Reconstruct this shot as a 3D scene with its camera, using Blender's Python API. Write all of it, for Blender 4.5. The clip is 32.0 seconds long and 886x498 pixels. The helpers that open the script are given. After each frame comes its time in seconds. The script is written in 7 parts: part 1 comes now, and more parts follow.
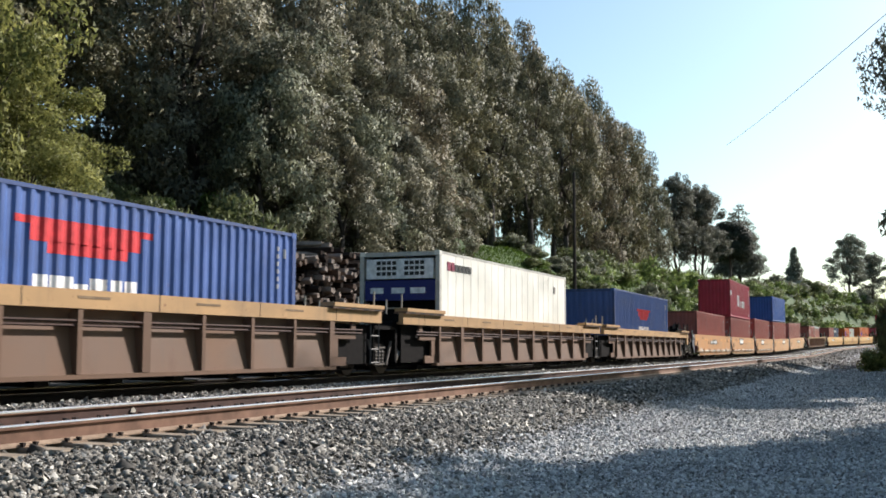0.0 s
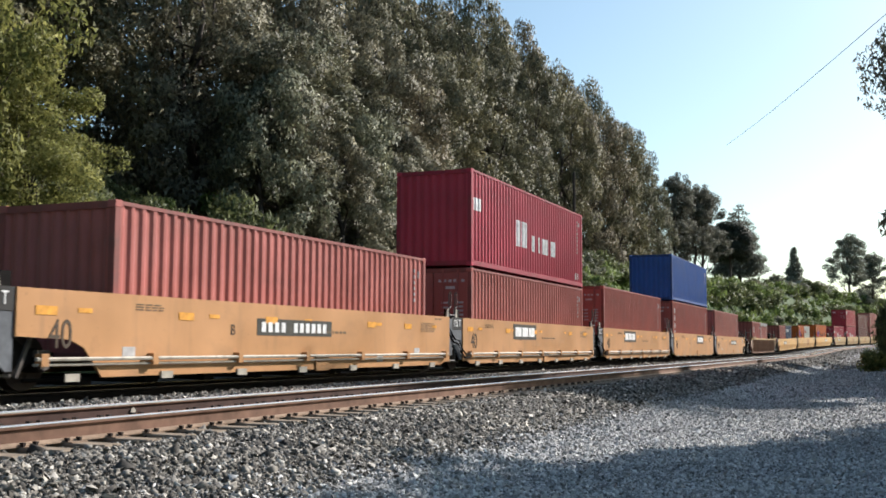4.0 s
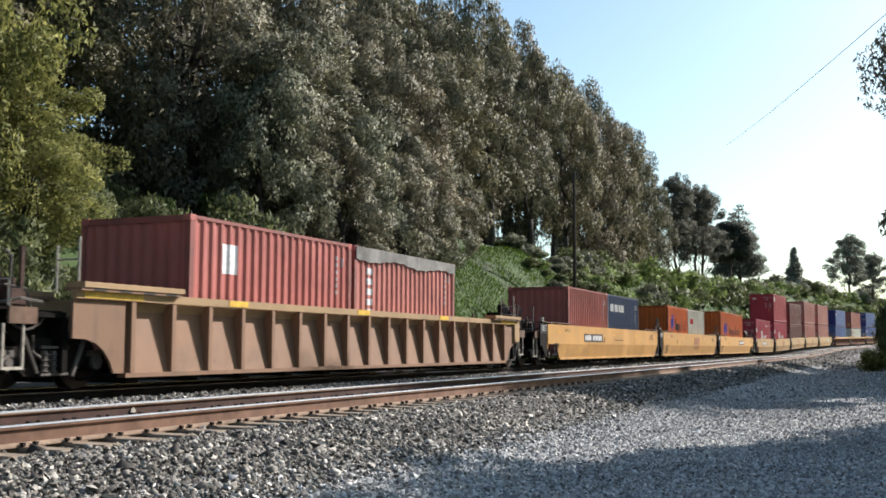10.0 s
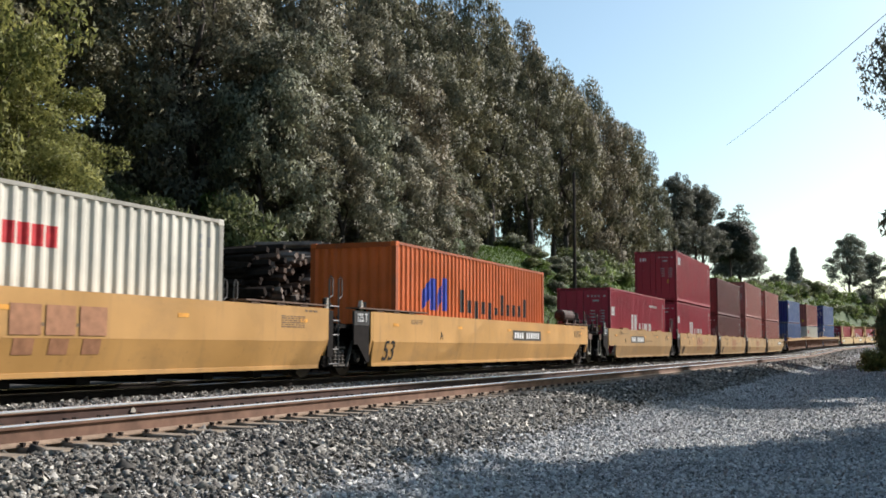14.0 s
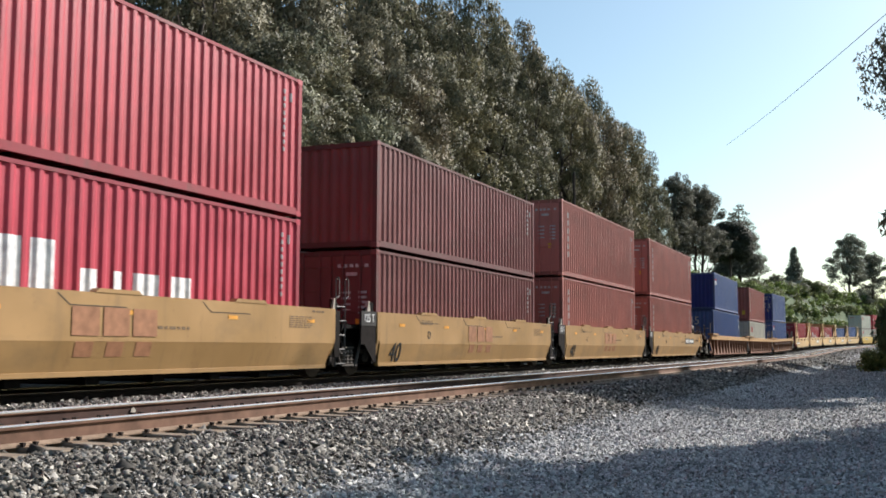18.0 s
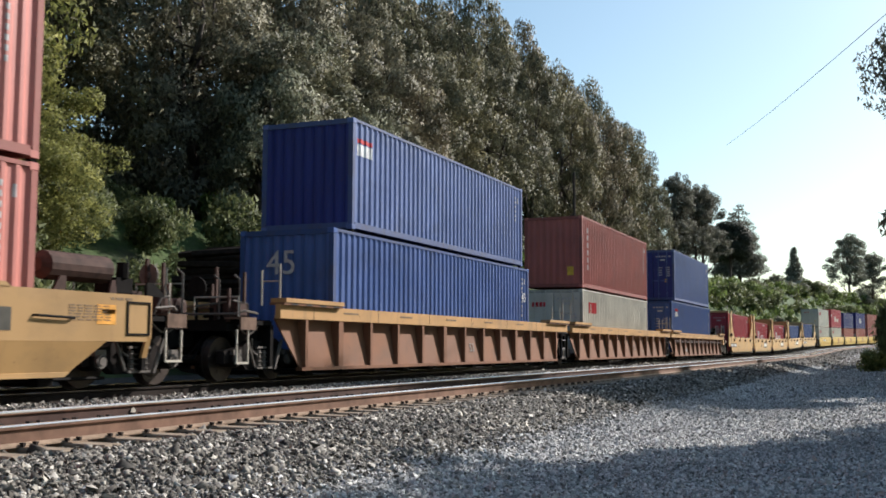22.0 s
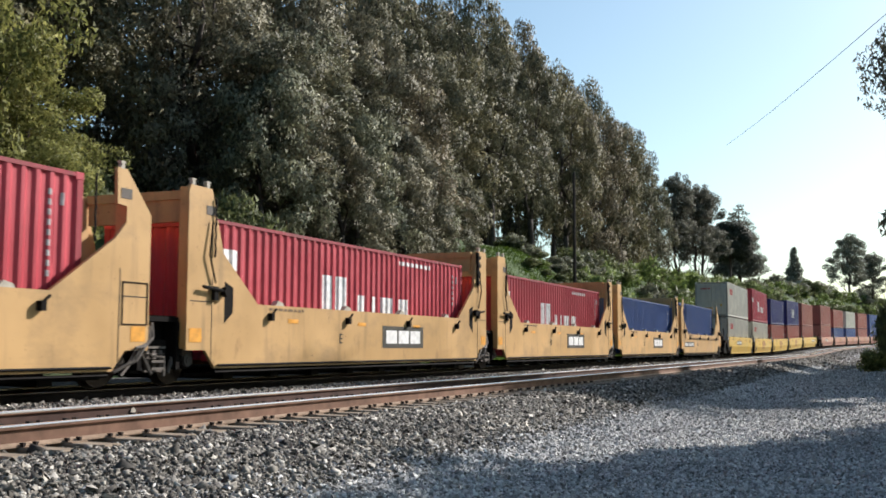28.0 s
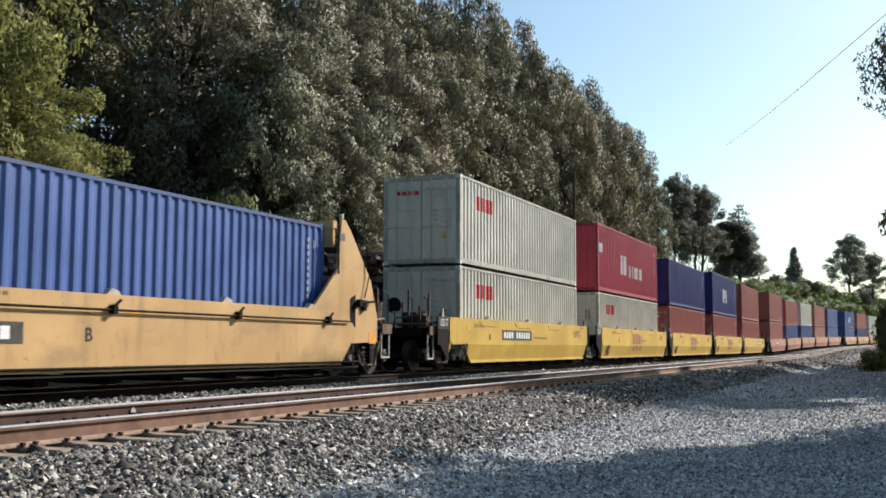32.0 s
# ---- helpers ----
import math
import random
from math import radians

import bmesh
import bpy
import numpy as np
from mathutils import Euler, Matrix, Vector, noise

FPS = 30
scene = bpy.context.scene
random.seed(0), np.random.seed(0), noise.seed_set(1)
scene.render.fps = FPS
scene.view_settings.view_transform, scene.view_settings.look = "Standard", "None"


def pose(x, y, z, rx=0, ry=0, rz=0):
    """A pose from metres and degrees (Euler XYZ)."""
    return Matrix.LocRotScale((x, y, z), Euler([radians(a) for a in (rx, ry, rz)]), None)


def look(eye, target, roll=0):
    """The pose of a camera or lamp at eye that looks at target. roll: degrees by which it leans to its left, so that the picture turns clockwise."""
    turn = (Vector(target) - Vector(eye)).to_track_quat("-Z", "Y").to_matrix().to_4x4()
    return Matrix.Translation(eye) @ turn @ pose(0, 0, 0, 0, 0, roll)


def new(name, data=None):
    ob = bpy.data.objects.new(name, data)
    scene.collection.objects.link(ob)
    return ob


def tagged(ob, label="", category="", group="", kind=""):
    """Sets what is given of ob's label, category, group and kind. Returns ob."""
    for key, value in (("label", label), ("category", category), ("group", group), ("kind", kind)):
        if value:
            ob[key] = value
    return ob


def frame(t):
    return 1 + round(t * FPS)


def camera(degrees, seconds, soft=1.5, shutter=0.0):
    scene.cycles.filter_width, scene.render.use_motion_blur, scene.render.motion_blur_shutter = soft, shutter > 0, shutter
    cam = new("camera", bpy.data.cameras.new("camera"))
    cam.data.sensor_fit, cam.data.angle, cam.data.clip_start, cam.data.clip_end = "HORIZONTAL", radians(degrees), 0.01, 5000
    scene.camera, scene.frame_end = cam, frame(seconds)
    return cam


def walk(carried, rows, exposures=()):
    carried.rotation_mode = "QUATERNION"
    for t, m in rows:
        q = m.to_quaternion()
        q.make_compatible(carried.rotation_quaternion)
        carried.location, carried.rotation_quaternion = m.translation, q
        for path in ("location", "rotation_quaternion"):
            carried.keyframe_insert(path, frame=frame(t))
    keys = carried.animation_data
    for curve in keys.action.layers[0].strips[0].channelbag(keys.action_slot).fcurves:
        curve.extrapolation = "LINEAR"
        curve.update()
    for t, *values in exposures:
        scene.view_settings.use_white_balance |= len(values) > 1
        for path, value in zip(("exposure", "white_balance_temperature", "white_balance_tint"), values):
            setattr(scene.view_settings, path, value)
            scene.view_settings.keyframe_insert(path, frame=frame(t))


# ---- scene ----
# World: x runs along the railway away from the camera, y to the left towards the train, z up.
# The gravel road is z = 0; the rails' tops lie at RZ.
RZ = 0.75          # top of the rails
TY = 12.46         # centre of the train's track
NY = 7.66          # centre of the nearer track
V, ACC = 13.638, -0.0049   # train speed and its slow change


def heading_of(yaw, pitch, far=10.0):
    a, b = radians(yaw), radians(pitch)
    return Vector((math.cos(a) * math.cos(b), math.sin(a) * math.cos(b), math.sin(b))) * far


EYE = Vector((0.0, 0.0, 1.45))
KELVIN, TINT = 6500.0, 15.0    # white balance of the film
cam = camera(45.43, 32.0, soft=1.7, shutter=0.1)
still = look(EYE, EYE + heading_of(22.856, 5.263), 0.19)
# the film's own exposure drifts as bright and dark wagons pass
STOPS = ((0.0, 0.67), (0.5, 0.59), (1.0, 0.46), (2.0, 0.51), (3.0, 0.65), (4.5, 0.53), (6.0, 0.45), (7.0, 0.53), (8.0, 0.49), (9.0, 0.59), (11.0, 0.73), (13.0, 0.63), (14.0, 0.52), (17.0, 0.62), (18.0, 0.49), (20.0, 0.47), (21.0, 0.45), (22.0, 0.52),
         (23.0, 0.61), (24.0, 0.63), (25.0, 0.51), (28.0, 0.53), (30.0, 0.56), (32.0, 0.56))
walk(cam, [(0.0, still), (32.0, still)], [(t, stops, KELVIN, TINT) for t, stops in STOPS])

# ---- light ----
SUN_EL, SUN_AZ = 31.0, -29.5        # degrees up; from +x towards +y
sun_dir = Vector((math.cos(radians(SUN_AZ)) * math.cos(radians(SUN_EL)), math.sin(radians(SUN_AZ)) * math.cos(radians(SUN_EL)), math.sin(radians(SUN_EL))))
world = bpy.data.worlds.new("world")
scene.world = world
world.use_nodes = True
wn = world.node_tree
sky = wn.nodes.new("ShaderNodeTexSky")
sky.sky_type = "NISHITA"
sky.sun_disc = False
sky.sun_elevation = radians(SUN_EL)
sky.sun_rotation = radians(90.0 - SUN_AZ)
sky.air_density, sky.dust_density, sky.ozone_density = 1.0, 1.2, 1.2
wn.nodes["Background"].inputs["Strength"].default_value = 0.098
tint = wn.nodes.new("ShaderNodeMix")
tint.data_type, tint.blend_type = "RGBA", "MULTIPLY"
tint.inputs["Factor"].default_value = 1.0
tint.inputs["B"].default_value = (0.93, 1.10, 1.055, 1.0)
wn.links.new(sky.outputs[0], tint.inputs["A"])
wn.links.new(tint.outputs["Result"], wn.nodes["Background"].inputs["Color"])
sun_lamp = new("sun", bpy.data.lights.new("sun", "SUN"))
sun_lamp.data.energy, sun_lamp.data.angle, sun_lamp.data.color = 5.0, radians(0.55), (1.0, 0.975, 0.93)
sun_lamp.matrix_world = look(sun_dir * 300.0, (0, 0, 0))


# ---- the railway's line ----
BEND = 105.0


def line_at(s):
    """Centre of the train's track at s metres along it: place (rail top) and heading."""
    b = min(max(s - BEND, 0.0), 190.0)
    y, slope = TY - 4.9e-4 * b * b, -9.8e-4 * b
    y += slope * max(s - BEND - 190.0, 0.0)
    z = RZ + 0.011 * max(s - 100.0, 0.0) * min(1.0, max(s - 100.0, 0.0) / 40.0)
    return Vector((s, y, z)), math.atan(slope)


NEAR_LIFT = 0.02   # the nearer track lies a little higher


def off_line(s, w, z):
    """A point w metres to the left of the line at s, at height z over the rail top."""
    p, a = line_at(s)
    return Vector((p.x - w * math.sin(a), p.y + w * math.cos(a), p.z + z + (NEAR_LIFT if -6.3 < w < -3.4 else 0.0)))


# ---- materials ----
def node(tree, kind, **values):
    n = tree.nodes.new(kind)
    for key, value in values.items():
        if key in n.inputs:
            n.inputs[key].default_value = value
    return n


def ramp(tree, fac, stops):
    r = tree.nodes.new("ShaderNodeValToRGB")
    el = r.color_ramp.elements
    while len(el) < len(stops):
        el.new(0.5)
    for e, (p, c) in zip(el, stops):
        e.position, e.color = p, (*c, 1.0)
    tree.links.new(fac, r.inputs["Fac"])
    return r.outputs["Color"]


def mix(tree, fac, a, b, blend="MIX"):
    m = tree.nodes.new("ShaderNodeMix")
    m.data_type, m.blend_type = "RGBA", blend
    for sock, v in ((m.inputs["Factor"], fac), (m.inputs["A"], a), (m.inputs["B"], b)):
        if isinstance(v, (int, float)):
            sock.default_value = v
        elif isinstance(v, tuple):
            sock.default_value = (*v, 1.0)
        else:
            tree.links.new(v, sock)
    return m.outputs["Result"]


def coords(tree, scale=(1, 1, 1), world_space=False):
    if world_space:
        src = tree.nodes.new("ShaderNodeNewGeometry").outputs["Position"]
    else:
        src = tree.nodes.new("ShaderNodeTexCoord").outputs["Object"]
    m = tree.nodes.new("ShaderNodeMapping")
    m.inputs["Scale"].default_value = scale
    tree.links.new(src, m.inputs["Vector"])
    return m.outputs["Vector"]


def noise_fac(tree, vec, scale, detail=4.0, rough=0.55):
    n = node(tree, "ShaderNodeTexNoise", Scale=scale, Detail=detail, Roughness=rough)
    tree.links.new(vec, n.inputs["Vector"])
    return n.outputs["Fac"]


def material(name, rough=0.6, metal=0.0):
    m = bpy.data.materials.new(name)
    m.use_nodes = True
    b = m.node_tree.nodes["Principled BSDF"]
    b.inputs["Roughness"].default_value, b.inputs["Metallic"].default_value = rough, metal
    return m, m.node_tree, b


def bump(tree, bsdf, fac, strength=0.3, dist=0.01):
    n = node(tree, "ShaderNodeBump", Strength=strength, Distance=dist)
    tree.links.new(fac, n.inputs["Height"])
    tree.links.new(n.outputs["Normal"], bsdf.inputs["Normal"])


MATS = {}
PAINT = {}


def tone(c, k):
    return tuple(min(1.0, v * k) for v in c)


def painted(name, rgb, rough=0.44, grime=0.35, rust=0.12, rust_rgb=(0.13, 0.055, 0.03)):
    """Weathered paint on steel: faded patches, streaks that run down, rust specks."""
    if name in MATS:
        return MATS[name]
    m, t, b = material(name, rough)
    PAINT[m] = rgb
    b.inputs["Specular IOR Level"].default_value = 0.28
    v = coords(t)
    big = noise_fac(t, v, 0.7, 3)
    base = ramp(t, big, [(0.3, tone(rgb, 0.86)), (0.7, tone(rgb, 1.12))])
    streak = noise_fac(t, coords(t, (1.0, 1.0, 0.09)), 3.4, 6, 0.6)
    dirt = ramp(t, streak, [(0.55, (0, 0, 0)), (0.80, (grime,) * 3)])
    smear = (0.3 * rgb[0] + 0.05, 0.3 * rgb[1] + 0.045, 0.3 * rgb[2] + 0.035)
    base = mix(t, dirt, base, smear)
    smudge = ramp(t, noise_fac(t, coords(t, (0.6, 1.0, 1.0)), 1.1, 7, 0.62), [(0.52, (0, 0, 0)), (0.76, (grime * 1.1,) * 3)])
    base = mix(t, smudge, base, smear)
    speck = ramp(t, noise_fac(t, v, 9.0, 6, 0.7), [(0.62, (0, 0, 0)), (0.74, (rust * 4, rust * 4, rust * 4))])
    base = mix(t, speck, base, rust_rgb)
    stain = ramp(t, noise_fac(t, coords(t, (1.0, 1.0, 0.4)), 2.1, 7, 0.72), [(0.58, (0, 0, 0)), (0.72, (min(0.7, rust * 2.0),) * 3)])
    base = mix(t, stain, base, tuple(0.5 * p + 0.5 * q for p, q in zip(rust_rgb, tone(rgb, 0.5))))
    info = t.nodes.new("ShaderNodeObjectInfo")
    shade = ramp(t, info.outputs["Random"], [(0.0, (0.92, 0.92, 0.92)), (1.0, (1.06, 1.06, 1.06))])
    base = mix(t, 1.0, base, shade, "MULTIPLY")
    t.links.new(base, b.inputs["Base Color"])
    rr = ramp(t, big, [(0.2, (rough - 0.08,) * 3), (0.8, (rough + 0.16,) * 3)])
    t.links.new(rr, b.inputs["Roughness"])
    bump(t, b, noise_fac(t, v, 30.0, 3), 0.12, 0.004)
    MATS[name] = m
    return m


def plain(name, rgb, rough=0.6, metal=0.0, var=0.25, scale=6.0, relief=0.2):
    if name in MATS:
        return MATS[name]
    m, t, b = material(name, rough, metal)
    b.inputs["Specular IOR Level"].default_value = 0.5 if rough <= 0.5 else (0.04 if max(rgb) < 0.03 else 0.2)
    v = coords(t)
    c = ramp(t, noise_fac(t, v, scale, 5), [(0.3, tone(rgb, 1 - var)), (0.7, tone(rgb, 1 + var))])
    t.links.new(c, b.inputs["Base Color"])
    bump(t, b, noise_fac(t, v, scale * 8, 3), relief, 0.004)
    MATS[name] = m
    return m


def foliage(name, dark, light, rough=0.5, through_light=0.25):
    """Leaves that differ one from the next."""
    if name in MATS:
        return MATS[name]
    m, t, b = material(name, rough)
    b.inputs["Specular IOR Level"].default_value = 0.15
    geo = t.nodes.new("ShaderNodeNewGeometry")
    c = ramp(t, geo.outputs["Random Per Island"], [(0.0, dark), (0.6, tuple((p + q) / 2 for p, q in zip(dark, light))), (1.0, light)])
    # broad light and dark patches paint the shading of leaf clumps
    patch = ramp(t, noise_fac(t, coords(t, world_space=True), 0.75, 4, 0.65), [(0.32, (0.55, 0.58, 0.55)), (0.66, (1.25, 1.2, 1.1))])
    c = mix(t, 1.0, c, patch, "MULTIPLY")
    t.links.new(c, b.inputs["Base Color"])
    tr = t.nodes.new("ShaderNodeBsdfTranslucent")
    t.links.new(c, tr.inputs["Color"])
    mx = t.nodes.new("ShaderNodeMixShader")
    mx.inputs["Fac"].default_value = through_light
    t.links.new(b.outputs[0], mx.inputs[1])
    t.links.new(tr.outputs[0], mx.inputs[2])
    t.links.new(mx.outputs[0], t.nodes["Material Output"].inputs["Surface"])
    MATS[name] = m
    return m


def gravelly(name, dark, light, scale, relief, dist, patches=0.25):
    if name in MATS:
        return MATS[name]
    m, t, b = material(name, 0.9)
    v = coords(t, world_space=True)
    vor = node(t, "ShaderNodeTexVoronoi", Scale=scale, Randomness=1.0)
    t.links.new(v, vor.inputs["Vector"])
    sep = t.nodes.new("ShaderNodeSeparateColor")
    t.links.new(vor.outputs["Color"], sep.inputs[0])
    c = ramp(t, sep.outputs[0], [(0.05, dark), (0.55, tuple((p + q) / 2 for p, q in zip(dark, light))), (0.95, light)])
    big = ramp(t, noise_fac(t, v, 0.5, 5), [(0.3, (1 - patches,) * 3), (0.7, (1 + patches,) * 3)])
    mid = ramp(t, noise_fac(t, v, 5.0, 6, 0.75), [(0.35, (0.62, 0.62, 0.62)), (0.65, (1.35, 1.34, 1.32))])
    c = mix(t, 1.0, mix(t, 1.0, c, big, "MULTIPLY"), mid, "MULTIPLY")
    t.links.new(c, b.inputs["Base Color"])
    bump(t, b, vor.outputs["Distance"], relief, dist)
    MATS[name] = m
    return m


# container and wagon paints
BROWN = painted("brown container paint", (0.42, 0.122, 0.098))
RUSTY = painted("rust red container paint", (0.49, 0.175, 0.14))
DUSK = painted("dark maroon container paint", (0.2, 0.062, 0.057))
CRIMSON = painted("crimson container paint", (0.45, 0.045, 0.07), grime=0.25)
RED = painted("red container paint", (0.45, 0.052, 0.068), grime=0.25)
BLUE = painted("blue container paint", (0.034, 0.115, 0.38), grime=0.3)
DENIM = painted("violet blue container paint", (0.05, 0.105, 0.29), grime=0.35)
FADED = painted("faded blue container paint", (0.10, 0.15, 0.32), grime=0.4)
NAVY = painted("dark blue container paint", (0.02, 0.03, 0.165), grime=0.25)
SLATE = painted("slate blue container paint", (0.034, 0.058, 0.12), grime=0.25)
ORANGE = painted("orange container paint", (0.66, 0.135, 0.025), grime=0.2)
CREAM = painted("pale grey container paint", (0.62, 0.58, 0.48), grime=0.3, rust=0.08)
GREY = painted("grey container paint", (0.60, 0.57, 0.475), grime=0.35)
WHITE = painted("white reefer paint", (0.80, 0.77, 0.67), grime=0.12, rust=0.04)
YELLOW = painted("yellow wagon paint", (0.54, 0.29, 0.09), grime=0.4, rust=0.15)
DUSTY = painted("dusty yellow wagon paint", (0.39, 0.23, 0.09), grime=0.45, rust=0.15)
AMBER = painted("orange yellow wagon paint", (0.50, 0.255, 0.108), grime=0.35, rust=0.15)
OCHRE = painted("worn ochre wagon paint", (0.56, 0.34, 0.14), grime=0.6, rust=0.3)
TAN = painted("worn tan wagon paint", (0.47, 0.26, 0.095), 0.62, grime=0.6, rust=0.25)
PINK = painted("faded red wagon paint", (0.40, 0.17, 0.12), grime=0.4)
OXIDE = painted("brown wagon primer", (0.205, 0.09, 0.044), 0.7, grime=0.5, rust=0.3)
UMBER = painted("dark umber wagon primer", (0.14, 0.078, 0.046), 0.68, grime=0.5, rust=0.3)
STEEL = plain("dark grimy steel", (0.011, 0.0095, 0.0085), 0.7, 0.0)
STENCIL = plain("worn grey stencil paint", (0.25, 0.225, 0.20), 0.7)
DULL = plain("dusty grey steel", (0.125, 0.108, 0.092), 0.7, 0.1)
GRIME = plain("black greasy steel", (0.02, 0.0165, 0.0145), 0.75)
PALE = plain("pale worn steel", (0.42, 0.38, 0.31), 0.6, 0.1)
RUST = plain("rusty brown fittings", (0.06, 0.033, 0.025), 0.8, 0.0, 0.4, 5.0)
WHEEL = plain("wheel steel", (0.05, 0.037, 0.03), 0.55, 0.5)
MARK_WHITE = plain("white marking paint", (0.78, 0.77, 0.74), 0.55)
MARK_DARK = plain("dark marking paint", (0.035, 0.033, 0.03), 0.6)
MARK_WORN = plain("worn black print", (0.085, 0.06, 0.04), 0.6)
MARK_FAINT = plain("faded brown print", (0.19, 0.125, 0.07), 0.6)
MARK_FADED = plain("faded white marking", (0.46, 0.44, 0.42), 0.6)
MARK_PALE = plain("chalky white marking", (0.62, 0.59, 0.56), 0.6)
MARK_WINE = plain("dark wine marking paint", (0.22, 0.03, 0.06), 0.55)
MARK_GREY = plain("grey marking panel", (0.06, 0.056, 0.044), 0.6)
MARK_RED = plain("red marking paint", (0.55, 0.035, 0.04), 0.55)
MARK_BLUE = plain("blue marking paint", (0.02, 0.05, 0.36), 0.55)
MARK_MAROON = plain("faded maroon marking paint", (0.35, 0.165, 0.085), 0.6)
MARK_YELLOW = plain("bright yellow marking paint", (0.66, 0.39, 0.03), 0.5)
MARK_ORANGE = plain("orange reflective marking", (0.70, 0.31, 0.04), 0.4)


# ---- mesh helpers ----
def box(bm, x0, x1, y0, y1, z0, z1):
    v = [bm.verts.new((x, y, z)) for x in (x0, x1) for y in (y0, y1) for z in (z0, z1)]
    for f in ((0, 1, 3, 2), (4, 6, 7, 5), (0, 4, 5, 1), (2, 3, 7, 6), (0, 2, 6, 4), (1, 5, 7, 3)):
        bm.faces.new([v[i] for i in f])


def prism(bm, outline, lo, hi, axis="y"):
    """Extrudes an outline: of (x, z) along y, of (y, z) along x, or of (x, y) along z."""
    def at(p, d):
        return {"y": (p[0], d, p[1]), "x": (d, p[0], p[1]), "z": (p[0], p[1], d)}[axis]
    a = [bm.verts.new(at(p, lo)) for p in outline]
    b = [bm.verts.new(at(p, hi)) for p in outline]
    n = len(outline)
    bm.faces.new(a[::-1])
    bm.faces.new(b)
    for i in range(n):
        j = (i + 1) % n
        bm.faces.new((a[i], a[j], b[j], b[i]))


def tube(bm, points, radii, sides=7, caps=True):
    rings = []
    pts = [Vector(p) for p in points]
    for i, p in enumerate(pts):
        d = (pts[min(i + 1, len(pts) - 1)] - pts[max(i - 1, 0)]).normalized()
        a = d.orthogonal().normalized()
        b = d.cross(a)
        r = radii[i] if isinstance(radii, (list, tuple)) else radii
        rings.append([bm.verts.new(p + (a * math.cos(k * math.tau / sides) + b * math.sin(k * math.tau / sides)) * r) for k in range(sides)])
    for q, r in zip(rings, rings[1:]):
        # keep neighbouring rings aligned
        best = min(range(sides), key=lambda k: (r[k].co - q[0].co).length)
        r[:] = r[best:] + r[:best]
        for k in range(sides):
            bm.faces.new((q[k], q[(k + 1) % sides], r[(k + 1) % sides], r[k]))
    if caps:
        bm.faces.new(rings[0][::-1])
        bm.faces.new(rings[-1])


def to_mesh(name, bm, smooth=False):
    bmesh.ops.recalc_face_normals(bm, faces=bm.faces[:])
    me = bpy.data.meshes.new(name)
    bm.to_mesh(me)
    bm.free()
    if smooth:
        me.polygons.foreach_set("use_smooth", [True] * len(me.polygons))
    return me


def quads_mesh(name, verts, faces_n=4):
    """A mesh of loose polygons with faces_n corners each, from an array of their corners."""
    me = bpy.data.meshes.new(name)
    n = len(verts)
    me.vertices.add(n)
    me.vertices.foreach_set("co", np.asarray(verts, dtype=np.float32).ravel())
    me.loops.add(n)
    me.loops.foreach_set("vertex_index", np.arange(n, dtype=np.int32))
    me.polygons.add(n // faces_n)
    me.polygons.foreach_set("loop_start", np.arange(0, n, faces_n, dtype=np.int32))
    me.polygons.foreach_set("loop_total", np.full(n // faces_n, faces_n, dtype=np.int32))
    me.update(calc_edges=True)
    return me


def put(name, me, mat, parent=None, m=None, label=""):
    """An object on a mesh, its paint held by the object so that meshes can be shared."""
    ob = new(name, me)
    if len(me.materials) == 0:
        me.materials.append(None)
    ob.material_slots[0].link = "OBJECT"
    ob.material_slots[0].material = mat
    if parent is not None:
        ob.parent = parent
    if m is not None:
        ob.matrix_basis = m
    if label:
        ob["label"] = label
    return ob


def part(name, bm, mat, parent, label=""):
    return put(name, to_mesh(name, bm), mat, parent, None, label)


CACHE = {}


def cached(key, build):
    if key not in CACHE:
        bm = bmesh.new()
        build(bm)
        CACHE[key] = to_mesh(key.split("|")[0], bm)
    return CACHE[key]


def lettering(text, size, squeeze=1.0):
    """Built-in font turned into a flat mesh: x along the text, y up, centred."""
    key = "lettering|%s|%s|%s" % (text, size, squeeze)
    if key not in CACHE:
        cu = bpy.data.curves.new("lettering", "FONT")
        cu.body, cu.size, cu.align_x, cu.align_y, cu.extrude = text, size, "CENTER", "CENTER", 0.004
        ob = bpy.data.objects.new("lettering", cu)
        scene.collection.objects.link(ob)
        deps = bpy.context.evaluated_depsgraph_get()
        me = bpy.data.meshes.new_from_object(ob.evaluated_get(deps))
        me.transform(Matrix.Diagonal((squeeze, 1, 1, 1)))
        me.materials.clear()
        bpy.data.objects.remove(ob)
        bpy.data.curves.remove(cu)
        CACHE[key] = me
    return CACHE[key]


ON_RIGHT = Euler((radians(90), 0, 0)).to_matrix().to_4x4()                    # text on a face that looks towards -y
ON_NEAR = Euler((radians(90), 0, radians(-90))).to_matrix().to_4x4()          # text on a face that looks towards -x

# ---- freight containers ----
CW = 2.438


def wave_points(x0, x1):
    """Corners of the trapezoid corrugation between x0 and x1: (place, depth under the outer face)."""
    n = max(1, round((x1 - x0) / 0.278))
    k = (x1 - x0) / n
    pts = []
    for i in range(n):
        a = x0 + i * k
        f = k / 0.278
        pts += [(a, 0.0), (a + 0.072 * f, 0.0), (a + 0.140 * f, 0.036), (a + 0.210 * f, 0.036)]
    return pts + [(x1, 0.0)]


def wave_depth(pts, x):
    for (a, d), (b, e) in zip(pts, pts[1:]):
        if a <= x <= b:
            return d + (e - d) * (x - a) / max(b - a, 1e-6)
    return 0.0


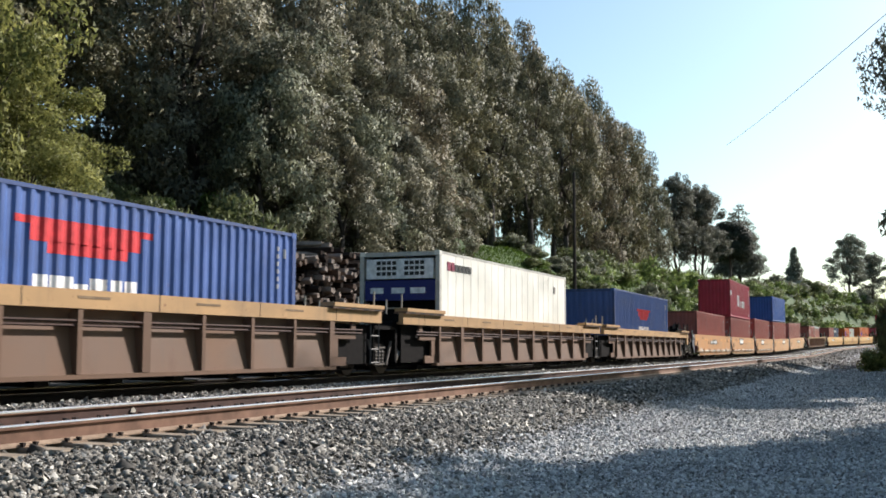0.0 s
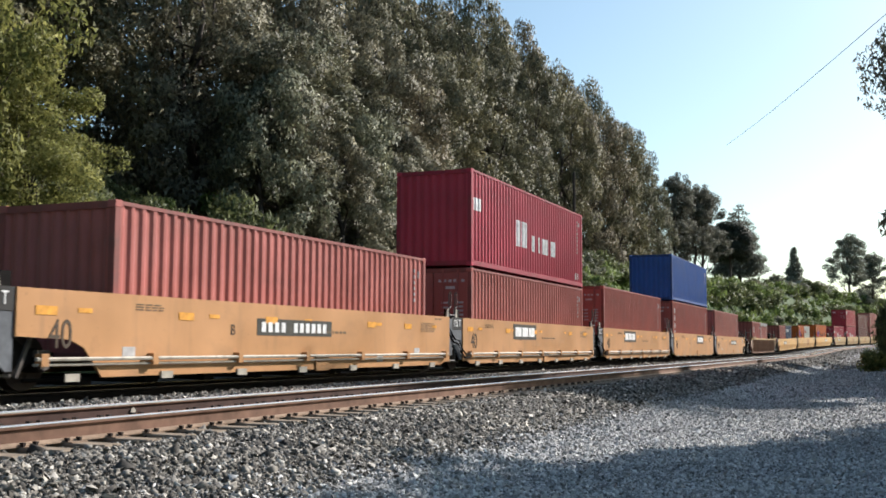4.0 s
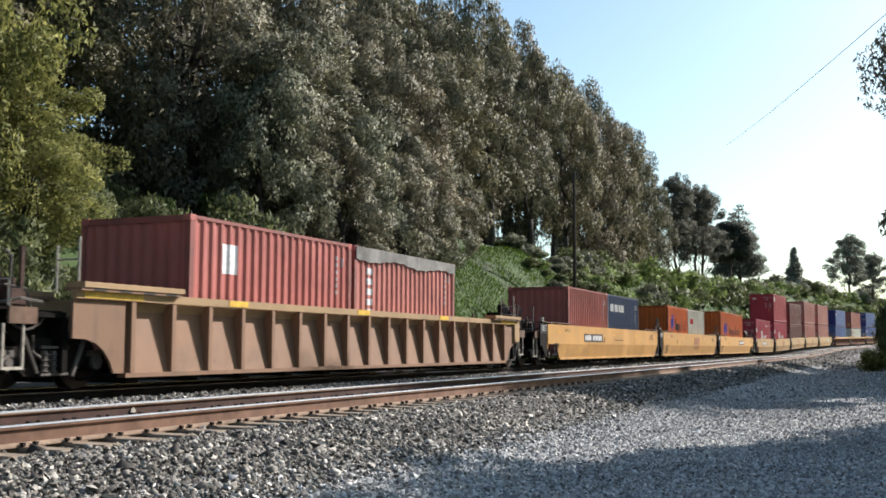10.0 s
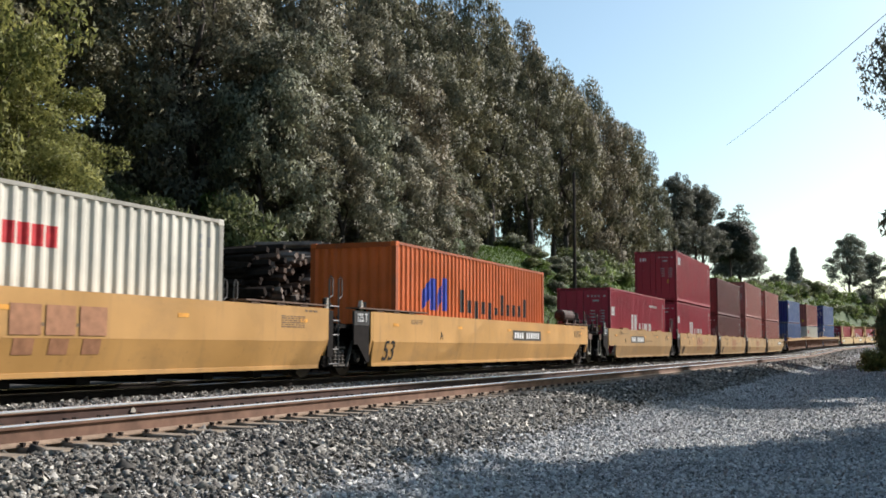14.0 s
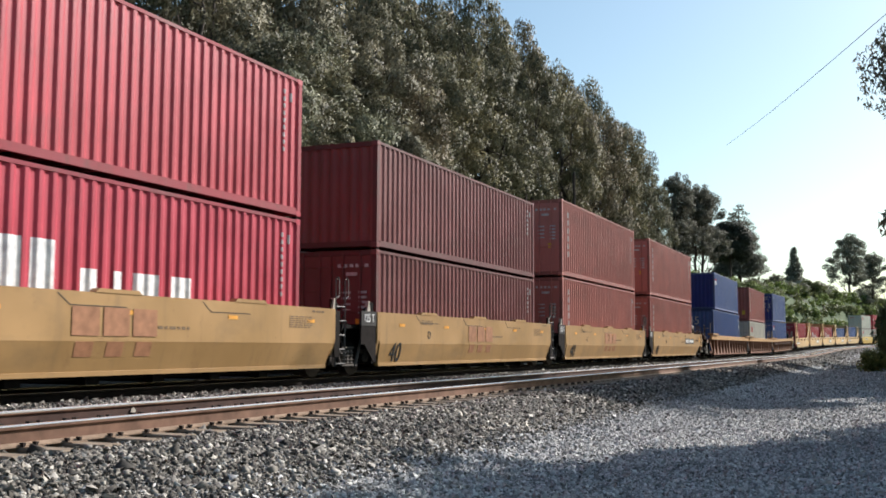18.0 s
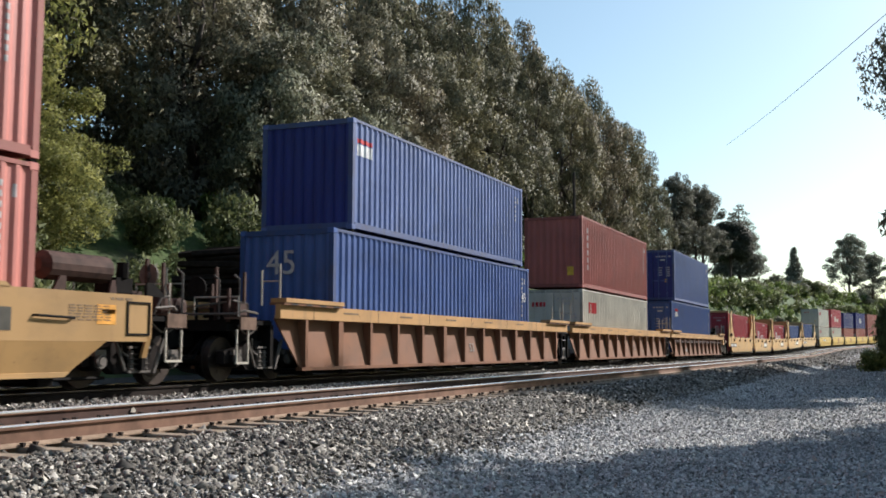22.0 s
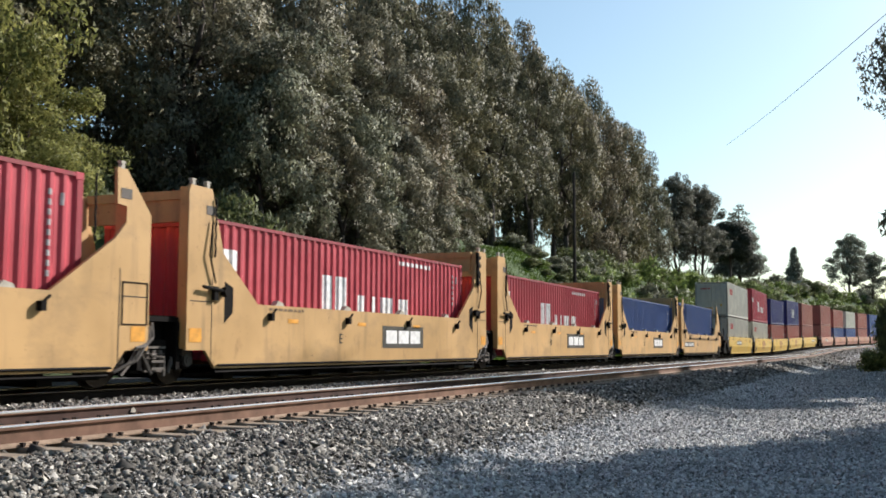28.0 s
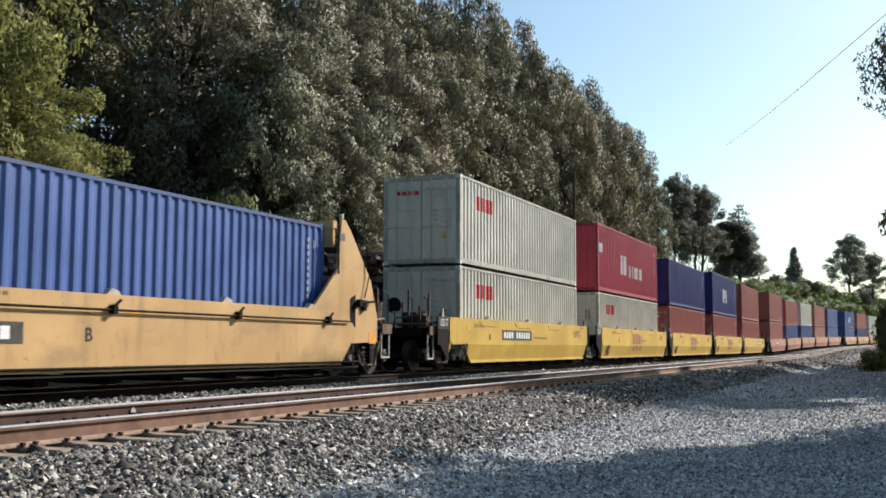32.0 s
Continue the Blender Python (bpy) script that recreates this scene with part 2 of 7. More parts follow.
def sheet(bm, pts, z0, z1, at):
    row = [(bm.verts.new(at(p, d, z0)), bm.verts.new(at(p, d, z1))) for p, d in pts]
    for (a, b), (c, e) in zip(row, row[1:]):
        bm.faces.new((a, c, e, b))


def cont_frame(bm, L, H):
    h = CW / 2
    for x in (0.0, L - 0.15):
        for y in (-h, h - 0.13):
            box(bm, x + 0.012, x + 0.138, y + (0.004 if y < 0 else 0.0), y + 0.126, 0.118, H - 0.118)
    for y in (-h + 0.004, h - 0.064):
        box(bm, 0.17, L - 0.17, y, y + 0.06, 0.03, 0.17)
        box(bm, 0.17, L - 0.17, y, y + 0.06, H - 0.075, H - 0.012)
    for x in (0.012, L - 0.10):
        box(bm, x, x + 0.09, -h + 0.14, h - 0.14, 0.03, 0.16)
        box(bm, x, x + 0.09, -h + 0.14, h - 0.14, H - 0.13, H - 0.012)
    x = 0.6
    while x < L - 0.3:
        box(bm, x, x + 0.06, -h + 0.07, h - 0.07, 0.035, 0.14)
        x += 0.61


def cont_side(bm, L, H):
    pts = wave_points(0.138, L - 0.138)
    sheet(bm, pts, 0.165, H - 0.07, lambda p, d, z: (p, 0.012 + d, z))


def cont_flat_side(bm, L, H):
    pts = [(0.138, 0.014)]
    x = 0.62
    while x < L - 0.3:
        pts += [(x, 0.014), (x + 0.006, 0.008), (x + 0.03, 0.008), (x + 0.036, 0.014)]
        x += 0.585
    sheet(bm, pts + [(L - 0.138, 0.014)], 0.165, H - 0.07, lambda p, d, z: (p, d, z))


def cont_end(bm, H):
    pts = wave_points(-CW / 2 + 0.126, CW / 2 - 0.126)
    sheet(bm, pts, 0.15, H - 0.12, lambda p, d, z: (0.03 + d, p, z))


def cont_roof(bm, L, H):
    h = CW / 2
    n = int(L / 0.21)
    pts = [(0.1 + (L - 0.2) * i / n, 0.0 if i % 2 else 0.018) for i in range(n + 1)]
    row = [(bm.verts.new((p, -h + 0.06, H - 0.02 - d)), bm.verts.new((p, h - 0.06, H - 0.02 - d))) for p, d in pts]
    for (a, b), (c, e) in zip(row, row[1:]):
        bm.faces.new((a, c, e, b))


def cont_floor(bm, L):
    h = CW / 2
    box(bm, 0.1, L - 0.1, -h + 0.065, h - 0.065, 0.142, 0.168)


def casting(bm):
    box(bm, 0.0, 0.178, 0.0, 0.162, 0.0, 0.118)
    bmesh.ops.bevel(bm, geom=bm.edges[:], offset=0.008, segments=1, affect="EDGES")


def door_leaf(bm, H):
    w = CW / 2 - 0.135
    box(bm, 0.03, 0.07, 0.0, w, 0.16, H - 0.135)
    for z in (0.2, H * 0.36, H * 0.62, H - 0.4):
        box(bm, 0.012, 0.03, 0.03, w - 0.03, z, z + 0.1)
    for y in (0.02, w - 0.07):
        box(bm, 0.016, 0.03, y, y + 0.05, 0.17, H - 0.145)


def door_rod(bm, H):
    tube(bm, [(-0.012, 0, 0.08), (-0.012, 0, H - 0.06)], 0.019, 6)
    for z in (0.35, H * 0.5, H - 0.4):
        box(bm, -0.03, 0.012, -0.05, 0.05, z, z + 0.05)
    box(bm, -0.04, -0.015, -0.02, 0.38, 1.1, 1.14)




def wave_mark(cont, rects, mat, L, name="marking", label=""):
    """Paint on the right-hand side, following the corrugation: rects of (x0, x1, z0, z1) or outlines of (x, z)."""
    if name == "logo" and len(rects) > 1:
        for r in rects:
            wave_mark(cont, [r], mat, L, name, label)
        return None
    pts = wave_points(0.138, L - 0.138)
    knots = [p for p, d in pts]
    bm = bmesh.new()
    for x0, x1, z0, z1, *lean in rects:
        k = lean[0] if lean else 0.0
        xs = sorted({x0, x1, *[p for p in knots if x0 < p < x1]})
        row = []
        for x in xs:
            y = -CW / 2 + 0.012 + wave_depth(pts, x) - 0.004
            f = (x - x0) / max(x1 - x0, 1e-6) * k
            row.append((bm.verts.new((x, y, z0 + f)), bm.verts.new((x, y, z1 + f))))
        for (a, b), (c, e) in zip(row, row[1:]):
            bm.faces.new((a, c, e, b))
    return tagged(part(name, bm, mat, cont, label), kind="stuff" if len(rects) > 1 else "")


def end_marks(cont, rects, mat, name="marking"):
    """Flat marks on the near end: (y to the right from the middle, width, z0, z1)."""
    bm = bmesh.new()
    for y, w, z0, z1 in rects:
        box(bm, 0.0, 0.009, -y - w / 2, -y + w / 2, z0, z1)
    return tagged(part(name, bm, mat, cont), kind="stuff" if len(rects) > 1 else "")


def container(label, L, H, mat, near="front", flat=False):
    """near: what the end towards -x shows: front (corrugated), doors or reefer."""
    c = tagged(new("freight_container"), label, "container", "containers on the train")
    key = "%.2f|%.2f" % (L, H)
    rgb = PAINT[mat]
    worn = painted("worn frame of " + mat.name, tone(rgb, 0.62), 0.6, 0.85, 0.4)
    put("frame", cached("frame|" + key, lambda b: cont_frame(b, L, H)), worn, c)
    side = cached("side_panel|flat" + key, lambda b: cont_flat_side(b, L, H)) if flat else cached("side_panel|" + key, lambda b: cont_side(b, L, H))
    put("side_panel", side, mat, c, pose(0, -CW / 2, 0))
    put("side_panel", side, mat, c, pose(L, CW / 2, 0, 0, 0, 180))
    put("roof_panel", cached("roof_panel|" + key, lambda b: cont_roof(b, L, H)), mat, c)
    put("floor_panel", cached("floor_panel|" + key, lambda b: cont_floor(b, L)), STEEL, c)
    end = cached("end_panel|" + key, lambda b: cont_end(b, H))
    leaf = cached("door_leaf|" + key, lambda b: door_leaf(b, H))
    rod = cached("lock_rod|" + key, lambda b: door_rod(b, H))
    # faded containers get navy ends: the ends' shade is put into the paint
    for which, m in (("near", Matrix.Identity(4)), ("far", pose(L, 0, 0, 0, 0, 180))):
        doors = (near == "doors") == (which == "near")
        if which == "near" and near == "reefer":
            continue
        if doors:
            for side_y in (-1, 1):
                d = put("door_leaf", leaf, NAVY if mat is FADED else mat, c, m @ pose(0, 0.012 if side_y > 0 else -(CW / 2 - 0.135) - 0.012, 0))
                for y in (0.3, 0.78):
                    put("lock_rod", rod, mat, d, pose(0, y, 0))
        else:
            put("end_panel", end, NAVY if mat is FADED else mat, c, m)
    cast = cached("corner_casting", casting)
    for x in (0.0, L - 0.178):
        for y in (-CW / 2, CW / 2 - 0.162):
            for z in (0.0, H - 0.118):
                put("corner_casting", cast, mat, c, pose(x, y, z))
    return c


def reefer_end(c, H):
    """Refrigeration machinery in the near end of a refrigerated container."""
    h = CW / 2
    bm = bmesh.new()
    box(bm, 0.35, 0.4, -h + 0.14, h - 0.14, 0.16, H - 0.13)
    part("machinery_bulkhead", bm, STEEL, c)
    bm = bmesh.new()
    box(bm, 0.03, 0.3, -h + 0.2, h - 0.2, H - 0.75, H - 0.2)
    part("fan_housing", bm, MARK_WHITE, c, "white fan housing with dark grilles")
    bm = bmesh.new()
    for y in (-0.75, 0.1):
        for i in range(4):
            for j in range(3):
                box(bm, 0.018, 0.03, y + i * 0.16, y + i * 0.16 + 0.12, H - 0.66 + j * 0.15, H - 0.56 + j * 0.15)
    tagged(part("grille", bm, MARK_DARK, c), kind="stuff")
    bm = bmesh.new()
    box(bm, 0.05, 0.3, -h + 0.15, h - 0.15, H - 1.35, H - 0.8)
    part("control_panel", bm, NAVY, c, "dark blue panel")
    bm = bmesh.new()
    for y in (-0.5, 0.45):
        tube(bm, [(0.1, y - 0.3, 0.75), (0.1, y + 0.3, 0.75)], 0.25, 12)
    part("compressor", bm, STEEL, c)
    bm = bmesh.new()
    for y, w in ((0.55, 0.45), (-0.05, 0.4), (-0.7, 0.4)):
        box(bm, 0.04, 0.052, -y - w / 2, -y + w / 2, H - 1.16, H - 1.0)
    part("marking", bm, MARK_WHITE, c)


# ---- well wagons ----
def truck_frame(bm):
    """Cast side frames, bolster and springs of a two-axle truck, about its middle."""
    for y in (-1.0, 1.0):
        prism(bm, [(-1.2, 0.36), (-1.2, 0.60), (-0.62, 0.68), (-0.4, 0.80), (0.4, 0.80), (0.62, 0.68), (1.2, 0.60), (1.2, 0.36),
                   (0.75, 0.44), (0.45, 0.24), (-0.45, 0.24), (-0.75, 0.44)], y - 0.09, y + 0.09)
        for x in (-0.9, 0.9):
            tube(bm, [(x, y - 0.16, 0.45), (x, y + 0.16, 0.45)], 0.15, 10)
    box(bm, -0.26, 0.26, -1.05, 1.05, 0.55, 0.74)


def coil_spring(bm):
    """A stout coil, as stacked rings joined by a core."""
    prof = [(0.05, 0.30)]
    for i in range(4):
        z = 0.32 + i * 0.08
        prof += [(0.055, z - 0.014), (0.085, z), (0.055, z + 0.014)]
    prof += [(0.05, 0.62)]
    tube(bm, [(0, 0, z) for r, z in prof], [r for r, z in prof], 6)


def wheelset_mesh(bm):
    for y in (-0.7525, 0.7525):
        k = 1 if y > 0 else -1
        tube(bm, [(0, y - 0.065, 0), (0, y + 0.065, 0)], 0.42, 20)
        tube(bm, [(0, y - k * 0.10, 0), (0, y - k * 0.06, 0)], 0.447, 20)
        for a in range(6):
            c, s = math.cos(a * math.pi / 3), math.sin(a * math.pi / 3)
            tube(bm, [(0.24 * c, y + k * 0.06, 0.24 * s), (0.24 * c, y + k * 0.075, 0.24 * s)], 0.05, 6)
        tube(bm, [(0, y + k * 0.05, 0), (0, y + k * 0.33, 0)], 0.09, 8)
    tube(bm, [(0, -0.7, 0), (0, 0.7, 0)], 0.085, 8)


def ladder_mesh(bm, top):
    for x in (0.0, 0.42):
        tube(bm, [(x, 0, 0.28), (x, 0, top)], 0.02, 5)
    for x in (0.0, 0.42) if top > 1.5 else ():
        tube(bm, [(x, 0, top), (x + 0.06, 0, top + 0.06), (x + 0.14, 0, top), (x + 0.14, 0, top - 0.35), (x, 0, top - 0.42)], 0.018, 5)
    z = 0.32
    while z < min(1.6, top):
        tube(bm, [(0, 0, z), (0.42, 0, z)], 0.018, 5)
        z += 0.31


def grab_post(bm, top):
    tube(bm, [(0, 0, 1.2), (0, 0, top), (0.0, 0.12, top + 0.08)], 0.024, 5)


def brake_gear(bm, L):
    """Pipes and rods low under the well."""
    for y, z, r in ((-1.0, 0.19, 0.03), (-0.6, 0.16, 0.025), (0.7, 0.18, 0.03)):
        tube(bm, [(0.6, y, z), (L - 0.6, y, z)], r, 5)
    x = 1.5
    while x < L - 1.2:
        box(bm, x, x + 0.3, -1.2, 1.2, 0.10, 0.22)
        x += 1.6
    box(bm, 0.7, L - 0.7, -0.35, 0.35, 0.12, 0.2)


def platform_mesh(bm, sign):
    """A plate with raised treads pressed into it."""
    top = [(0.0, 1.18)]
    for i in range(5):
        x = 0.1 + i * 0.18
        top += [(x - 0.02, 1.18), (x - 0.02, 1.2), (x + 0.02, 1.2), (x + 0.02, 1.18)]
    top += [(1.0, 1.18), (1.0, 1.10), (0.0, 1.10)]
    prism(bm, [(sign * x, z) for x, z in top], -1.3, 1.3)


def end_web(bm, sign):
    """Deep web that carries the well's end down from the platform."""
    for y in (-1.0, 0.92):
        prism(bm, [(0, 0.3), (0, 1.1), (sign * 0.95, 1.1), (sign * 0.95, 0.98), (sign * 0.3, 0.35)], y, y + 0.08)
    box(bm, -0.05, 0.05, -1.3, 1.3, 0.3, 1.1)


def coupler_mesh(bm, sign):
    box(bm, min(0, sign * 0.7), max(0, sign * 0.7), -0.14, 0.14, 0.68, 0.95)
    box(bm, min(sign * 0.62, sign * 0.9), max(sign * 0.62, sign * 0.9), -0.2, 0.2, 0.66, 1.0)
    tube(bm, [(sign * 0.2, -0.5, 0.75), (sign * 0.5, -0.5, 0.45), (sign * 0.95, -0.3, 0.42)], 0.035, 6)


LADDER = plain("grey ladder steel", (0.13, 0.118, 0.105), 0.6)
END_GREY = plain("blue-grey end paint", (0.115, 0.122, 0.13), 0.6)
WAGON_WHEELS = []      # (wheelset, distance along the train)


def add_truck(car, x, u):
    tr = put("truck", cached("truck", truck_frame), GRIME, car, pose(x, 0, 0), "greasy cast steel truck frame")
    for y, k in ((-1.17, -1), (1.17, 1)):
        for dx in (-0.9, 0.9):
            put("bearing_cap", cached("bearing_cap", lambda b: (tube(b, [(0, -0.05, 0.45), (0, 0.05, 0.45)], 0.115, 10), tube(b, [(0, -0.07, 0.45), (0, -0.04, 0.45)], 0.07, 8), box(b, -0.13, 0.13, -0.02, 0.06, 0.53, 0.63))), DULL, tr, pose(dx, y, 0) if k < 0 else pose(dx, y, 0, 0, 0, 180))
        put("brake_brace", cached("brake_brace", lambda b: (tube(b, [(-0.62, 0, 0.86), (-0.34, 0, 0.3)], 0.03, 5), tube(b, [(0.62, 0, 0.82), (0.36, 0, 0.24)], 0.036, 5), tube(b, [(-0.42, 0.02, 0.84), (-0.42, 0.0, 0.6), (-0.3, -0.02, 0.52)], 0.022, 5), box(b, -0.27, 0.27, -0.02, 0.03, 0.65, 0.69), box(b, -0.27, 0.27, -0.02, 0.03, 0.26, 0.30))), DULL, tr, pose(0, y + 0.03 * k, 0))
        for dx in (-0.17, 0.0, 0.17):
            put("spring", cached("spring", coil_spring), DULL, tr, pose(dx, y, 0))
    for dx in (-0.9, 0.9):
        w = put("wheelset", cached("wheelset", wheelset_mesh), WHEEL, tr, pose(dx, 0, 0.45))
        WAGON_WHEELS.append((w, u + x + dx))


def text_right(car, text, x, z, size, mat, y, squeeze=1.0):
    return put("lettering", lettering(text, size, squeeze), mat, car, Matrix.Translation((x, y - 0.004, z)) @ ON_RIGHT)


def bars_right(car, rects, mat, y, name="marking", label=""):
    if name in ("reflector_strip", "warning_stripe"):
        for x0, x1, z0, z1 in rects:
            put(name, cached("%s|%.2f|%.2f" % (name, x1 - x0, z1 - z0), lambda b: box(b, 0, x1 - x0, -0.006, 0, 0, z1 - z0)), mat, car, pose(x0, y, z0), label)
        return None
    bm = bmesh.new()
    for x0, x1, z0, z1 in rects:
        box(bm, x0, x1, y - 0.006, y, z0, z1)
    return tagged(part(name, bm, mat, car, label), kind="stuff" if len(rects) > 1 else "")


def small_print(car, x, z, y, w, rows, mat=MARK_FAINT, h=0.03, seed=1):
    rng = random.Random(seed)
    rects = []
    for r in range(rows):
        a = x
        while a < x + w - 0.05:
            b = min(x + w, a + rng.uniform(0.06, 0.2))
            rects.append((a, b, z - r * h * 1.9, z - r * h * 1.9 + h))
            a = b + 0.05
    bars_right(car, rects, mat, y, "small_print")


def fittings(car, L, u, first, last, gap, ladder_top=2.15, tank=True, steel=STEEL):
    """Platforms, webs, ladder, truck and so on at both ends of one well."""
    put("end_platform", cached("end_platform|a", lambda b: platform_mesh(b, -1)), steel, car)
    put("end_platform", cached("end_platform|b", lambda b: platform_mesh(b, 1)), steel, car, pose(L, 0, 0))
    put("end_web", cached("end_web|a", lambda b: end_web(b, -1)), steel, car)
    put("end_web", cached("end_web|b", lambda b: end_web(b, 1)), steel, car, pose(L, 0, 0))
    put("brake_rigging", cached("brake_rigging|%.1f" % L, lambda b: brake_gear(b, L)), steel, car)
    if not last and ladder_top:
        for y in (-1.36, 1.36):
            put("ladder", cached("ladder|%.2f" % ladder_top, lambda b: ladder_mesh(b, ladder_top)), LADDER, car, pose(L + (0.16 if ladder_top > 1.5 else -0.3), y, 0))
    if first:
        add_truck(car, -0.1, u)
        put("coupler", cached("coupler|a", lambda b: coupler_mesh(b, -1)), steel, car, pose(-0.95, 0, 0))
        put("end_sill", cached("end_sill|a", lambda b: box(b, -1.25, -0.3, -1.1, 1.1, 0.98, 1.1)), steel, car)
        for y in (-1.2, -0.75, 0.9):
            put("grab_post", cached("grab_post", lambda b: grab_post(b, 1.95)), DULL, car, pose(-1.0, y, 0))
        step = cached("sill_step", lambda b: prism(b, [(-1.2, 1.0), (-1.2, 0.36), (-0.8, 0.36), (-0.8, 1.0), (-0.83, 1.0), (-0.83, 0.4), (-1.17, 0.4), (-1.17, 1.0)], 0.0, 0.03))
        for y in (-1.3, 1.27):
            put("sill_step", step, PALE, car, pose(0, y, 0))
        put("air_reservoir", cached("air_reservoir|a", lambda b: tube(b, [(-0.7, 0.3, 1.45), (-0.7, 0.35, 1.45), (-0.7, 0.9, 1.45), (-0.7, 0.95, 1.45)], [0.1, 0.19, 0.19, 0.1], 12)), RUST, car, None, "rusty brown air reservoir")
        put("brake_valve", cached("brake_valve|a", lambda b: (box(b, -0.9, -0.5, -0.9, -0.45, 1.18, 1.42), box(b, -0.8, -0.6, -0.8, -0.55, 1.42, 1.6), tube(b, [(-0.7, -0.45, 1.3), (-0.7, -0.2, 1.28)], 0.05, 6))), STEEL, car)
        put("hand_brake", cached("hand_brake", lambda b: (tube(b, [(-0.95, -0.2, 1.1), (-0.95, -0.2, 1.9)], 0.03, 6), tube(b, [(-0.97, -0.2, 1.8), (-0.94, -0.2, 1.8)], 0.22, 12))), STEEL, car, None, "dark hand brake wheel on a post")
        put("grab_rail", cached("grab_rail|a", lambda b: tube(b, [(-1.02, -1.2, 1.25), (-1.02, -1.2, 1.62), (-1.02, -0.2, 1.62), (-1.02, -0.2, 1.25)], 0.02, 5)), PALE, car)
        end_gear(car, -0.1, -1)
        put("brake_hose", cached("brake_hose|a", lambda b: tube(b, [(-0.9, -0.4, 0.95), (-1.2, -0.42, 0.7), (-1.5, -0.4, 0.5), (-1.8, -0.35, 0.48), (-2.0, -0.3, 0.6)], 0.03, 6)), STEEL, car)
    if last:
        add_truck(car, L, u)
        put("coupler", cached("coupler|b", lambda b: coupler_mesh(b, 1)), steel, car, pose(L + 0.95, 0, 0))
        put("end_sill", cached("end_sill|b", lambda b: box(b, 0.3, 1.25, -1.1, 1.1, 0.98, 1.1)), steel, car, pose(L, 0, 0))
        end = pose(L, 0, 0)
        if tank:
            put("air_reservoir", cached("air_reservoir|b", lambda b: tube(b, [(-1.95, -0.85, 1.9), (-1.85, -0.85, 1.9), (-0.5, -0.85, 1.9), (-0.4, -0.85, 1.9)], [0.1, 0.22, 0.22, 0.1], 14)), RUST, car, end, "rusty brown air reservoir")
            put("bracket", cached("bracket|b", lambda b: (prism(b, [(-1.9, 1.45), (-1.72, 1.74), (-1.6, 1.74), (-1.6, 1.45)], -1.1, -1.06), prism(b, [(-0.72, 1.2), (-0.58, 1.74), (-0.5, 1.74), (-0.42, 1.2)], -1.1, -1.06))), RUST, car, end)
        put("brake_valve", cached("brake_valve|b", lambda b: (box(b, -0.3, 0.1, -0.95, -0.5, 1.55, 1.8), tube(b, [(-0.1, -0.9, 1.8), (-0.1, -0.9, 2.05)], 0.1, 8), box(b, -0.35, 0.15, -1.0, -0.45, 1.1, 1.16), tube(b, [(-0.2, -0.7, 1.15), (-0.2, -0.7, 1.6)], 0.04, 6))), STEEL, car, end)
        put("grab_rail", cached("grab_rail|b", lambda b: tube(b, [(0.75, -1.2, 1.1), (0.75, -1.2, 1.75), (0.75, -0.5, 1.75), (0.75, -0.5, 1.1)], 0.02, 5)), PALE, car, end)
        end_gear(car, L + 0.05, 1)
        put("brake_hose", cached("brake_hose|b", lambda b: tube(b, [(0.5, 0.4, 0.95), (0.9, 0.42, 0.65), (1.3, 0.4, 0.48), (1.7, 0.35, 0.5)], 0.03, 6)), STEEL, car, end)
        step = cached("end_step", lambda b: prism(b, [(0.0, 1.0), (0.0, 0.42), (0.45, 0.42), (0.45, 1.0), (0.42, 1.0), (0.42, 0.46), (0.03, 0.46), (0.03, 1.0)], 0.0, 0.03))
        for y in (-1.3, 1.27):
            put("sill_step", step, PALE, car, pose(L + 0.55, y, 0))
        for y in (-1.2, 1.2):
            put("grab_post", cached("grab_post", lambda b: grab_post(b, 1.95)), DULL, car, pose(L + 1.1, y, 0))
    else:
        add_truck(car, L + gap / 2, u)


EARTH = plain("brown dusty end steel", (0.15, 0.092, 0.062), 0.8, 0.0, 0.4, 4.0)


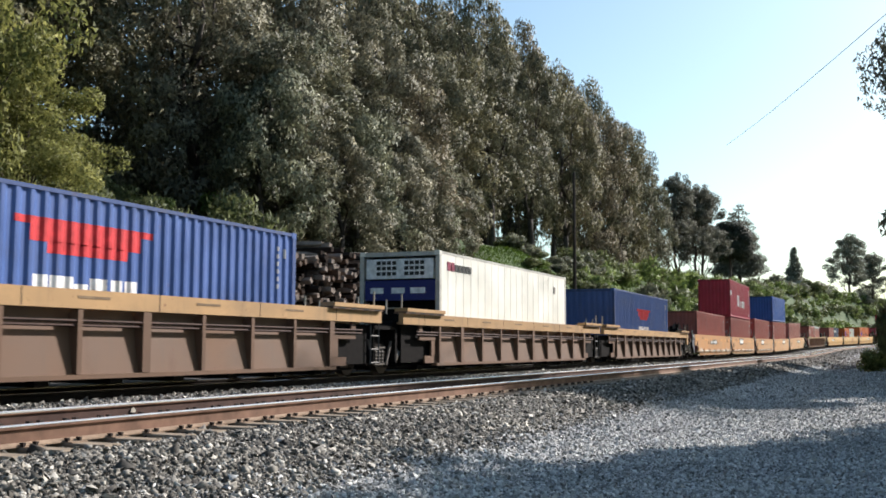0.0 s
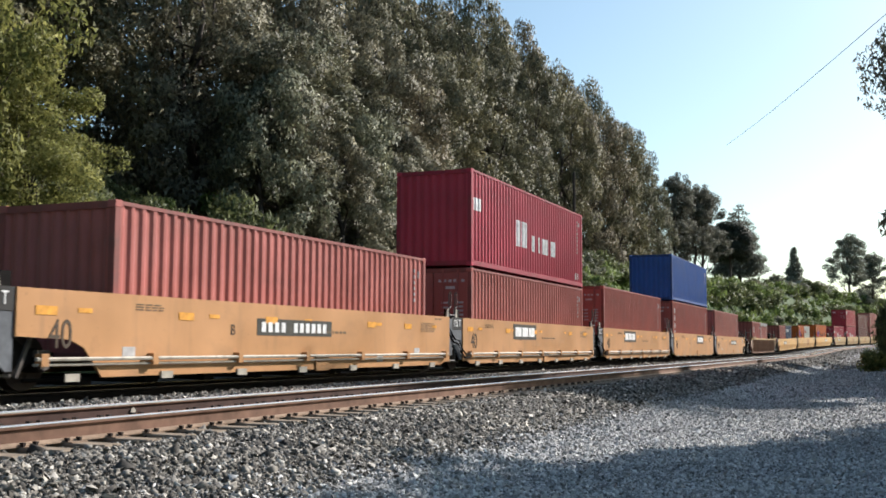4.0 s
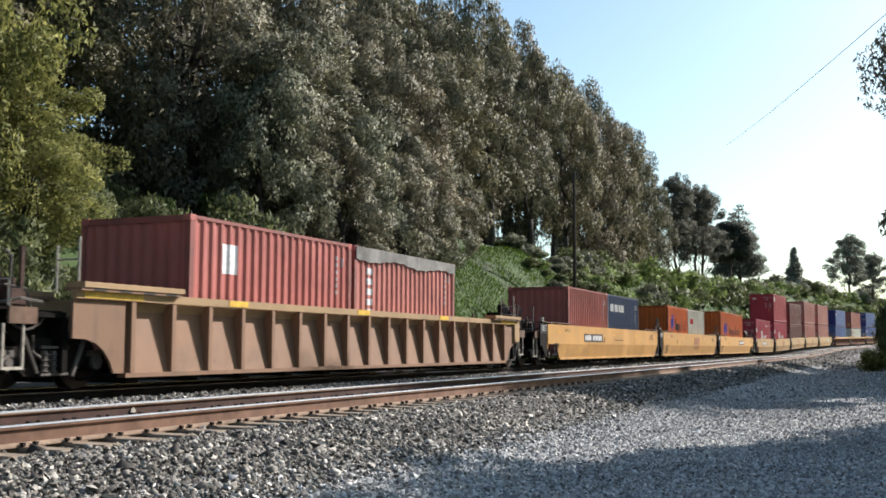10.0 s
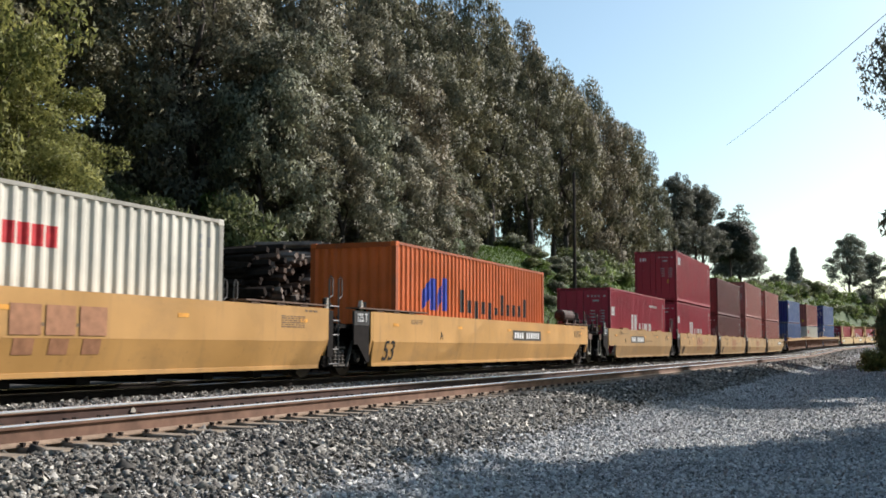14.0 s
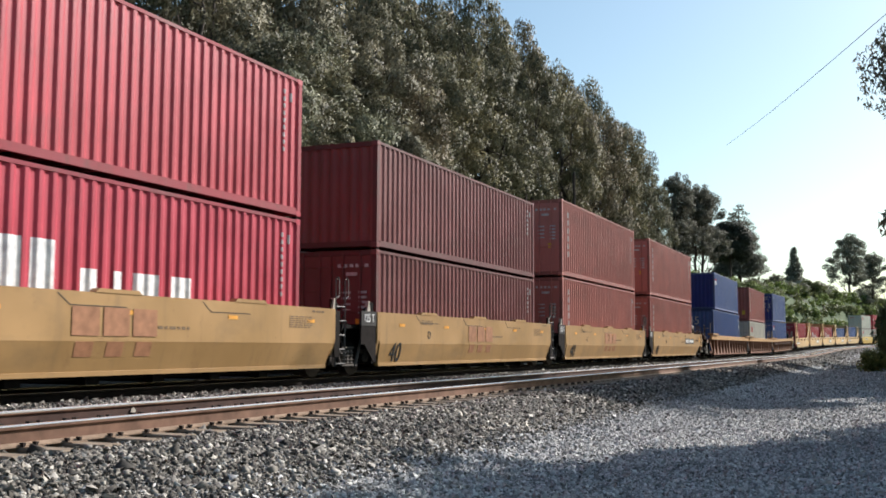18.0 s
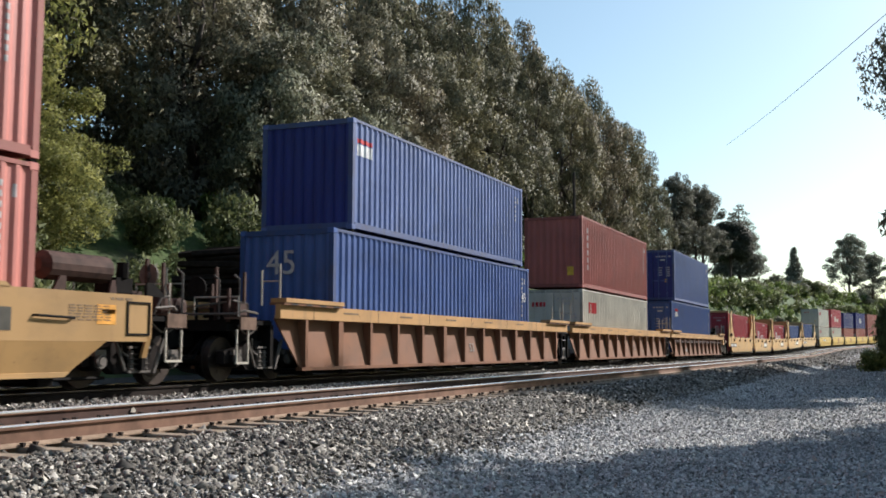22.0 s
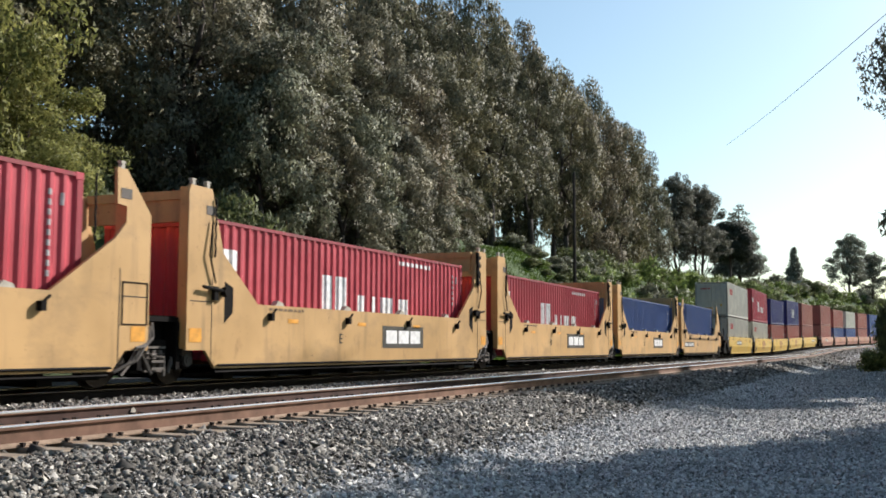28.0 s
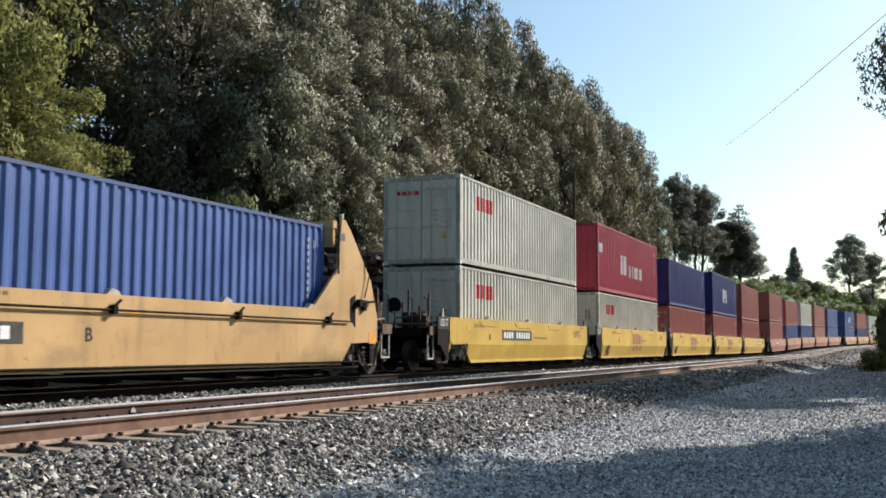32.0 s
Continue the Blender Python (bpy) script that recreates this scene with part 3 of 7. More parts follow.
def end_gear(car, at, k):
    """Brake wheel, stanchions, pipes and step plates on the platform of a coupled end; k points away from the well."""
    tag = "|%d" % k
    m = pose(at, 0, 0)
    if k > 0:
        put("brake_wheel", cached("brake_wheel" + tag, lambda b: (tube(b, [(k * 0.86, -0.62, 1.92), (k * 0.89, -0.62, 1.92)], 0.2, 14), tube(b, [(k * 0.8, -0.62, 1.92), (k * 0.95, -0.62, 1.92)], 0.06, 8))), DULL, car, m, "dusty brake wheel")
    for x, y, z in ((0.62, -1.12, 2.1), (0.95, -1.0, 1.78), (0.82, -0.62, 2.2), (0.5, -0.3, 1.9), (0.98, 0.5, 1.8)):
        put("stanchion", cached("stanchion|%.2f" % z, lambda b: box(b, -0.03, 0.03, -0.025, 0.025, 1.15, z)), RUST, car, pose(at + k * x, y, 0))
    put("step_plate", cached("step_plate" + tag, lambda b: (box(b, min(k * 0.5, k * 1.02), max(k * 0.5, k * 1.02), -1.33, -1.29, 1.0, 1.2), box(b, min(k * 0.5, k * 1.02), max(k * 0.5, k * 1.02), -1.33, -0.95, 1.2, 1.235))), EARTH, car, m, "brown step plate")
    put("cross_pipe", cached("cross_pipe" + tag, lambda b: (tube(b, [(k * 0.3, -1.22, 1.32), (k * 0.75, -1.24, 1.36), (k * 0.98, -1.15, 1.3), (k * 1.0, 0.9, 1.3)], 0.026, 5), tube(b, [(k * 0.4, -1.1, 1.2), (k * 0.55, -1.15, 1.5), (k * 0.85, -1.05, 1.55), (k * 0.9, -0.2, 1.45)], 0.022, 5))), DULL, car, m)
    put("valve_box", cached("valve_box" + tag, lambda b: (box(b, min(k * 0.55, k * 0.85), max(k * 0.55, k * 0.85), -1.15, -0.8, 1.24, 1.5), tube(b, [(k * 0.7, -0.95, 1.5), (k * 0.7, -0.95, 1.66)], 0.1, 8), box(b, min(k * 0.35, k * 0.6), max(k * 0.35, k * 0.6), -0.7, -0.35, 1.2, 1.62))), RUST, car, m)
    put("chain", cached("end_chain" + tag, lambda b: [tube(b, [(k * (0.25 + 0.07 * i), -1.2, 1.08 - 0.16 * math.sin(math.pi * i / 10)), (k * (0.31 + 0.07 * i), -1.2, 1.08 - 0.16 * math.sin(math.pi * (i + 1) / 10))], 0.02, 4) for i in range(10)]), DULL, car, m)


def rib_wagon(label, u, L, first, last, gap, rib_step, wide_every, pipes, mat_top=TAN, mat_side=OXIDE, notch=False, stub=False, post_top=2.32):
    """A deep well with outside ribs under a top chord."""
    car = tagged(new("well_wagon"), label, "railway wagon", "well wagons of the train")
    cut = 1.15 if notch else 0.9
    chord_low = 1.39 if notch else 1.24

    def top(b):
        box(b, 0.0, L, -0.06, 0.06, chord_low, 1.52)
        box(b, 0.2, L - 0.2, 0.165, 0.205, 1.243, chord_low + 0.06)

    def plate(b):
        if notch:
            prism(b, [(0.20, 1.24), (0.17, 1.24), (0.02, 0.26), (0.05, 0.26)], cut, L - cut, "x")
            return
        if stub:
            prism(b, [(0.20, 1.24), (0.17, 1.24), (0.02, 0.26), (0.05, 0.26)], 2.2, L - 2.2, "x")
            return
        # the ends slope back over the trucks
        prof = [(0.20, 1.24), (0.17, 1.24), (0.02, 0.26), (0.05, 0.26)]
        near = [b.verts.new((0.15 if z > 1 else 0.9, y, z)) for y, z in prof]
        far = [b.verts.new((L - (0.3 if z > 1 else 1.2), y, z)) for y, z in prof]
        b.faces.new(near[::-1])
        b.faces.new(far)
        for q in range(4):
            w = (q + 1) % 4
            b.faces.new((near[q], near[w], far[w], far[q]))

    def low(b):
        box(b, 2.15 if stub else cut, L - (2.15 if stub else cut + (0.0 if notch else 0.3)), -0.04, 0.12, 0.20, 0.27)

    def bracket(b):
        """Open bracket of plates that carries the chord past the last rib."""
        box(b, 1.15, 2.2, 0.02, 0.06, 0.86, 1.04)
        box(b, 1.55, 2.2, 0.04, 0.09, 0.27, 0.46)
        box(b, 1.95, 2.2, 0.03, 0.08, 0.46, 0.86)
        box(b, 1.15, 1.35, 0.02, 0.07, 1.04, 1.235)

    def rib(b, wide):
        w = wide / 2
        prism(b, [(-0.05, chord_low - 0.005), (0.05, chord_low - 0.005), (0.185, 1.13), (0.035, 0.275), (-0.05, 0.275)], -w, w, "x")
    for y, turn in ((-1.43, False), (1.43, True)):
        m = pose(0, y, 0) if not turn else pose(L, y, 0, 0, 0, 180)
        put("top_chord", cached("top_chord|%.1f%s" % (L, notch), top), mat_top, car, m, "worn tan top chord")
        put("side_plate", cached("side_plate|%.1f%.1f%s" % (L, cut, stub), plate), mat_side, car, m)
        put("bottom_chord", cached("bottom_chord|%.1f%.1f%s" % (L, cut, stub), low), mat_side, car, m)
        span = L - 4.7 if stub else L - 2 * cut - (0.3 if notch else 0.6)
        if stub:
            for x0 in (0.35, L - 2.25):
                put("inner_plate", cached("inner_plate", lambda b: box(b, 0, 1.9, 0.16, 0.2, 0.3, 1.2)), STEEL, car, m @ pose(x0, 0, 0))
            put("end_bracket", cached("end_bracket", bracket), mat_side, car, m)
            put("end_bracket", cached("end_bracket|far", lambda b: (bracket(b), bmesh.ops.scale(b, vec=(-1, 1, 1), verts=b.verts[:]))), mat_side, car, m @ pose(L, 0, 0))
        n = max(1, round(span / rib_step))
        for i in range(n + 1):
            x = (2.35 if stub else cut + 0.15) + span * i / n
            wide = wide_every and i % wide_every == 1
            put("rib", cached("rib|%s%s" % (wide, notch), lambda b: rib(b, 0.20 if wide else 0.10)), mat_side, car, m @ pose(x, 0, 0))
        for i in range(0 if notch else int(L / 3.0)):
            put("seam", cached("seam|chord", lambda b: box(b, -0.006, 0.006, -0.064, -0.058, 1.245, 1.515)), MARK_DARK, car, m @ pose(1.3 + 3.0 * i, 0, 0))
        if pipes:
            bm = bmesh.new()
            for z, yy in ((1.06, -0.02), (0.99, 0.0)):
                tube(bm, [(0.9, yy, z), (L - 0.9, yy, z)], 0.022, 5)
            put("air_pipe", to_mesh("air_pipe", bm), RUST, car, m)
        # raised walkway treads over both ends
        for x0, x1 in ((0.05, 2.45), (L - 2.45, L - 0.05)):
            put("walkway_tread", cached("walkway_tread", lambda b: box(b, 0, 2.4, -0.16, 0.2, 1.555, 1.64)), mat_top, car, m @ pose(x0, 0, 0))
            put("tread_lip", cached("tread_lip", lambda b: box(b, -0.04, 2.36, -0.14, 0.2, 1.505, 1.552)), mat_side, car, m @ pose(x0, 0, 0))
        for x in (0.16, L - 0.16):
            put("handrail", cached("handrail|end%.2f" % post_top, lambda b: (tube(b, [(0, 0.0, 1.62), (0, 0.0, post_top)], 0.022, 6), tube(b, [(0, 0.42, 1.5), (0, 0.42, post_top - 0.12)], 0.022, 6), tube(b, [(0, 0.0, post_top - 0.34), (0, 0.42, post_top - 0.34)], 0.016, 5))), PALE, car, m @ pose(x, 0.06, 0))
        if notch:
            put("wheel_arch", cached("wheel_arch", lambda b: [prism(b, [(0.0, 1.385), (0.0, 0.80), (0.28, 0.79), (0.5, 0.73), (0.68, 0.62), (0.82, 0.46), (0.92, 0.27), (1.15, 0.27), (1.15, 1.385)], 0.0, 0.05)]), mat_side, car, m)
            put("wheel_arch", cached("wheel_arch", None), mat_side, car, m @ pose(L, 0.05, 0, 0, 0, 180))
    # plates of the treads, and dark slots under them
    for x0 in (0.1, L - 2.4):
        for k in range(4):
            put("tread_slot", cached("tread_slot", lambda b: box(b, 0, 0.26, -0.006, 0, -0.018, 0.018)), MARK_DARK, car, pose(x0 + 0.18 + 0.57 * k, -1.57, 1.53))
    if last:
        put("end_drop_plate", cached("end_drop_plate", lambda b: box(b, -0.42, 0.02, -1.502, -1.40, 0.86, 1.50)), mat_top, car, pose(L, 0, 0))
    fittings(car, L, u, first, last, gap, ladder_top=1.22, tank=False)
    if not notch:
        bars_right(car, [(2.6 + 2.9 * i, 3.3 + 2.9 * i, 1.39, 1.43) for i in range(int(L / 2.9) - 1)], MARK_FAINT, -1.49, "print_line")
    return car


def smooth_wagon(label, u, L, mat, first, last, gap, crease, tabs=True, handrail=False):
    """A well with smooth plate sides, upright or folded in under a crease."""
    car = tagged(new("well_wagon"), label, "railway wagon", "well wagons of the train")

    def skin(b):
        z1 = 1.50
        if crease:
            prism(b, [(0.0, z1), (0.0, crease), (0.04, crease), (0.04, z1 - 0.06), (0.16, z1 - 0.06), (0.16, z1)], 0.12, L - 0.12, "x")
            return
        lo = [(0.0, 0.82), (1.05, 0.78), (1.35, 0.66), (1.75, 0.22)] if first else [(0.0, 0.30), (0.32, 0.30), (0.62, 0.22)]
        hi = [(L - 1.75, 0.22), (L - 1.35, 0.66), (L - 1.05, 0.78), (L, 0.82)] if last else [(L - 0.62, 0.22), (L - 0.32, 0.30), (L, 0.30)]
        prism(b, [(0.0, z1)] + lo + hi + [(L, z1)], 0.0, 0.035)

    def skirt(b, mirrored):
        """The plate folded in under the crease, cut back over an end truck."""
        a, c = (last, first) if mirrored else (first, last)
        x0, x1 = 0.13, L - 0.13
        cut0, cut1 = (1.7 if a else 0.12), (1.7 if c else 0.12)
        prof = [(0.002, crease), (0.112, 0.31), (0.102, 0.305), (0.102, 0.235), (0.2, 0.235), (0.2, 0.30), (0.15, 0.31), (0.04, crease)]
        k = [(crease - z) / (crease - 0.235) for y, z in prof]
        near = [b.verts.new((x0 + (0.55 * cut0 if cut0 > 1 else 0) + cut0 * (0.45 if cut0 > 1 else 1) * f, y, z)) for (y, z), f in zip(prof, k)]
        far = [b.verts.new((x1 - (0.55 * cut1 if cut1 > 1 else 0) - cut1 * (0.45 if cut1 > 1 else 1) * f, y, z)) for (y, z), f in zip(prof, k)]
        b.faces.new(near[::-1])
        b.faces.new(far)
        for q in range(len(prof)):
            w = (q + 1) % len(prof)
            b.faces.new((near[q], near[w], far[w], far[q]))

    def skin_back(b):
        skin(b)
        if not crease and first != last:
            bmesh.ops.transform(b, matrix=Matrix.Translation((L, 0.035, 0)) @ Matrix.Rotation(math.pi, 4, "Z"), verts=b.verts[:])

    def cap(b):
        z1 = 1.50
        prism(b, [(0.002, z1 - 0.003), (0.002, 0.84), (0.09, 0.5), (0.15, 0.5), (0.04, 0.84), (0.04, z1 - 0.003)], 0.0, 0.117, "x")
    for y, turn in ((-1.44, False), (1.44, True)):
        m = pose(0, y, 0) if not turn else pose(L, y, 0, 0, 0, 180)
        put("side_sill", cached("side_sill|%.2f|%s%s%s%s" % (L, crease, first, last, turn), skin if not turn else skin_back), mat, car, m)
        if crease:
            put("lower_skirt", cached("lower_skirt|%.2f%s%s%s" % (L, first, last, turn), lambda b: skirt(b, turn)), mat, car, m)
            put("end_cap", cached("end_cap", cap), mat, car, m)
            put("end_cap", cached("end_cap", cap), mat, car, m @ pose(L - 0.118, 0, 0))
        else:
            put("top_flange", cached("top_flange|%.2f" % L, lambda b: box(b, 0.02, L - 0.02, 0.038, 0.16, 1.44, 1.498)), mat, car, m)
        if tabs:
            for k in range(3):
                x = L * (0.22 + 0.27 * k)
                if tabs == "long":
                    put("container_guide", cached("long_guide", lambda b: prism(b, [(-0.55, 1.50), (-0.46, 1.565), (0.46, 1.565), (0.55, 1.50)], -0.012, 0.13)), mat, car, m @ pose(x, 0, 0))
                    continue
                put("container_guide", cached("container_guide", lambda b: prism(b, [(-0.16, 1.50), (-0.05, 1.60), (0.12, 1.56), (0.16, 1.50)], 0.01, 0.13)), PALE, car, m @ pose(x, 0, 0))
        if handrail:
            bm = bmesh.new()
            tube(bm, [(0.3, -0.09, 0.5), (L - 0.3, -0.09, 0.5)], 0.03, 6)
            tube(bm, [(0.3, -0.05, 0.42), (L - 0.3, -0.05, 0.42)], 0.022, 6)
            put("handrail", to_mesh("handrail", bm), PALE, car, m)
            for k in range(7):
                x = 0.45 + (L - 0.9) * k / 6
                put("rail_bracket", cached("rail_bracket", lambda b: box(b, -0.07, 0.07, -0.12, 0.0, 0.40, 0.58)), mat, car, m @ pose(x, 0, 0))
    if not last:
        put("end_panel", cached("end_panel|far", lambda b: box(b, 0.006, 0.24, -1.42, -1.37, 0.46, 1.46)), END_GREY if not crease else GRIME, car, pose(L, 0, 0), "grimy end plate")
        hose = cached("brake_hose|bent", lambda b: tube(b, [(0.0, -1.3, 1.36), (0.05, -1.35, 1.24), (0.0, -1.36, 1.05), (0.02, -1.33, 0.85), (0.12, -1.28, 0.66)], 0.022, 5))
        for dx in (0.3, 0.42, 0.6):
            put("brake_hose", hose, STEEL, car, pose(L + dx, 0, 0))
        put("guide_cone", cached("guide_cone", lambda b: prism(b, [(-0.09, 1.5), (-0.02, 1.74), (0.02, 1.74), (0.07, 1.5)], -1.36, -1.28)), PALE, car, pose(L + 0.1, 0, 0))
    put("end_panel", cached("end_panel|near", lambda b: prism(b, [(-0.78, 1.165), (-0.02, 1.165), (-0.02, 0.34), (-0.14, 0.34), (-0.6, 0.74), (-0.78, 0.74)], -1.41, -1.37)), END_GREY if not crease else GRIME, car, None, "grimy end plate")
    put("guide_cone", cached("guide_cone", None), PALE, car, pose(-0.3, 0, 0))
    if handrail and not first:
        pipe = cached("bent_pipe", lambda b: tube(b, [(0.4, -1.53, 0.5), (0.1, -1.5, 0.48), (-0.12, -1.47, 0.62), (-0.3, -1.46, 0.86), (-0.62, -1.45, 0.9), (-0.95, -1.4, 1.2)], 0.026, 6))
        for dz in (0.0, -0.09):
            put("bent_pipe", pipe, STEEL, car, pose(dz * 0.8, 0, dz))
    bm = bmesh.new()
    box(bm, -0.78, -0.02, -1.42, -1.36, 1.17, 1.5)
    b = part("number_board", bm, MARK_DARK, car, "dark board with a white number")
    text_right(b, "125 T", -0.4, 1.335, 0.27, MARK_WHITE, -1.42, 0.82)
    for x, s in ((0.0, -1), (L, 1)):
        put("corner_guide", cached("corner_guide|%d" % s, lambda b: prism(b, [(0, 1.5), (s * 0.5, 1.5), (s * 0.18, 1.72), (0, 1.72)], -1.32, -1.28)), STEEL, car, pose(x, 0, 0))
    fittings(car, L, u, first, last, gap)
    return car


def bulkhead_wagon(label, u, L, mat, first, last, gap):
    """An older well with tall bulkheads at both ends."""
    car = tagged(new("well_wagon"), label, "railway wagon", "well wagons of the train")

    def skin(b, near_end, far_end):
        coupled = [(1.75, 0.30), (1.3, 0.76), (0.0, 0.80), (0.0, 1.35), (0.35, 2.2), (1.35, 3.25), (1.62, 3.47), (1.78, 3.47), (1.9, 2.55), (1.95, 2.35), (3.0, 1.48)]
        jointed = [(0.85, 0.30), (0.55, 0.62), (0.0, 0.62), (0.0, 3.35), (0.05, 3.47), (0.66, 3.47), (0.98, 2.55), (1.05, 2.35), (2.2, 1.48)]
        sloped = [(0.85, 0.30), (0.55, 0.62), (0.0, 0.62), (0.0, 2.8), (0.55, 3.40), (0.62, 3.47), (0.84, 3.47), (0.82, 2.9), (0.6, 2.88), (0.6, 2.62), (0.84, 2.36), (2.2, 1.48)]
        inner = sloped if near_end or far_end else jointed
        lo = coupled if near_end else inner
        hi = coupled if far_end else inner
        prism(b, lo + [(L - x, z) for x, z in hi[::-1]], 0.0, 0.06)

    def post(b):
        if first or last:
            prism(b, [(0.03, 0.65), (0.6, 0.65), (0.6, 3.1), (0.35, 3.1), (0.03, 2.72)], 0.06, 0.22)
        else:
            box(b, 0.03, 0.6, 0.06, 0.22, 0.65, 3.44)

    def head(b):
        box(b, 0.12, 0.2, -1.2, 1.2, 2.9, 3.44)
        box(b, 0.08, 0.24, -1.22, 1.22, 3.3, 3.46)
    for y, turn in ((-1.46, False), (1.46, True)):
        m = pose(0, y, 0) if not turn else pose(L, y, 0, 0, 0, 180)
        a, c = (last, first) if turn else (first, last)
        put("side_sill", cached("bulkhead_side|%.2f%s%s" % (L, a, c), lambda b: skin(b, a, c)), mat, car, m)
        if not a:
            put("corner_post", cached("corner_post|%s" % (first or last), post), mat, car, m)
        if not c:
            put("corner_post", cached("corner_post|far%s" % (first or last), lambda b: (post(b), bmesh.ops.scale(b, vec=(-1, 1, 1), verts=b.verts[:]))), mat, car, m @ pose(L, 0, 0))
    if not last:
        put("bulkhead", cached("bulkhead", head), mat, car, pose(1.5 if first else 0.42, 0, 0))
    if not first:
        put("bulkhead", cached("bulkhead", head), mat, car, pose(L - (1.5 if last else 0.42), 0, 0, 0, 0, 180))
    if not last:
        put("joint_pipe", cached("joint_pipe", lambda b: [tube(b, [(-0.75, -1.42 + 0.03 * i, 0.28), (-0.5 + 0.09 * i, -1.5, 0.42 + 0.02 * i), (-0.34 + 0.1 * i, -1.5, 0.66), (-0.02 + 0.07 * i, -1.46, 0.72 + 0.05 * i), (0.06 + 0.05 * i, -1.4, 0.95 + 0.06 * i)], 0.026, 6) for i in range(3)]), DULL, car, pose(L, 0, 0), "bent grey air pipes")
        put("joint_brace", cached("joint_brace", lambda b: (tube(b, [(-0.45, -1.3, 0.22), (0.0, -1.3, 0.62)], 0.035, 5), tube(b, [(0.0, -1.3, 0.62), (0.3, -1.3, 0.24)], 0.035, 5), tube(b, [(0.28, -1.3, 0.55), (0.62, -1.3, 0.5), (0.62, -1.3, 0.2)], 0.03, 5), box(b, 0.3, 0.6, -1.32, -1.28, 0.3, 0.34), box(b, 0.3, 0.6, -1.32, -1.28, 0.42, 0.46))), DULL, car, pose(L, 0, 0))
    y = -1.46
    for x, s in ((0.75, 1), (L - 0.75, -1)):
        if first and s < 0:
            put("card_frame", cached("card_frame", lambda b: [box(b, x0, x1, -0.012, 0.0, z0, z1) for x0, x1, z0, z1 in ((-0.66, -0.04, 1.02, 1.04), (-0.66, -0.04, 1.68, 1.7), (-0.66, -0.64, 1.04, 1.68), (-0.06, -0.04, 1.04, 1.68))]), GRIME, car, pose(L, y, 0), "dark frame of a route card")
            continue
        bm = bmesh.new()
        box(bm, x - 0.06, x + 0.06, y - 0.08, y, 1.5, 1.74)
        tube(bm, [(x - 0.4 * s, y - 0.08, 1.72), (x + 0.3 * s, y - 0.08, 1.66)], 0.03, 6)
        tube(bm, [(x + 0.28 * s, y - 0.12, 1.66), (x + 0.28 * s, y - 0.02, 1.66)], 0.09, 8)
        tube(bm, [(x, y - 0.05, 1.8), (x - 0.2 * s, y - 0.06, 2.3), (x - 0.1 * s, y - 0.04, 2.9)], 0.018, 5)
        part("clamp_lever", bm, STEEL, car)
        # flat black patch painted for the shadow of a recess that isn't cut
        bm = bmesh.new()
        prism(bm, [(x + 0.35 * s, 1.1), (x + 0.62 * s, 1.3), (x + 0.62 * s, 1.75), (x + 0.35 * s, 1.85)], y - 0.004, y + 0.002)
        part("slot", bm, STEEL, car)
    bars_right(car, [(x, x + 0.35, 0.76, 1.0) for x in (0.08, L - 0.43)], MARK_ORANGE, y, "reflector_strip")
    for x in (1.62 if first else 0.5, L - (1.9 if last else 0.75)):
        put("marking", cached("bulkhead_marking", lambda b: box(b, 0, 0.26, -0.006, 0, 3.0, 3.16)), DULL, car, pose(x, y, 0))
    bm = bmesh.new()
    tube(bm, [(0.9, y - 0.03, 0.36), (L - 0.9, y - 0.03, 0.36)], 0.022, 5)
    tube(bm, [(0.9, y + 0.05, 0.24), (L - 0.9, y + 0.05, 0.24)], 0.03, 5)
    part("brake_pipe", bm, STEEL, car)
    if last:
        bm = bmesh.new()
        tube(bm, [(2.3, y - 0.06, 1.24), (L - 1.4, y - 0.06, 1.24)], 0.02, 5)
        part("clamp_rod", bm, STEEL, car)
    # seams of the end plates, guide posts on their tops, a dark recess and a framed card
    for at, s, coupled in ((0.0, 1, first), (L, -1, last)):
        k = 1.75 if coupled else 0.12
        if not coupled:
            put("seam", cached("seam|v", lambda b: box(b, -0.008, 0.008, -0.005, 0.0, 0.45, 1.9)), MARK_DARK, car, pose(at + s * 0.72, y, 0))
            put("seam", cached("seam|h", lambda b: box(b, -0.3, 0.3, -0.005, 0.0, 1.46, 1.475)), MARK_DARK, car, pose(at + s * 0.38, y, 0))
        for dx in (0.0, 0.42):
            if coupled and dx:
                continue
            if (first or last) and not coupled:
                if dx:
                    continue
                k = 0.72
            put("guide_post", cached("guide_post", lambda b: (box(b, -0.04, 0.04, 0.0, 0.07, 3.46, 3.56), box(b, -0.055, 0.055, -0.005, 0.075, 3.55, 3.585))), PALE, car, pose(at + s * (k + dx), y, 0))
        put("chain", cached("chain|%d" % s, lambda b: [tube(b, [(0.02 * s * (i % 2), -0.03, 3.3 - 0.13 * i), (0.02 * s * ((i + 1) % 2), -0.03, 3.17 - 0.13 * i)], 0.018, 4, False) for i in range(8)]), STEEL, car, pose(at + s * (k + 0.62 if not coupled else 1.95), y, 0))
    if not first and not last:
        put("locking_column", cached("locking_column", lambda b: (box(b, -0.8, -0.68, -0.05, 0.02, 2.45, 3.42), [box(b, -0.84, -0.64, -0.085, -0.05, 2.5 + 0.24 * i, 2.6 + 0.24 * i) for i in range(4)])), GRIME, car, pose(L, y, 0), "black locking column")
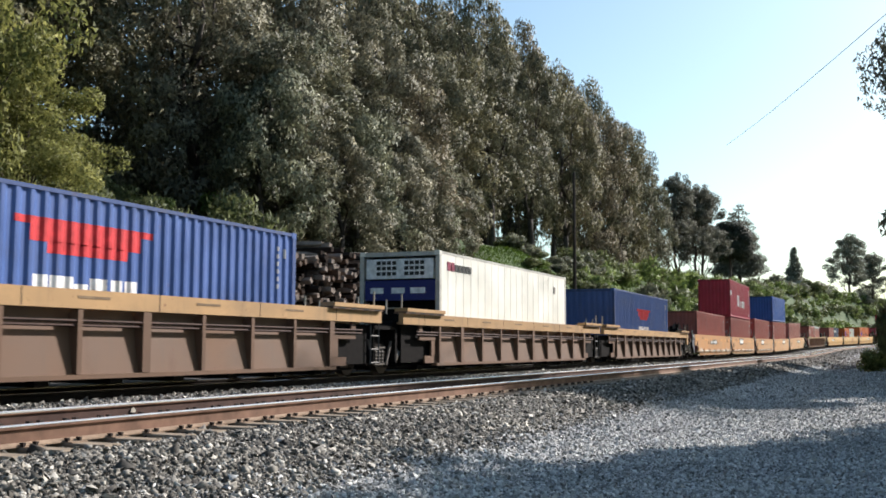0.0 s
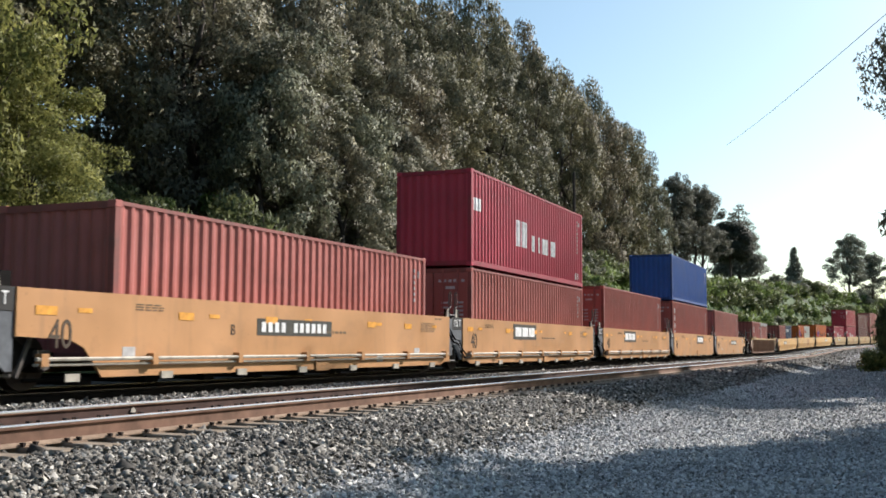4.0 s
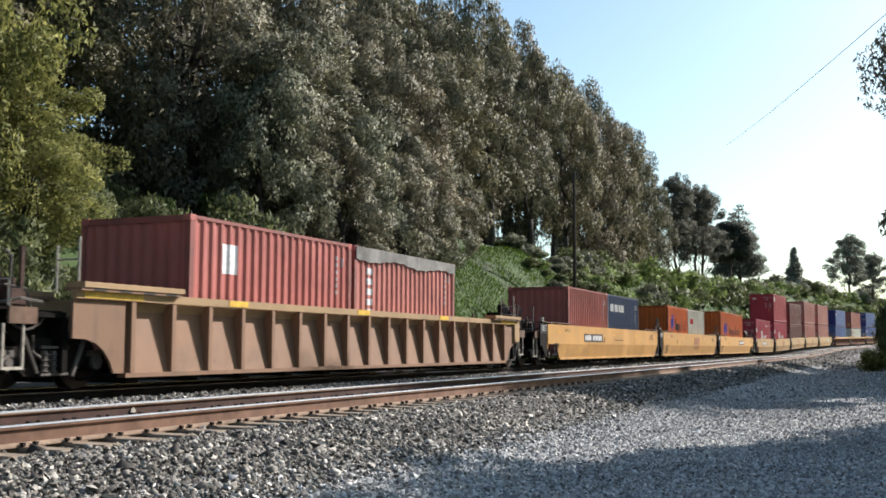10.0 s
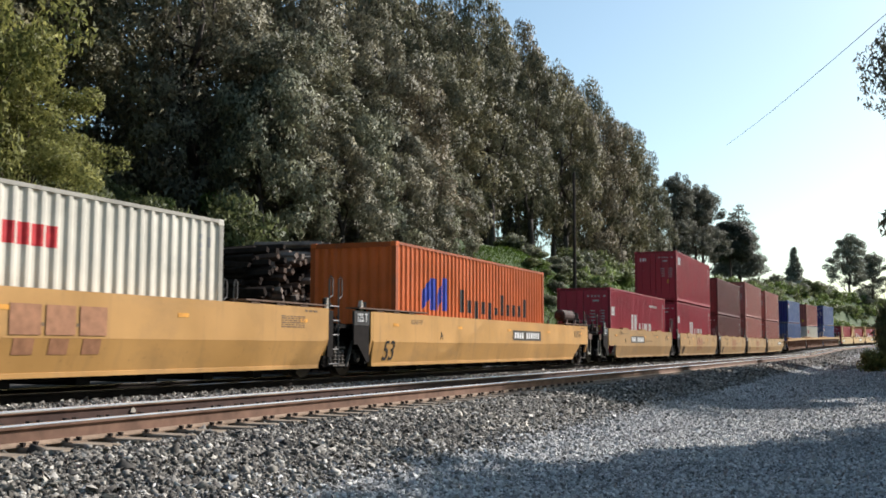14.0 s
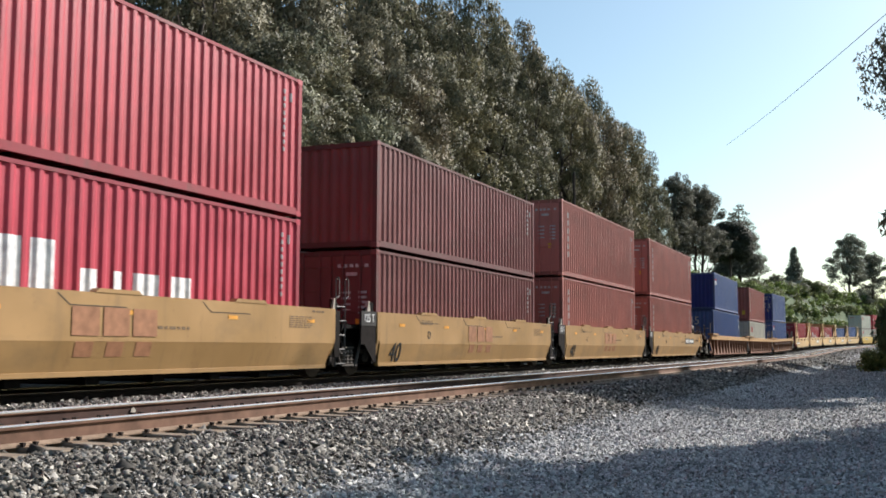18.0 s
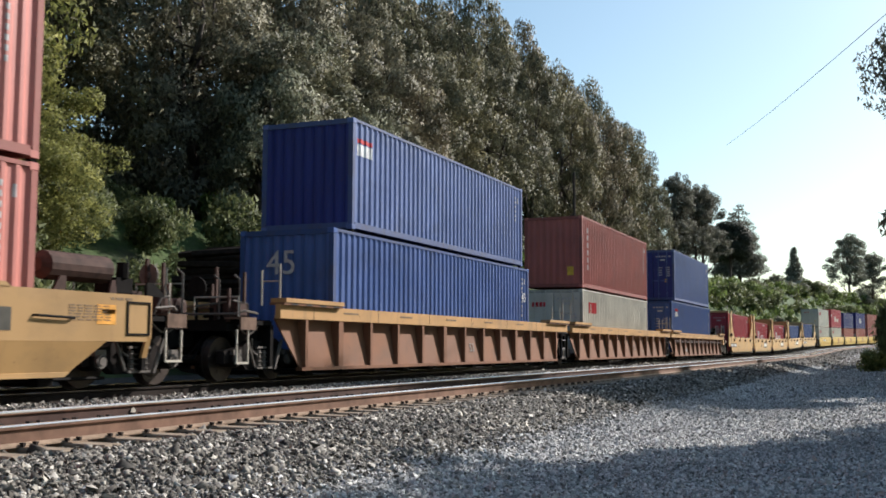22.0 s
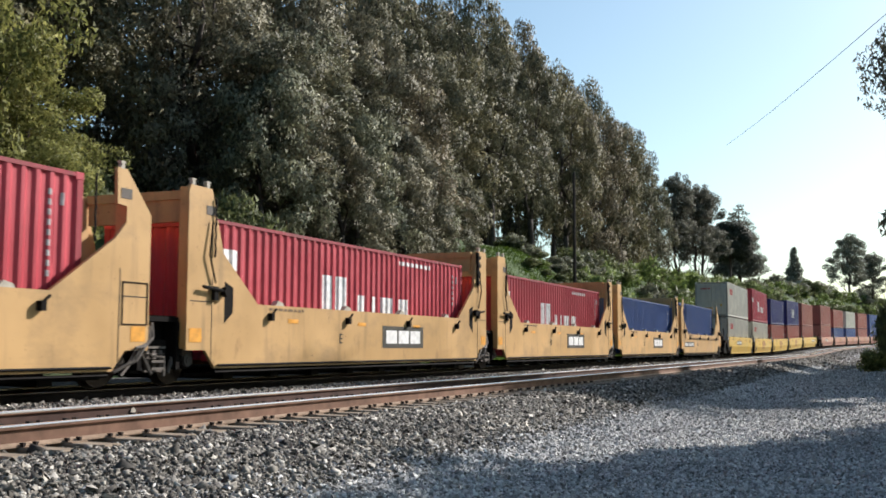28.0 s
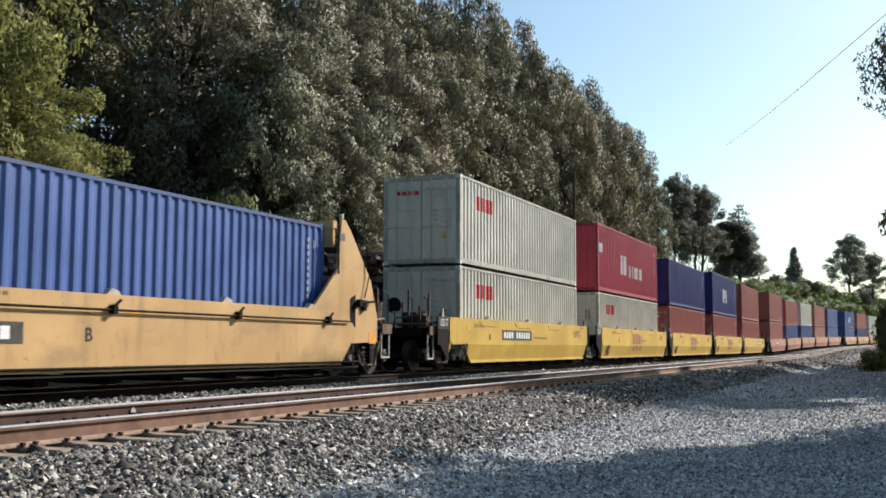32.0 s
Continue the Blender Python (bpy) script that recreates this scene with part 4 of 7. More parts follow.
    for k in range(4):
        put("rod_bracket", cached("rod_bracket", lambda b: (box(b, -0.05, 0.05, -0.1, 0.0, -0.06, 0.08), tube(b, [(0.0, -0.06, 0.05), (0.14, -0.07, 0.16)], 0.025, 5))), STEEL, car, pose(2.6 + k * (L - 5.0) / 3, y, 1.24))
    for i in range(4):
        put("container_guide", cached("container_guide", lambda b: prism(b, [(-0.16, 1.50), (-0.05, 1.60), (0.12, 1.56), (0.16, 1.50)], 0.01, 0.13)), PALE, car, pose(3.0 + i * (L - 6.0) / 3, y, -0.02))
    fittings(car, L, u, first, last, gap, ladder_top=0.0, tank=False)
    return car

# ---- the train, from its front to its rear; u is the distance along it ----
RIDERS = []            # (thing, u of its origin, length, height over the rail)
BASE = 0.42            # container floor over the rail
HC, STD, L20, L40, L45 = 2.896, 2.591, 6.058, 12.192, 13.716


def ride(thing, u, L, z=0.0):
    RIDERS.append((thing, u, L, z))
    return thing


def logo_crest(c, L):
    """Red ship-like shape over white blocks."""
    wave_mark(c, [(4.55, 4.85, 2.02, 2.13), (4.85, 7.3, 1.78, 2.13), (7.3, 7.6, 2.02, 2.13), (5.2, 7.0, 1.62, 1.8)], MARK_RED, L, "logo", "red emblem")
    wave_mark(c, [(4.95, 5.25, 0.7, 1.3), (5.3, 5.75, 0.95, 1.3), (5.8, 6.1, 0.7, 1.2), (6.15, 6.5, 0.7, 1.3), (6.6, 6.85, 0.7, 1.3), (6.95, 7.25, 0.7, 1.3)], MARK_WHITE, L, "logo", "white block shapes")


def logo_big_small(c, L):
    """One large and four smaller white blocks."""
    wave_mark(c, [(4.15, 4.55, 0.95, 1.82), (4.75, 5.2, 0.95, 1.82)], MARK_WHITE, L, "logo", "large white blocks")
    wave_mark(c, [(5.75, 6.15, 0.9, 1.45), (6.5, 6.72, 0.9, 1.45), (7.0, 7.62, 0.9, 1.45), (7.95, 8.5, 0.9, 1.45)], MARK_WHITE, L, "logo", "smaller white blocks")
    wave_mark(c, [(0.3, 0.9, 1.68, 2.06)], MARK_WHITE, L)


def logo_column(c, L, H):
    """White blocks one under another near the end."""
    wave_mark(c, [(0.76, 0.96, H - 0.64 - 0.3 * i, H - 0.42 - 0.3 * i) for i in range(6)], MARK_PALE, L, "logo", "column of white shapes")


def logo_blocks(c, L, x, z, w, h, mat, n=4):
    k = w / n
    wave_mark(c, [(x + i * k, x + i * k + k * 0.78, z, z + h) for i in range(n)], mat, L, "logo", "row of coloured blocks")


def logo_slab(c, L, k):
    """Blue slanted blocks and dark letter-sized blocks."""
    wave_mark(c, [(1.7 * k, 2.15 * k, 1.25, 1.75, 0.3), (2.2 * k, 2.6 * k, 1.25, 2.1), (2.65 * k, 2.95 * k, 1.25, 1.7, 0.25), (3.0 * k, 3.4 * k, 1.25, 2.15)], MARK_BLUE, L, "logo", "blue block emblem")
    rects = []
    for i in range(11):
        x = (4.3 + i * 0.57) * k
        rects.append((x, x + 0.3 * k, 1.0 if i in (2, 4) else 1.25, (1.9, 1.62, 1.62, 1.62, 1.62, 1.48, 1.9, 1.62, 1.62, 1.62, 1.85)[i]))
    wave_mark(c, rects, MARK_DARK, L, "logo", "dark letter-sized blocks")


def codes(c, L, H, side=True, end=False, mat=MARK_FADED):
    """The small unreadable identity marks that most containers carry."""
    if side:
        wave_mark(c, [(L - 0.72, L - 0.66, H - 0.42 - 0.15 * i, H - 0.33 - 0.15 * i) for i in range(9 if H > 2.7 else 6)], mat, L)
        wave_mark(c, [(L - 0.46, L - 0.40, H - 0.55, H - 0.36)], mat, L)
    if end:
        end_marks(c, [(0.22 + 0.16 * i, 0.1, H - 0.42, H - 0.34) for i in range(4)] + [(0.95, 0.1, H - 0.42, H - 0.34), (0.55, 0.3, H - 0.62, H - 0.54)], mat)
        end_marks(c, [(0.85, 0.22, H - 1.05 - 0.12 * i, H - 0.99 - 0.12 * i) for i in range(5)] + [(0.4, 0.25, H - 1.05 - 0.14 * i, H - 1.0 - 0.14 * i) for i in range(4)], mat)
        end_marks(c, [(0.74, 0.15, H - 1.85, H - 1.66)], MARK_YELLOW)


def load(u, L, H, mat, label, base=BASE, near="front", flat=False, code=True):
    c = container(label, L, H, mat, near, flat)
    if code:
        codes(c, L, H, True, near == "doors")
    if base > BASE:
        lock = cached("twist_lock", lambda b: (box(b, 0.03, 0.15, 0.03, 0.13, -0.055, 0.0), box(b, 0.02, 0.16, 0.02, 0.14, -0.036, -0.02)))
        for x, y in ((0, -CW / 2), (L - 0.18, -CW / 2), (0, CW / 2 - 0.16), (L - 0.18, CW / 2 - 0.16)):
            put("twist_lock", lock, STEEL, c, pose(x, y, 0))
    return ride(c, u, L, base)


LOCK = 0.055           # height of the locks between stacked containers
UP_HC, UP_STD = BASE + HC + LOCK, BASE + STD + LOCK
TEXT_A = "brown rib-sided well wagon with a worn tan top chord"

# three rib-sided wells with single containers
for u0, u1, first, last in ((-215.0, -196.5, True, False), (-195.3, -176.2, False, False), (-175.5, -155.7, False, True)):
    ride(rib_wagon("dark umber rib-sided well wagon with a worn tan top chord", u0, u1 - u0, first, last, 0.95, 1.52, 4, True, mat_top=painted("dusty tan wagon paint", (0.42, 0.25, 0.11), 0.62, grime=0.6, rust=0.25), mat_side=UMBER, stub=True, post_top=1.98), u0, u1 - u0)
c = load(-212.15, L40, STD, DENIM, "blue corrugated shipping container with a red emblem")
logo_crest(c, L40)
c = load(-192.4, L40, HC, WHITE, "white refrigerated shipping container with its machinery end showing", near="reefer", flat=True, code=False)
reefer_end(c, HC)
bm = bmesh.new()
for i, (x, w) in enumerate(((0.56, 0.24), (0.86, 0.22))):
    box(bm, x, x + w, -CW / 2 - 0.002, -CW / 2 + 0.008, 2.38, 2.62)
part("logo", bm, MARK_WINE, c, "wine red blocks of an emblem")
bm = bmesh.new()
for x in (1.14, 1.40, 1.66, 1.92, 2.18):
    box(bm, x, x + 0.2, -CW / 2 - 0.002, -CW / 2 + 0.008, 2.38, 2.58)
part("logo", bm, MARK_DARK, c, "dark blocks")
bm = bmesh.new()
box(bm, L40 - 0.55, L40 - 0.42, -CW / 2 - 0.002, -CW / 2 + 0.008, 0.9, 1.1)
box(bm, L40 - 1.6, L40 - 1.4, -CW / 2 - 0.002, -CW / 2 + 0.008, 2.2, 2.45)
part("marking", bm, DULL, c)
c = load(-172.5, L40, HC, DENIM, "blue corrugated shipping container with a red emblem")
logo_crest(c, L40)


def trim_panel(car, x0, x1, z0, z1, y, pale=False):
    """A dark panel with white blocks, or faded maroon blocks straight on the paint."""
    if not pale:
        bars_right(car, [(x0, x1, z0, z1)], MARK_GREY, y, "logo_panel", "dark grey panel")
    k = (x1 - x0) / 3.2
    h = z1 - z0
    rects = [(x0 + (0.26 + 0.93 * i) * k, x0 + (1.06 + 0.93 * i) * k, z0 + 0.2 * h, z0 + 0.8 * h) for i in range(3)]
    bars_right(car, rects, MARK_MAROON if pale else MARK_WHITE, y - 0.007, "logo", "block emblem")
    if pale:
        low = bars_right(car, [(a + 0.1, b - 0.1, -0.24, -0.004) for a, b, c, d in rects], MARK_MAROON, 0.0, "logo", "block emblem")
        low.matrix_basis = Matrix.Translation((0, y + 0.002, pale)) @ Matrix.Rotation(math.atan2(0.11, pale - 0.31), 4, "X")


def number_panel(car, x0, x1, z0, z1, y):
    """White bars on a dark panel, where the wagon's number stands."""
    bars_right(car, [(x0, x1, z0, z1)], MARK_GREY, y, "number_panel", "dark grey panel with white bars")
    k = (x1 - x0 - 0.3) / 11.0
    h = z1 - z0
    bars_right(car, [(x0 + 0.15 + i * k, x0 + 0.15 + i * k + 0.62 * k, z0 + 0.2 * h, z1 - 0.2 * h) for i in range(11) if i != 4], MARK_WHITE, y - 0.007, "number_mark")


def dress_smooth(car, L, y, seed, letter="", number=None, trim=None, size="40", pale=False, fold=0.0, letter_x=None, ink=None):
    """Letters, print and reflectors on a smooth side."""
    if size:
        if fold:
            # on the folded lower plate
            put("lettering", lettering(size, 0.68, 0.95), MARK_DARK, car, Matrix.Translation((1.05, y + 0.046, fold - 0.225)) @ Matrix.Rotation(math.atan2(0.11, fold - 0.31), 4, "X") @ ON_RIGHT)
        else:
            text_right(car, size, 0.85, 0.84, 0.6, ink or MARK_DARK, y, 0.8)
    if letter:
        text_right(car, letter, letter_x or L * 0.22, 0.98, 0.28, ink or MARK_DARK, y)
    if number:
        number_panel(car, number, number + 2.9, 0.90, 1.22, y)
    if trim:
        trim_panel(car, trim, trim + 2.35, 0.70 if pale else 0.93, 1.42, y, fold if pale else 0.0)
    rng = random.Random(seed)
    bars_right(car, [(x, x + 0.3, 1.18, 1.25) for x in (1.2 + i * (L - 2.4) / 4 for i in range(5))], MARK_ORANGE, y, "reflector_strip")
    small_print(car, 1.6 + rng.uniform(0, 1), 1.34, y, 0.7, 3, h=0.022, seed=seed)
    small_print(car, L - 1.9, 1.28, y, 0.9, 6, h=0.022, seed=seed + 1)
    small_print(car, L * 0.52, 0.97, y, 1.5, 1, h=0.05, seed=seed + 2)
    small_print(car, L - 1.0, 1.4, y, 0.5, 1, h=0.04, seed=seed + 3)


# five smooth orange wells
B_U = [(-152.9, -137.4), (-136.4, -122.3), (-120.6, -106.4), (-104.9, -90.9), (-89.2, -73.9)]
for i, (u0, u1) in enumerate(B_U):
    car = ride(smooth_wagon("smooth-sided well wagon in worn orange yellow paint", u0, u1 - u0, AMBER, i == 0, i == 4, 1.6, 0.0, False, i < 3), u0, u1 - u0)
    if i == 4:
        frame_of = cached("placard_frame", lambda b: [box(b, x0, x1, -0.008, 0.0, z0, z1) for x0, x1, z0, z1 in ((0, 0.42, 0, 0.03), (0, 0.42, 0.35, 0.38), (0, 0.03, 0.03, 0.35), (0.39, 0.42, 0.03, 0.35), (0.2, 0.22, 0.03, 0.35), (0.03, 0.39, 0.18, 0.2))])
        put("placard_frame", frame_of, MARK_WHITE, car, pose(u1 - u0 - 1.75, -1.44, 1.02), "white painted grid of a routing box")
        put("placard_frame", frame_of, STEEL, car, pose(u1 - u0 - 0.55, -1.44, 1.02), "dark hinged card frame")
        put("warning_patch", cached("warning_patch", lambda b: box(b, 0, 0.42, -0.006, 0, 0, 0.3)), MARK_ORANGE, car, pose(u1 - u0 - 1.1, -1.44, 1.06), "faded orange patch")
    for k in range(7):
        put("lower_tab", cached("lower_tab", lambda b: box(b, 0, 0.3, -0.028, 0.0, 0.17, 0.285)), PALE, car, pose(0.95 + (u1 - u0 - 2.3) * k / 6, -1.44, 0.0))
    put("side_pad", cached("side_pad", lambda b: prism(b, [(0.0, 0.19), (0.55, 0.19), (0.55, 0.49), (0.51, 0.52), (0.04, 0.52), (0.0, 0.49)], -0.03, 0.0)), AMBER, car, pose((u1 - u0) * 0.53, -1.44, 0.0), "raised pad on the side sill")
    for x in (0.35, 3.6, 6.3, 10.6, 12.6):
        put("reflector", cached("reflector", lambda b: box(b, 0, 0.42, -0.008, -0.002, 0, 0.13)), MARK_ORANGE, car, pose(x, -1.44, 1.13))
    for px, pz in ((2.2, 0.52), (u1 - u0 - 2.3, 0.5), (u1 - u0 - 4.4, 0.34)) if i in (0, 4) else ():
        put("stencil", cached("stencil", lambda b: box(b, 0, 0.3, -0.005, 0, 0, 0.16)), MARK_FADED, car, pose(px, -1.44, pz))
    dress_smooth(car, u1 - u0, -1.44, 20 + i, "BCDEA"[i], number={0: 6.0, 4: 7.0}.get(i), trim={1: 4.3, 2: 3.75, 3: 7.56}.get(i), letter_x=(5.2, 5.0, 4.9, 5.0, 6.3)[i], ink=MARK_WORN)
load(-150.7, L40, STD, BROWN, "brown corrugated shipping container in an orange well wagon")
load(-135.2, L40, STD, BROWN, "brown corrugated shipping container under a crimson one", near="doors")
c = load(-135.2, L40, HC, CRIMSON, "crimson corrugated shipping container with white blocks", UP_STD)
logo_big_small(c, L40)
wave_mark(c, [(11.2, 11.35, 0.25, 0.5), (11.5, 11.7, 0.25, 0.5)], MARK_WHITE, L40)
load(-119.6, L40, HC, BROWN, "brown corrugated shipping container in an orange well wagon", near="doors")
c = load(-104.0, L40, HC, BROWN, "brown corrugated shipping container under a blue one", near="doors")
wave_mark(c, [(0.6, 0.9, 2.2 - 0.42 * i, 2.5 - 0.42 * i) for i in range(5)], MARK_WHITE, L40, "logo")
load(-104.0, L40, STD, BLUE, "blue corrugated shipping container stacked on a brown one", UP_HC)
load(-88.4, L40, HC, RUSTY, "rust red corrugated shipping container in an orange well wagon")

# a single rib-sided well with two short containers
car = ride(rib_wagon("tan brown rib-sided well wagon with yellow edge stripes", -69.7, 20.1, True, True, 0.9, 1.06, 0, False, mat_top=painted("dull tan wagon paint", (0.38, 0.245, 0.12), 0.62, grime=0.5, rust=0.25), mat_side=painted("grey brown wagon primer", (0.255, 0.145, 0.085), 0.64, grime=0.5, rust=0.25), notch=True), -69.7, 20.1)
bars_right(car, [(0.15, 1.5, 1.405, 1.51), (3.9, 4.5, 1.405, 1.51), (8.9, 9.5, 1.405, 1.51), (13.6, 14.2, 1.405, 1.51), (18.4, 19.9, 1.405, 1.51)], MARK_YELLOW, -1.492, "warning_stripe")
c = load(-66.65, L20, STD, BROWN, "short brown corrugated shipping container with a pale emblem")
wave_mark(c, [(1.0, 1.5, 1.6, 2.15)], MARK_WHITE, L20, "logo")
c = load(-60.45, L20, STD, RUSTY, "short rust red container with a grey tarpaulin over its open top")
wave_mark(c, [(0.65, 0.95, 1.0 + 0.24 * i, 1.15 + 0.24 * i) for i in range(5)], MARK_WHITE, L20, "logo")
bm = bmesh.new()
n = 30
rows = []
for i in range(n + 1):
    x = 0.05 + (L20 - 0.1) * i / n
    drop = 0.30 + 0.02 * math.sin(i * 2.3) + 0.05 * math.sin(i * 0.43)
    rows.append([bm.verts.new(p) for p in ((x, -CW / 2 - 0.02, STD - drop), (x, -CW / 2 - 0.03, STD - 0.02), (x, -0.5, STD + 0.12 + 0.02 * math.sin(i * 1.3)), (x, 0.5, STD + 0.12), (x, CW / 2 + 0.03, STD - 0.02), (x, CW / 2 + 0.02, STD - drop))])
for a, b in zip(rows, rows[1:]):
    for k in range(5):
        bm.faces.new((a[k], b[k], b[k + 1], a[k + 1]))
part("tarpaulin", bm, plain("grey tarpaulin", (0.22, 0.21, 0.19), 0.8, 0, 0.4, 2.0, 0.5), c, "wrinkled grey tarpaulin")

# three long yellow wells
D_U = [(-46.3, -27.4), (-25.8, -7.4), (-5.4, 13.6)]
for i, (u0, u1) in enumerate(D_U):
    L = u1 - u0
    car = ride(smooth_wagon("long smooth-sided well wagon in yellow paint", u0, L, YELLOW, i == 0, i == 2, 1.8, 0.80, False), u0, L)
    dress_smooth(car, L, -1.44, 40 + i, "BCA"[i], number={0: 4.75, 2: 10.0}.get(i), trim={1: 9.3}.get(i), size="53", pale=i == 1, fold=0.80, letter_x=7.95 if i == 0 else None)
    for x0, over in ((0.1, 0.75), (L - 3.2, 0.0)):
        put("walkway_tread", cached("long_tread|%.2f" % over, lambda b: (box(b, -over, 3.1, -1.47, -1.12, 1.545, 1.575), [box(b, 0.2 + 0.9 * k, 0.5 + 0.9 * k, -1.45, -1.2, 1.502, 1.543) for k in range(3)])), EARTH, car, pose(x0, 0, 0), "thin dusty walkway tread")
load(-42.95, L20, STD, BROWN, "short brown corrugated shipping container in a yellow well wagon")
c = load(-36.82, L20, STD, SLATE, "short slate blue corrugated shipping container with white blocks")
logo_blocks(c, L20, 0.5, 1.85, 2.7, 0.32, MARK_WHITE, 7)
c = load(-23.24, L20, STD, ORANGE, "short orange corrugated shipping container with dark blocks", code=False)
logo_slab(c, L20, 0.52)
c = load(-17.05, L20, STD, CREAM, "short pale grey corrugated shipping container with red blocks")
logo_blocks(c, L20, 0.8, 1.7, 1.1, 0.32, MARK_RED, 4)
c = load(-3.62, L40, HC, ORANGE, "orange corrugated shipping container with a blue emblem", code=False)
logo_slab(c, L40, 1.0)


def five_pack(u_cont, mat, label, seeds, first_letter, guides=True, y=-1.44):
    """Five creased wells of one articulated wagon, by the places of their containers."""
    for i, uc in enumerate(u_cont):
        u0, L = uc - (1.25 if i == 0 else 0.35), 15.2 if i == 0 else (15.2 if i == 4 else 13.7)
        if i == 0:
            L = 14.1
        if i == 4:
            L = 14.9
        car = ride(smooth_wagon(label, u0, L, mat, i == 0, i == 4, u_cont[min(i + 1, 4)] - 0.35 - (u0 + L) if i < 4 else 1.9, 0.76, guides, False), u0, L)
        if i == 4:
            put("card_frame", cached("wide_card_frame", lambda b: [box(b, x0, x1, -0.02, 0.0, z0, z1) for x0, x1, z0, z1 in ((-0.62, -0.06, 0.86, 0.89), (-0.62, -0.06, 1.36, 1.39), (-0.62, -0.59, 0.89, 1.36), (-0.09, -0.06, 0.89, 1.36))]), STEEL, car, pose(L, y, 0), "dark frame of a route card")
            put("warning_patch", cached("warning_patch", None), MARK_ORANGE, car, pose(L - 1.3, y, 1.02), "faded orange patch")
            put("grab_iron", cached("grab_iron", lambda b: tube(b, [(-0.4, 0.0, 1.12), (-0.36, -0.06, 1.12), (0.36, -0.06, 1.1), (0.4, 0.0, 1.1)], 0.02, 5)), STEEL, car, pose(L - 2.2, y, 0))
        dress_smooth(car, L, y, seeds + i, first_letter[i], number={0: 4.2, 4: 9.0}.get(i), trim={1: 5.5, 2: 5.6, 3: 5.6}.get(i), pale=True, fold=0.76)
        for x in (2.2, 5.4, 8.9):
            put("panel_line", cached("panel_line", lambda b: prism(b, [(0.01, 1.46), (0.25, 1.30), (1.5, 1.30), (1.5, 1.285), (0.24, 1.285), (-0.02, 1.46)], -0.004, 0.0)), MARK_DARK, car, pose(x, y, 0))


five_pack((18.27, 34.1, 49.85, 65.45, 81.2), DUSTY, "smooth-sided well wagon in dusty yellow paint", 60, "AEDCB", "long")
c = load(18.27, L40, HC, CRIMSON, "crimson corrugated shipping container with white blocks", near="doors")
logo_big_small(c, L40)
wave_mark(c, [(8.0 + 0.14 * i, 8.09 + 0.14 * i, 2.3, 2.4) for i in range(14)], MARK_WHITE, L40)
c = load(34.1, L40, HC, CRIMSON, "crimson corrugated shipping container with white blocks", near="doors")
logo_big_small(c, L40)
c = load(34.1, L40, HC, RED, "red corrugated shipping container with its doors showing", UP_HC, near="doors")
logo_blocks(c, L40, 0.6, 2.12, 0.9, 0.45, MARK_WHITE, 3)
end_marks(c, [(-0.85, 0.12, 2.3, 2.5), (-0.7, 0.1, 2.3, 2.5), (-0.57, 0.06, 2.3, 2.5)], MARK_WHITE, "logo")
load(49.85, L40, STD, DUSK, "dark maroon corrugated shipping container", near="doors")
load(49.85, L40, STD, DUSK, "dark maroon corrugated shipping container stacked on its like", UP_STD)
for uc in (65.45, 81.2):
    for base, extra in ((BASE, "under its like"), (UP_HC, "stacked on its like")):
        c = load(uc, L40, HC, RUSTY, "rust red corrugated shipping container " + extra, base, near="doors")
        logo_column(c, L40, HC)

# three rib-sided wells with stacks
for u0, u1, first, last in ((99.6, 119.6, True, False), (120.3, 139.4, False, False), (139.9, 159.4, False, True)):
    car = ride(rib_wagon(TEXT_A, u0, u1 - u0, first, last, 0.7, 1.52, 4, u0 > 139), u0, u1 - u0)
    if u0 > 139:
        mark = bars_right(car, [(4.4 + 0.13 * i, 4.49 + 0.13 * i, -0.085, 0.085) for i in range(8)], STENCIL, 0.0, "number_mark")
        mark.matrix_basis = Matrix.Translation((0, -1.369, 0.535)) @ Matrix.Rotation(radians(-8.7), 4, "X")
    put("lettering", lettering("53", 0.34), STENCIL, car, Matrix.Translation((10.6 if first else 10.95, -1.372, 0.66)) @ Matrix.Rotation(radians(-8.7), 4, "X") @ ON_RIGHT)
c = load(102.2, L45, HC, DENIM, "long blue corrugated shipping container under a shorter one")
put("lettering", lettering("45", 0.78), MARK_FADED, c, Matrix.Translation((0.012, 0.12, 2.12)) @ ON_NEAR)
put("lettering", lettering("45", 0.4), MARK_WHITE, c, Matrix.Translation((L45 - 0.55, -CW / 2 + 0.004, 1.9)) @ ON_RIGHT)
c = load(103.06, L40, STD, FADED, "faded blue corrugated shipping container stacked on a longer one", UP_HC)
wave_mark(c, [(0.3, 1.0, 2.05, 2.15)], MARK_RED, L40, "logo")
wave_mark(c, [(0.3, 0.5, 1.75, 2.02), (0.55, 0.75, 1.75, 2.02), (0.8, 1.0, 1.75, 2.02)], MARK_WHITE, L40, "logo")
c = load(122.76, L40, STD, CREAM, "pale grey corrugated shipping container with red blocks", near="doors")
logo_blocks(c, L40, 0.96, 1.65, 1.4, 0.45, MARK_RED, 4)
end_marks(c, [(-0.85 + 0.16 * i, 0.11, 1.9, 2.08) for i in range(4)], MARK_RED, "logo")
c = load(122.76, L40, HC, BROWN, "brown corrugated shipping container stacked on a pale grey one", UP_STD)
logo_column(c, L40, HC)
end_marks(c, [(0.72, 0.26, 0.5, 0.85)], MARK_YELLOW)
c = load(141.46, L45, HC, DENIM, "long blue corrugated shipping container under a shorter one", near="doors")
wave_mark(c, [(1.15, 1.85, 2.33, 2.48)], MARK_RED, L45, "logo")
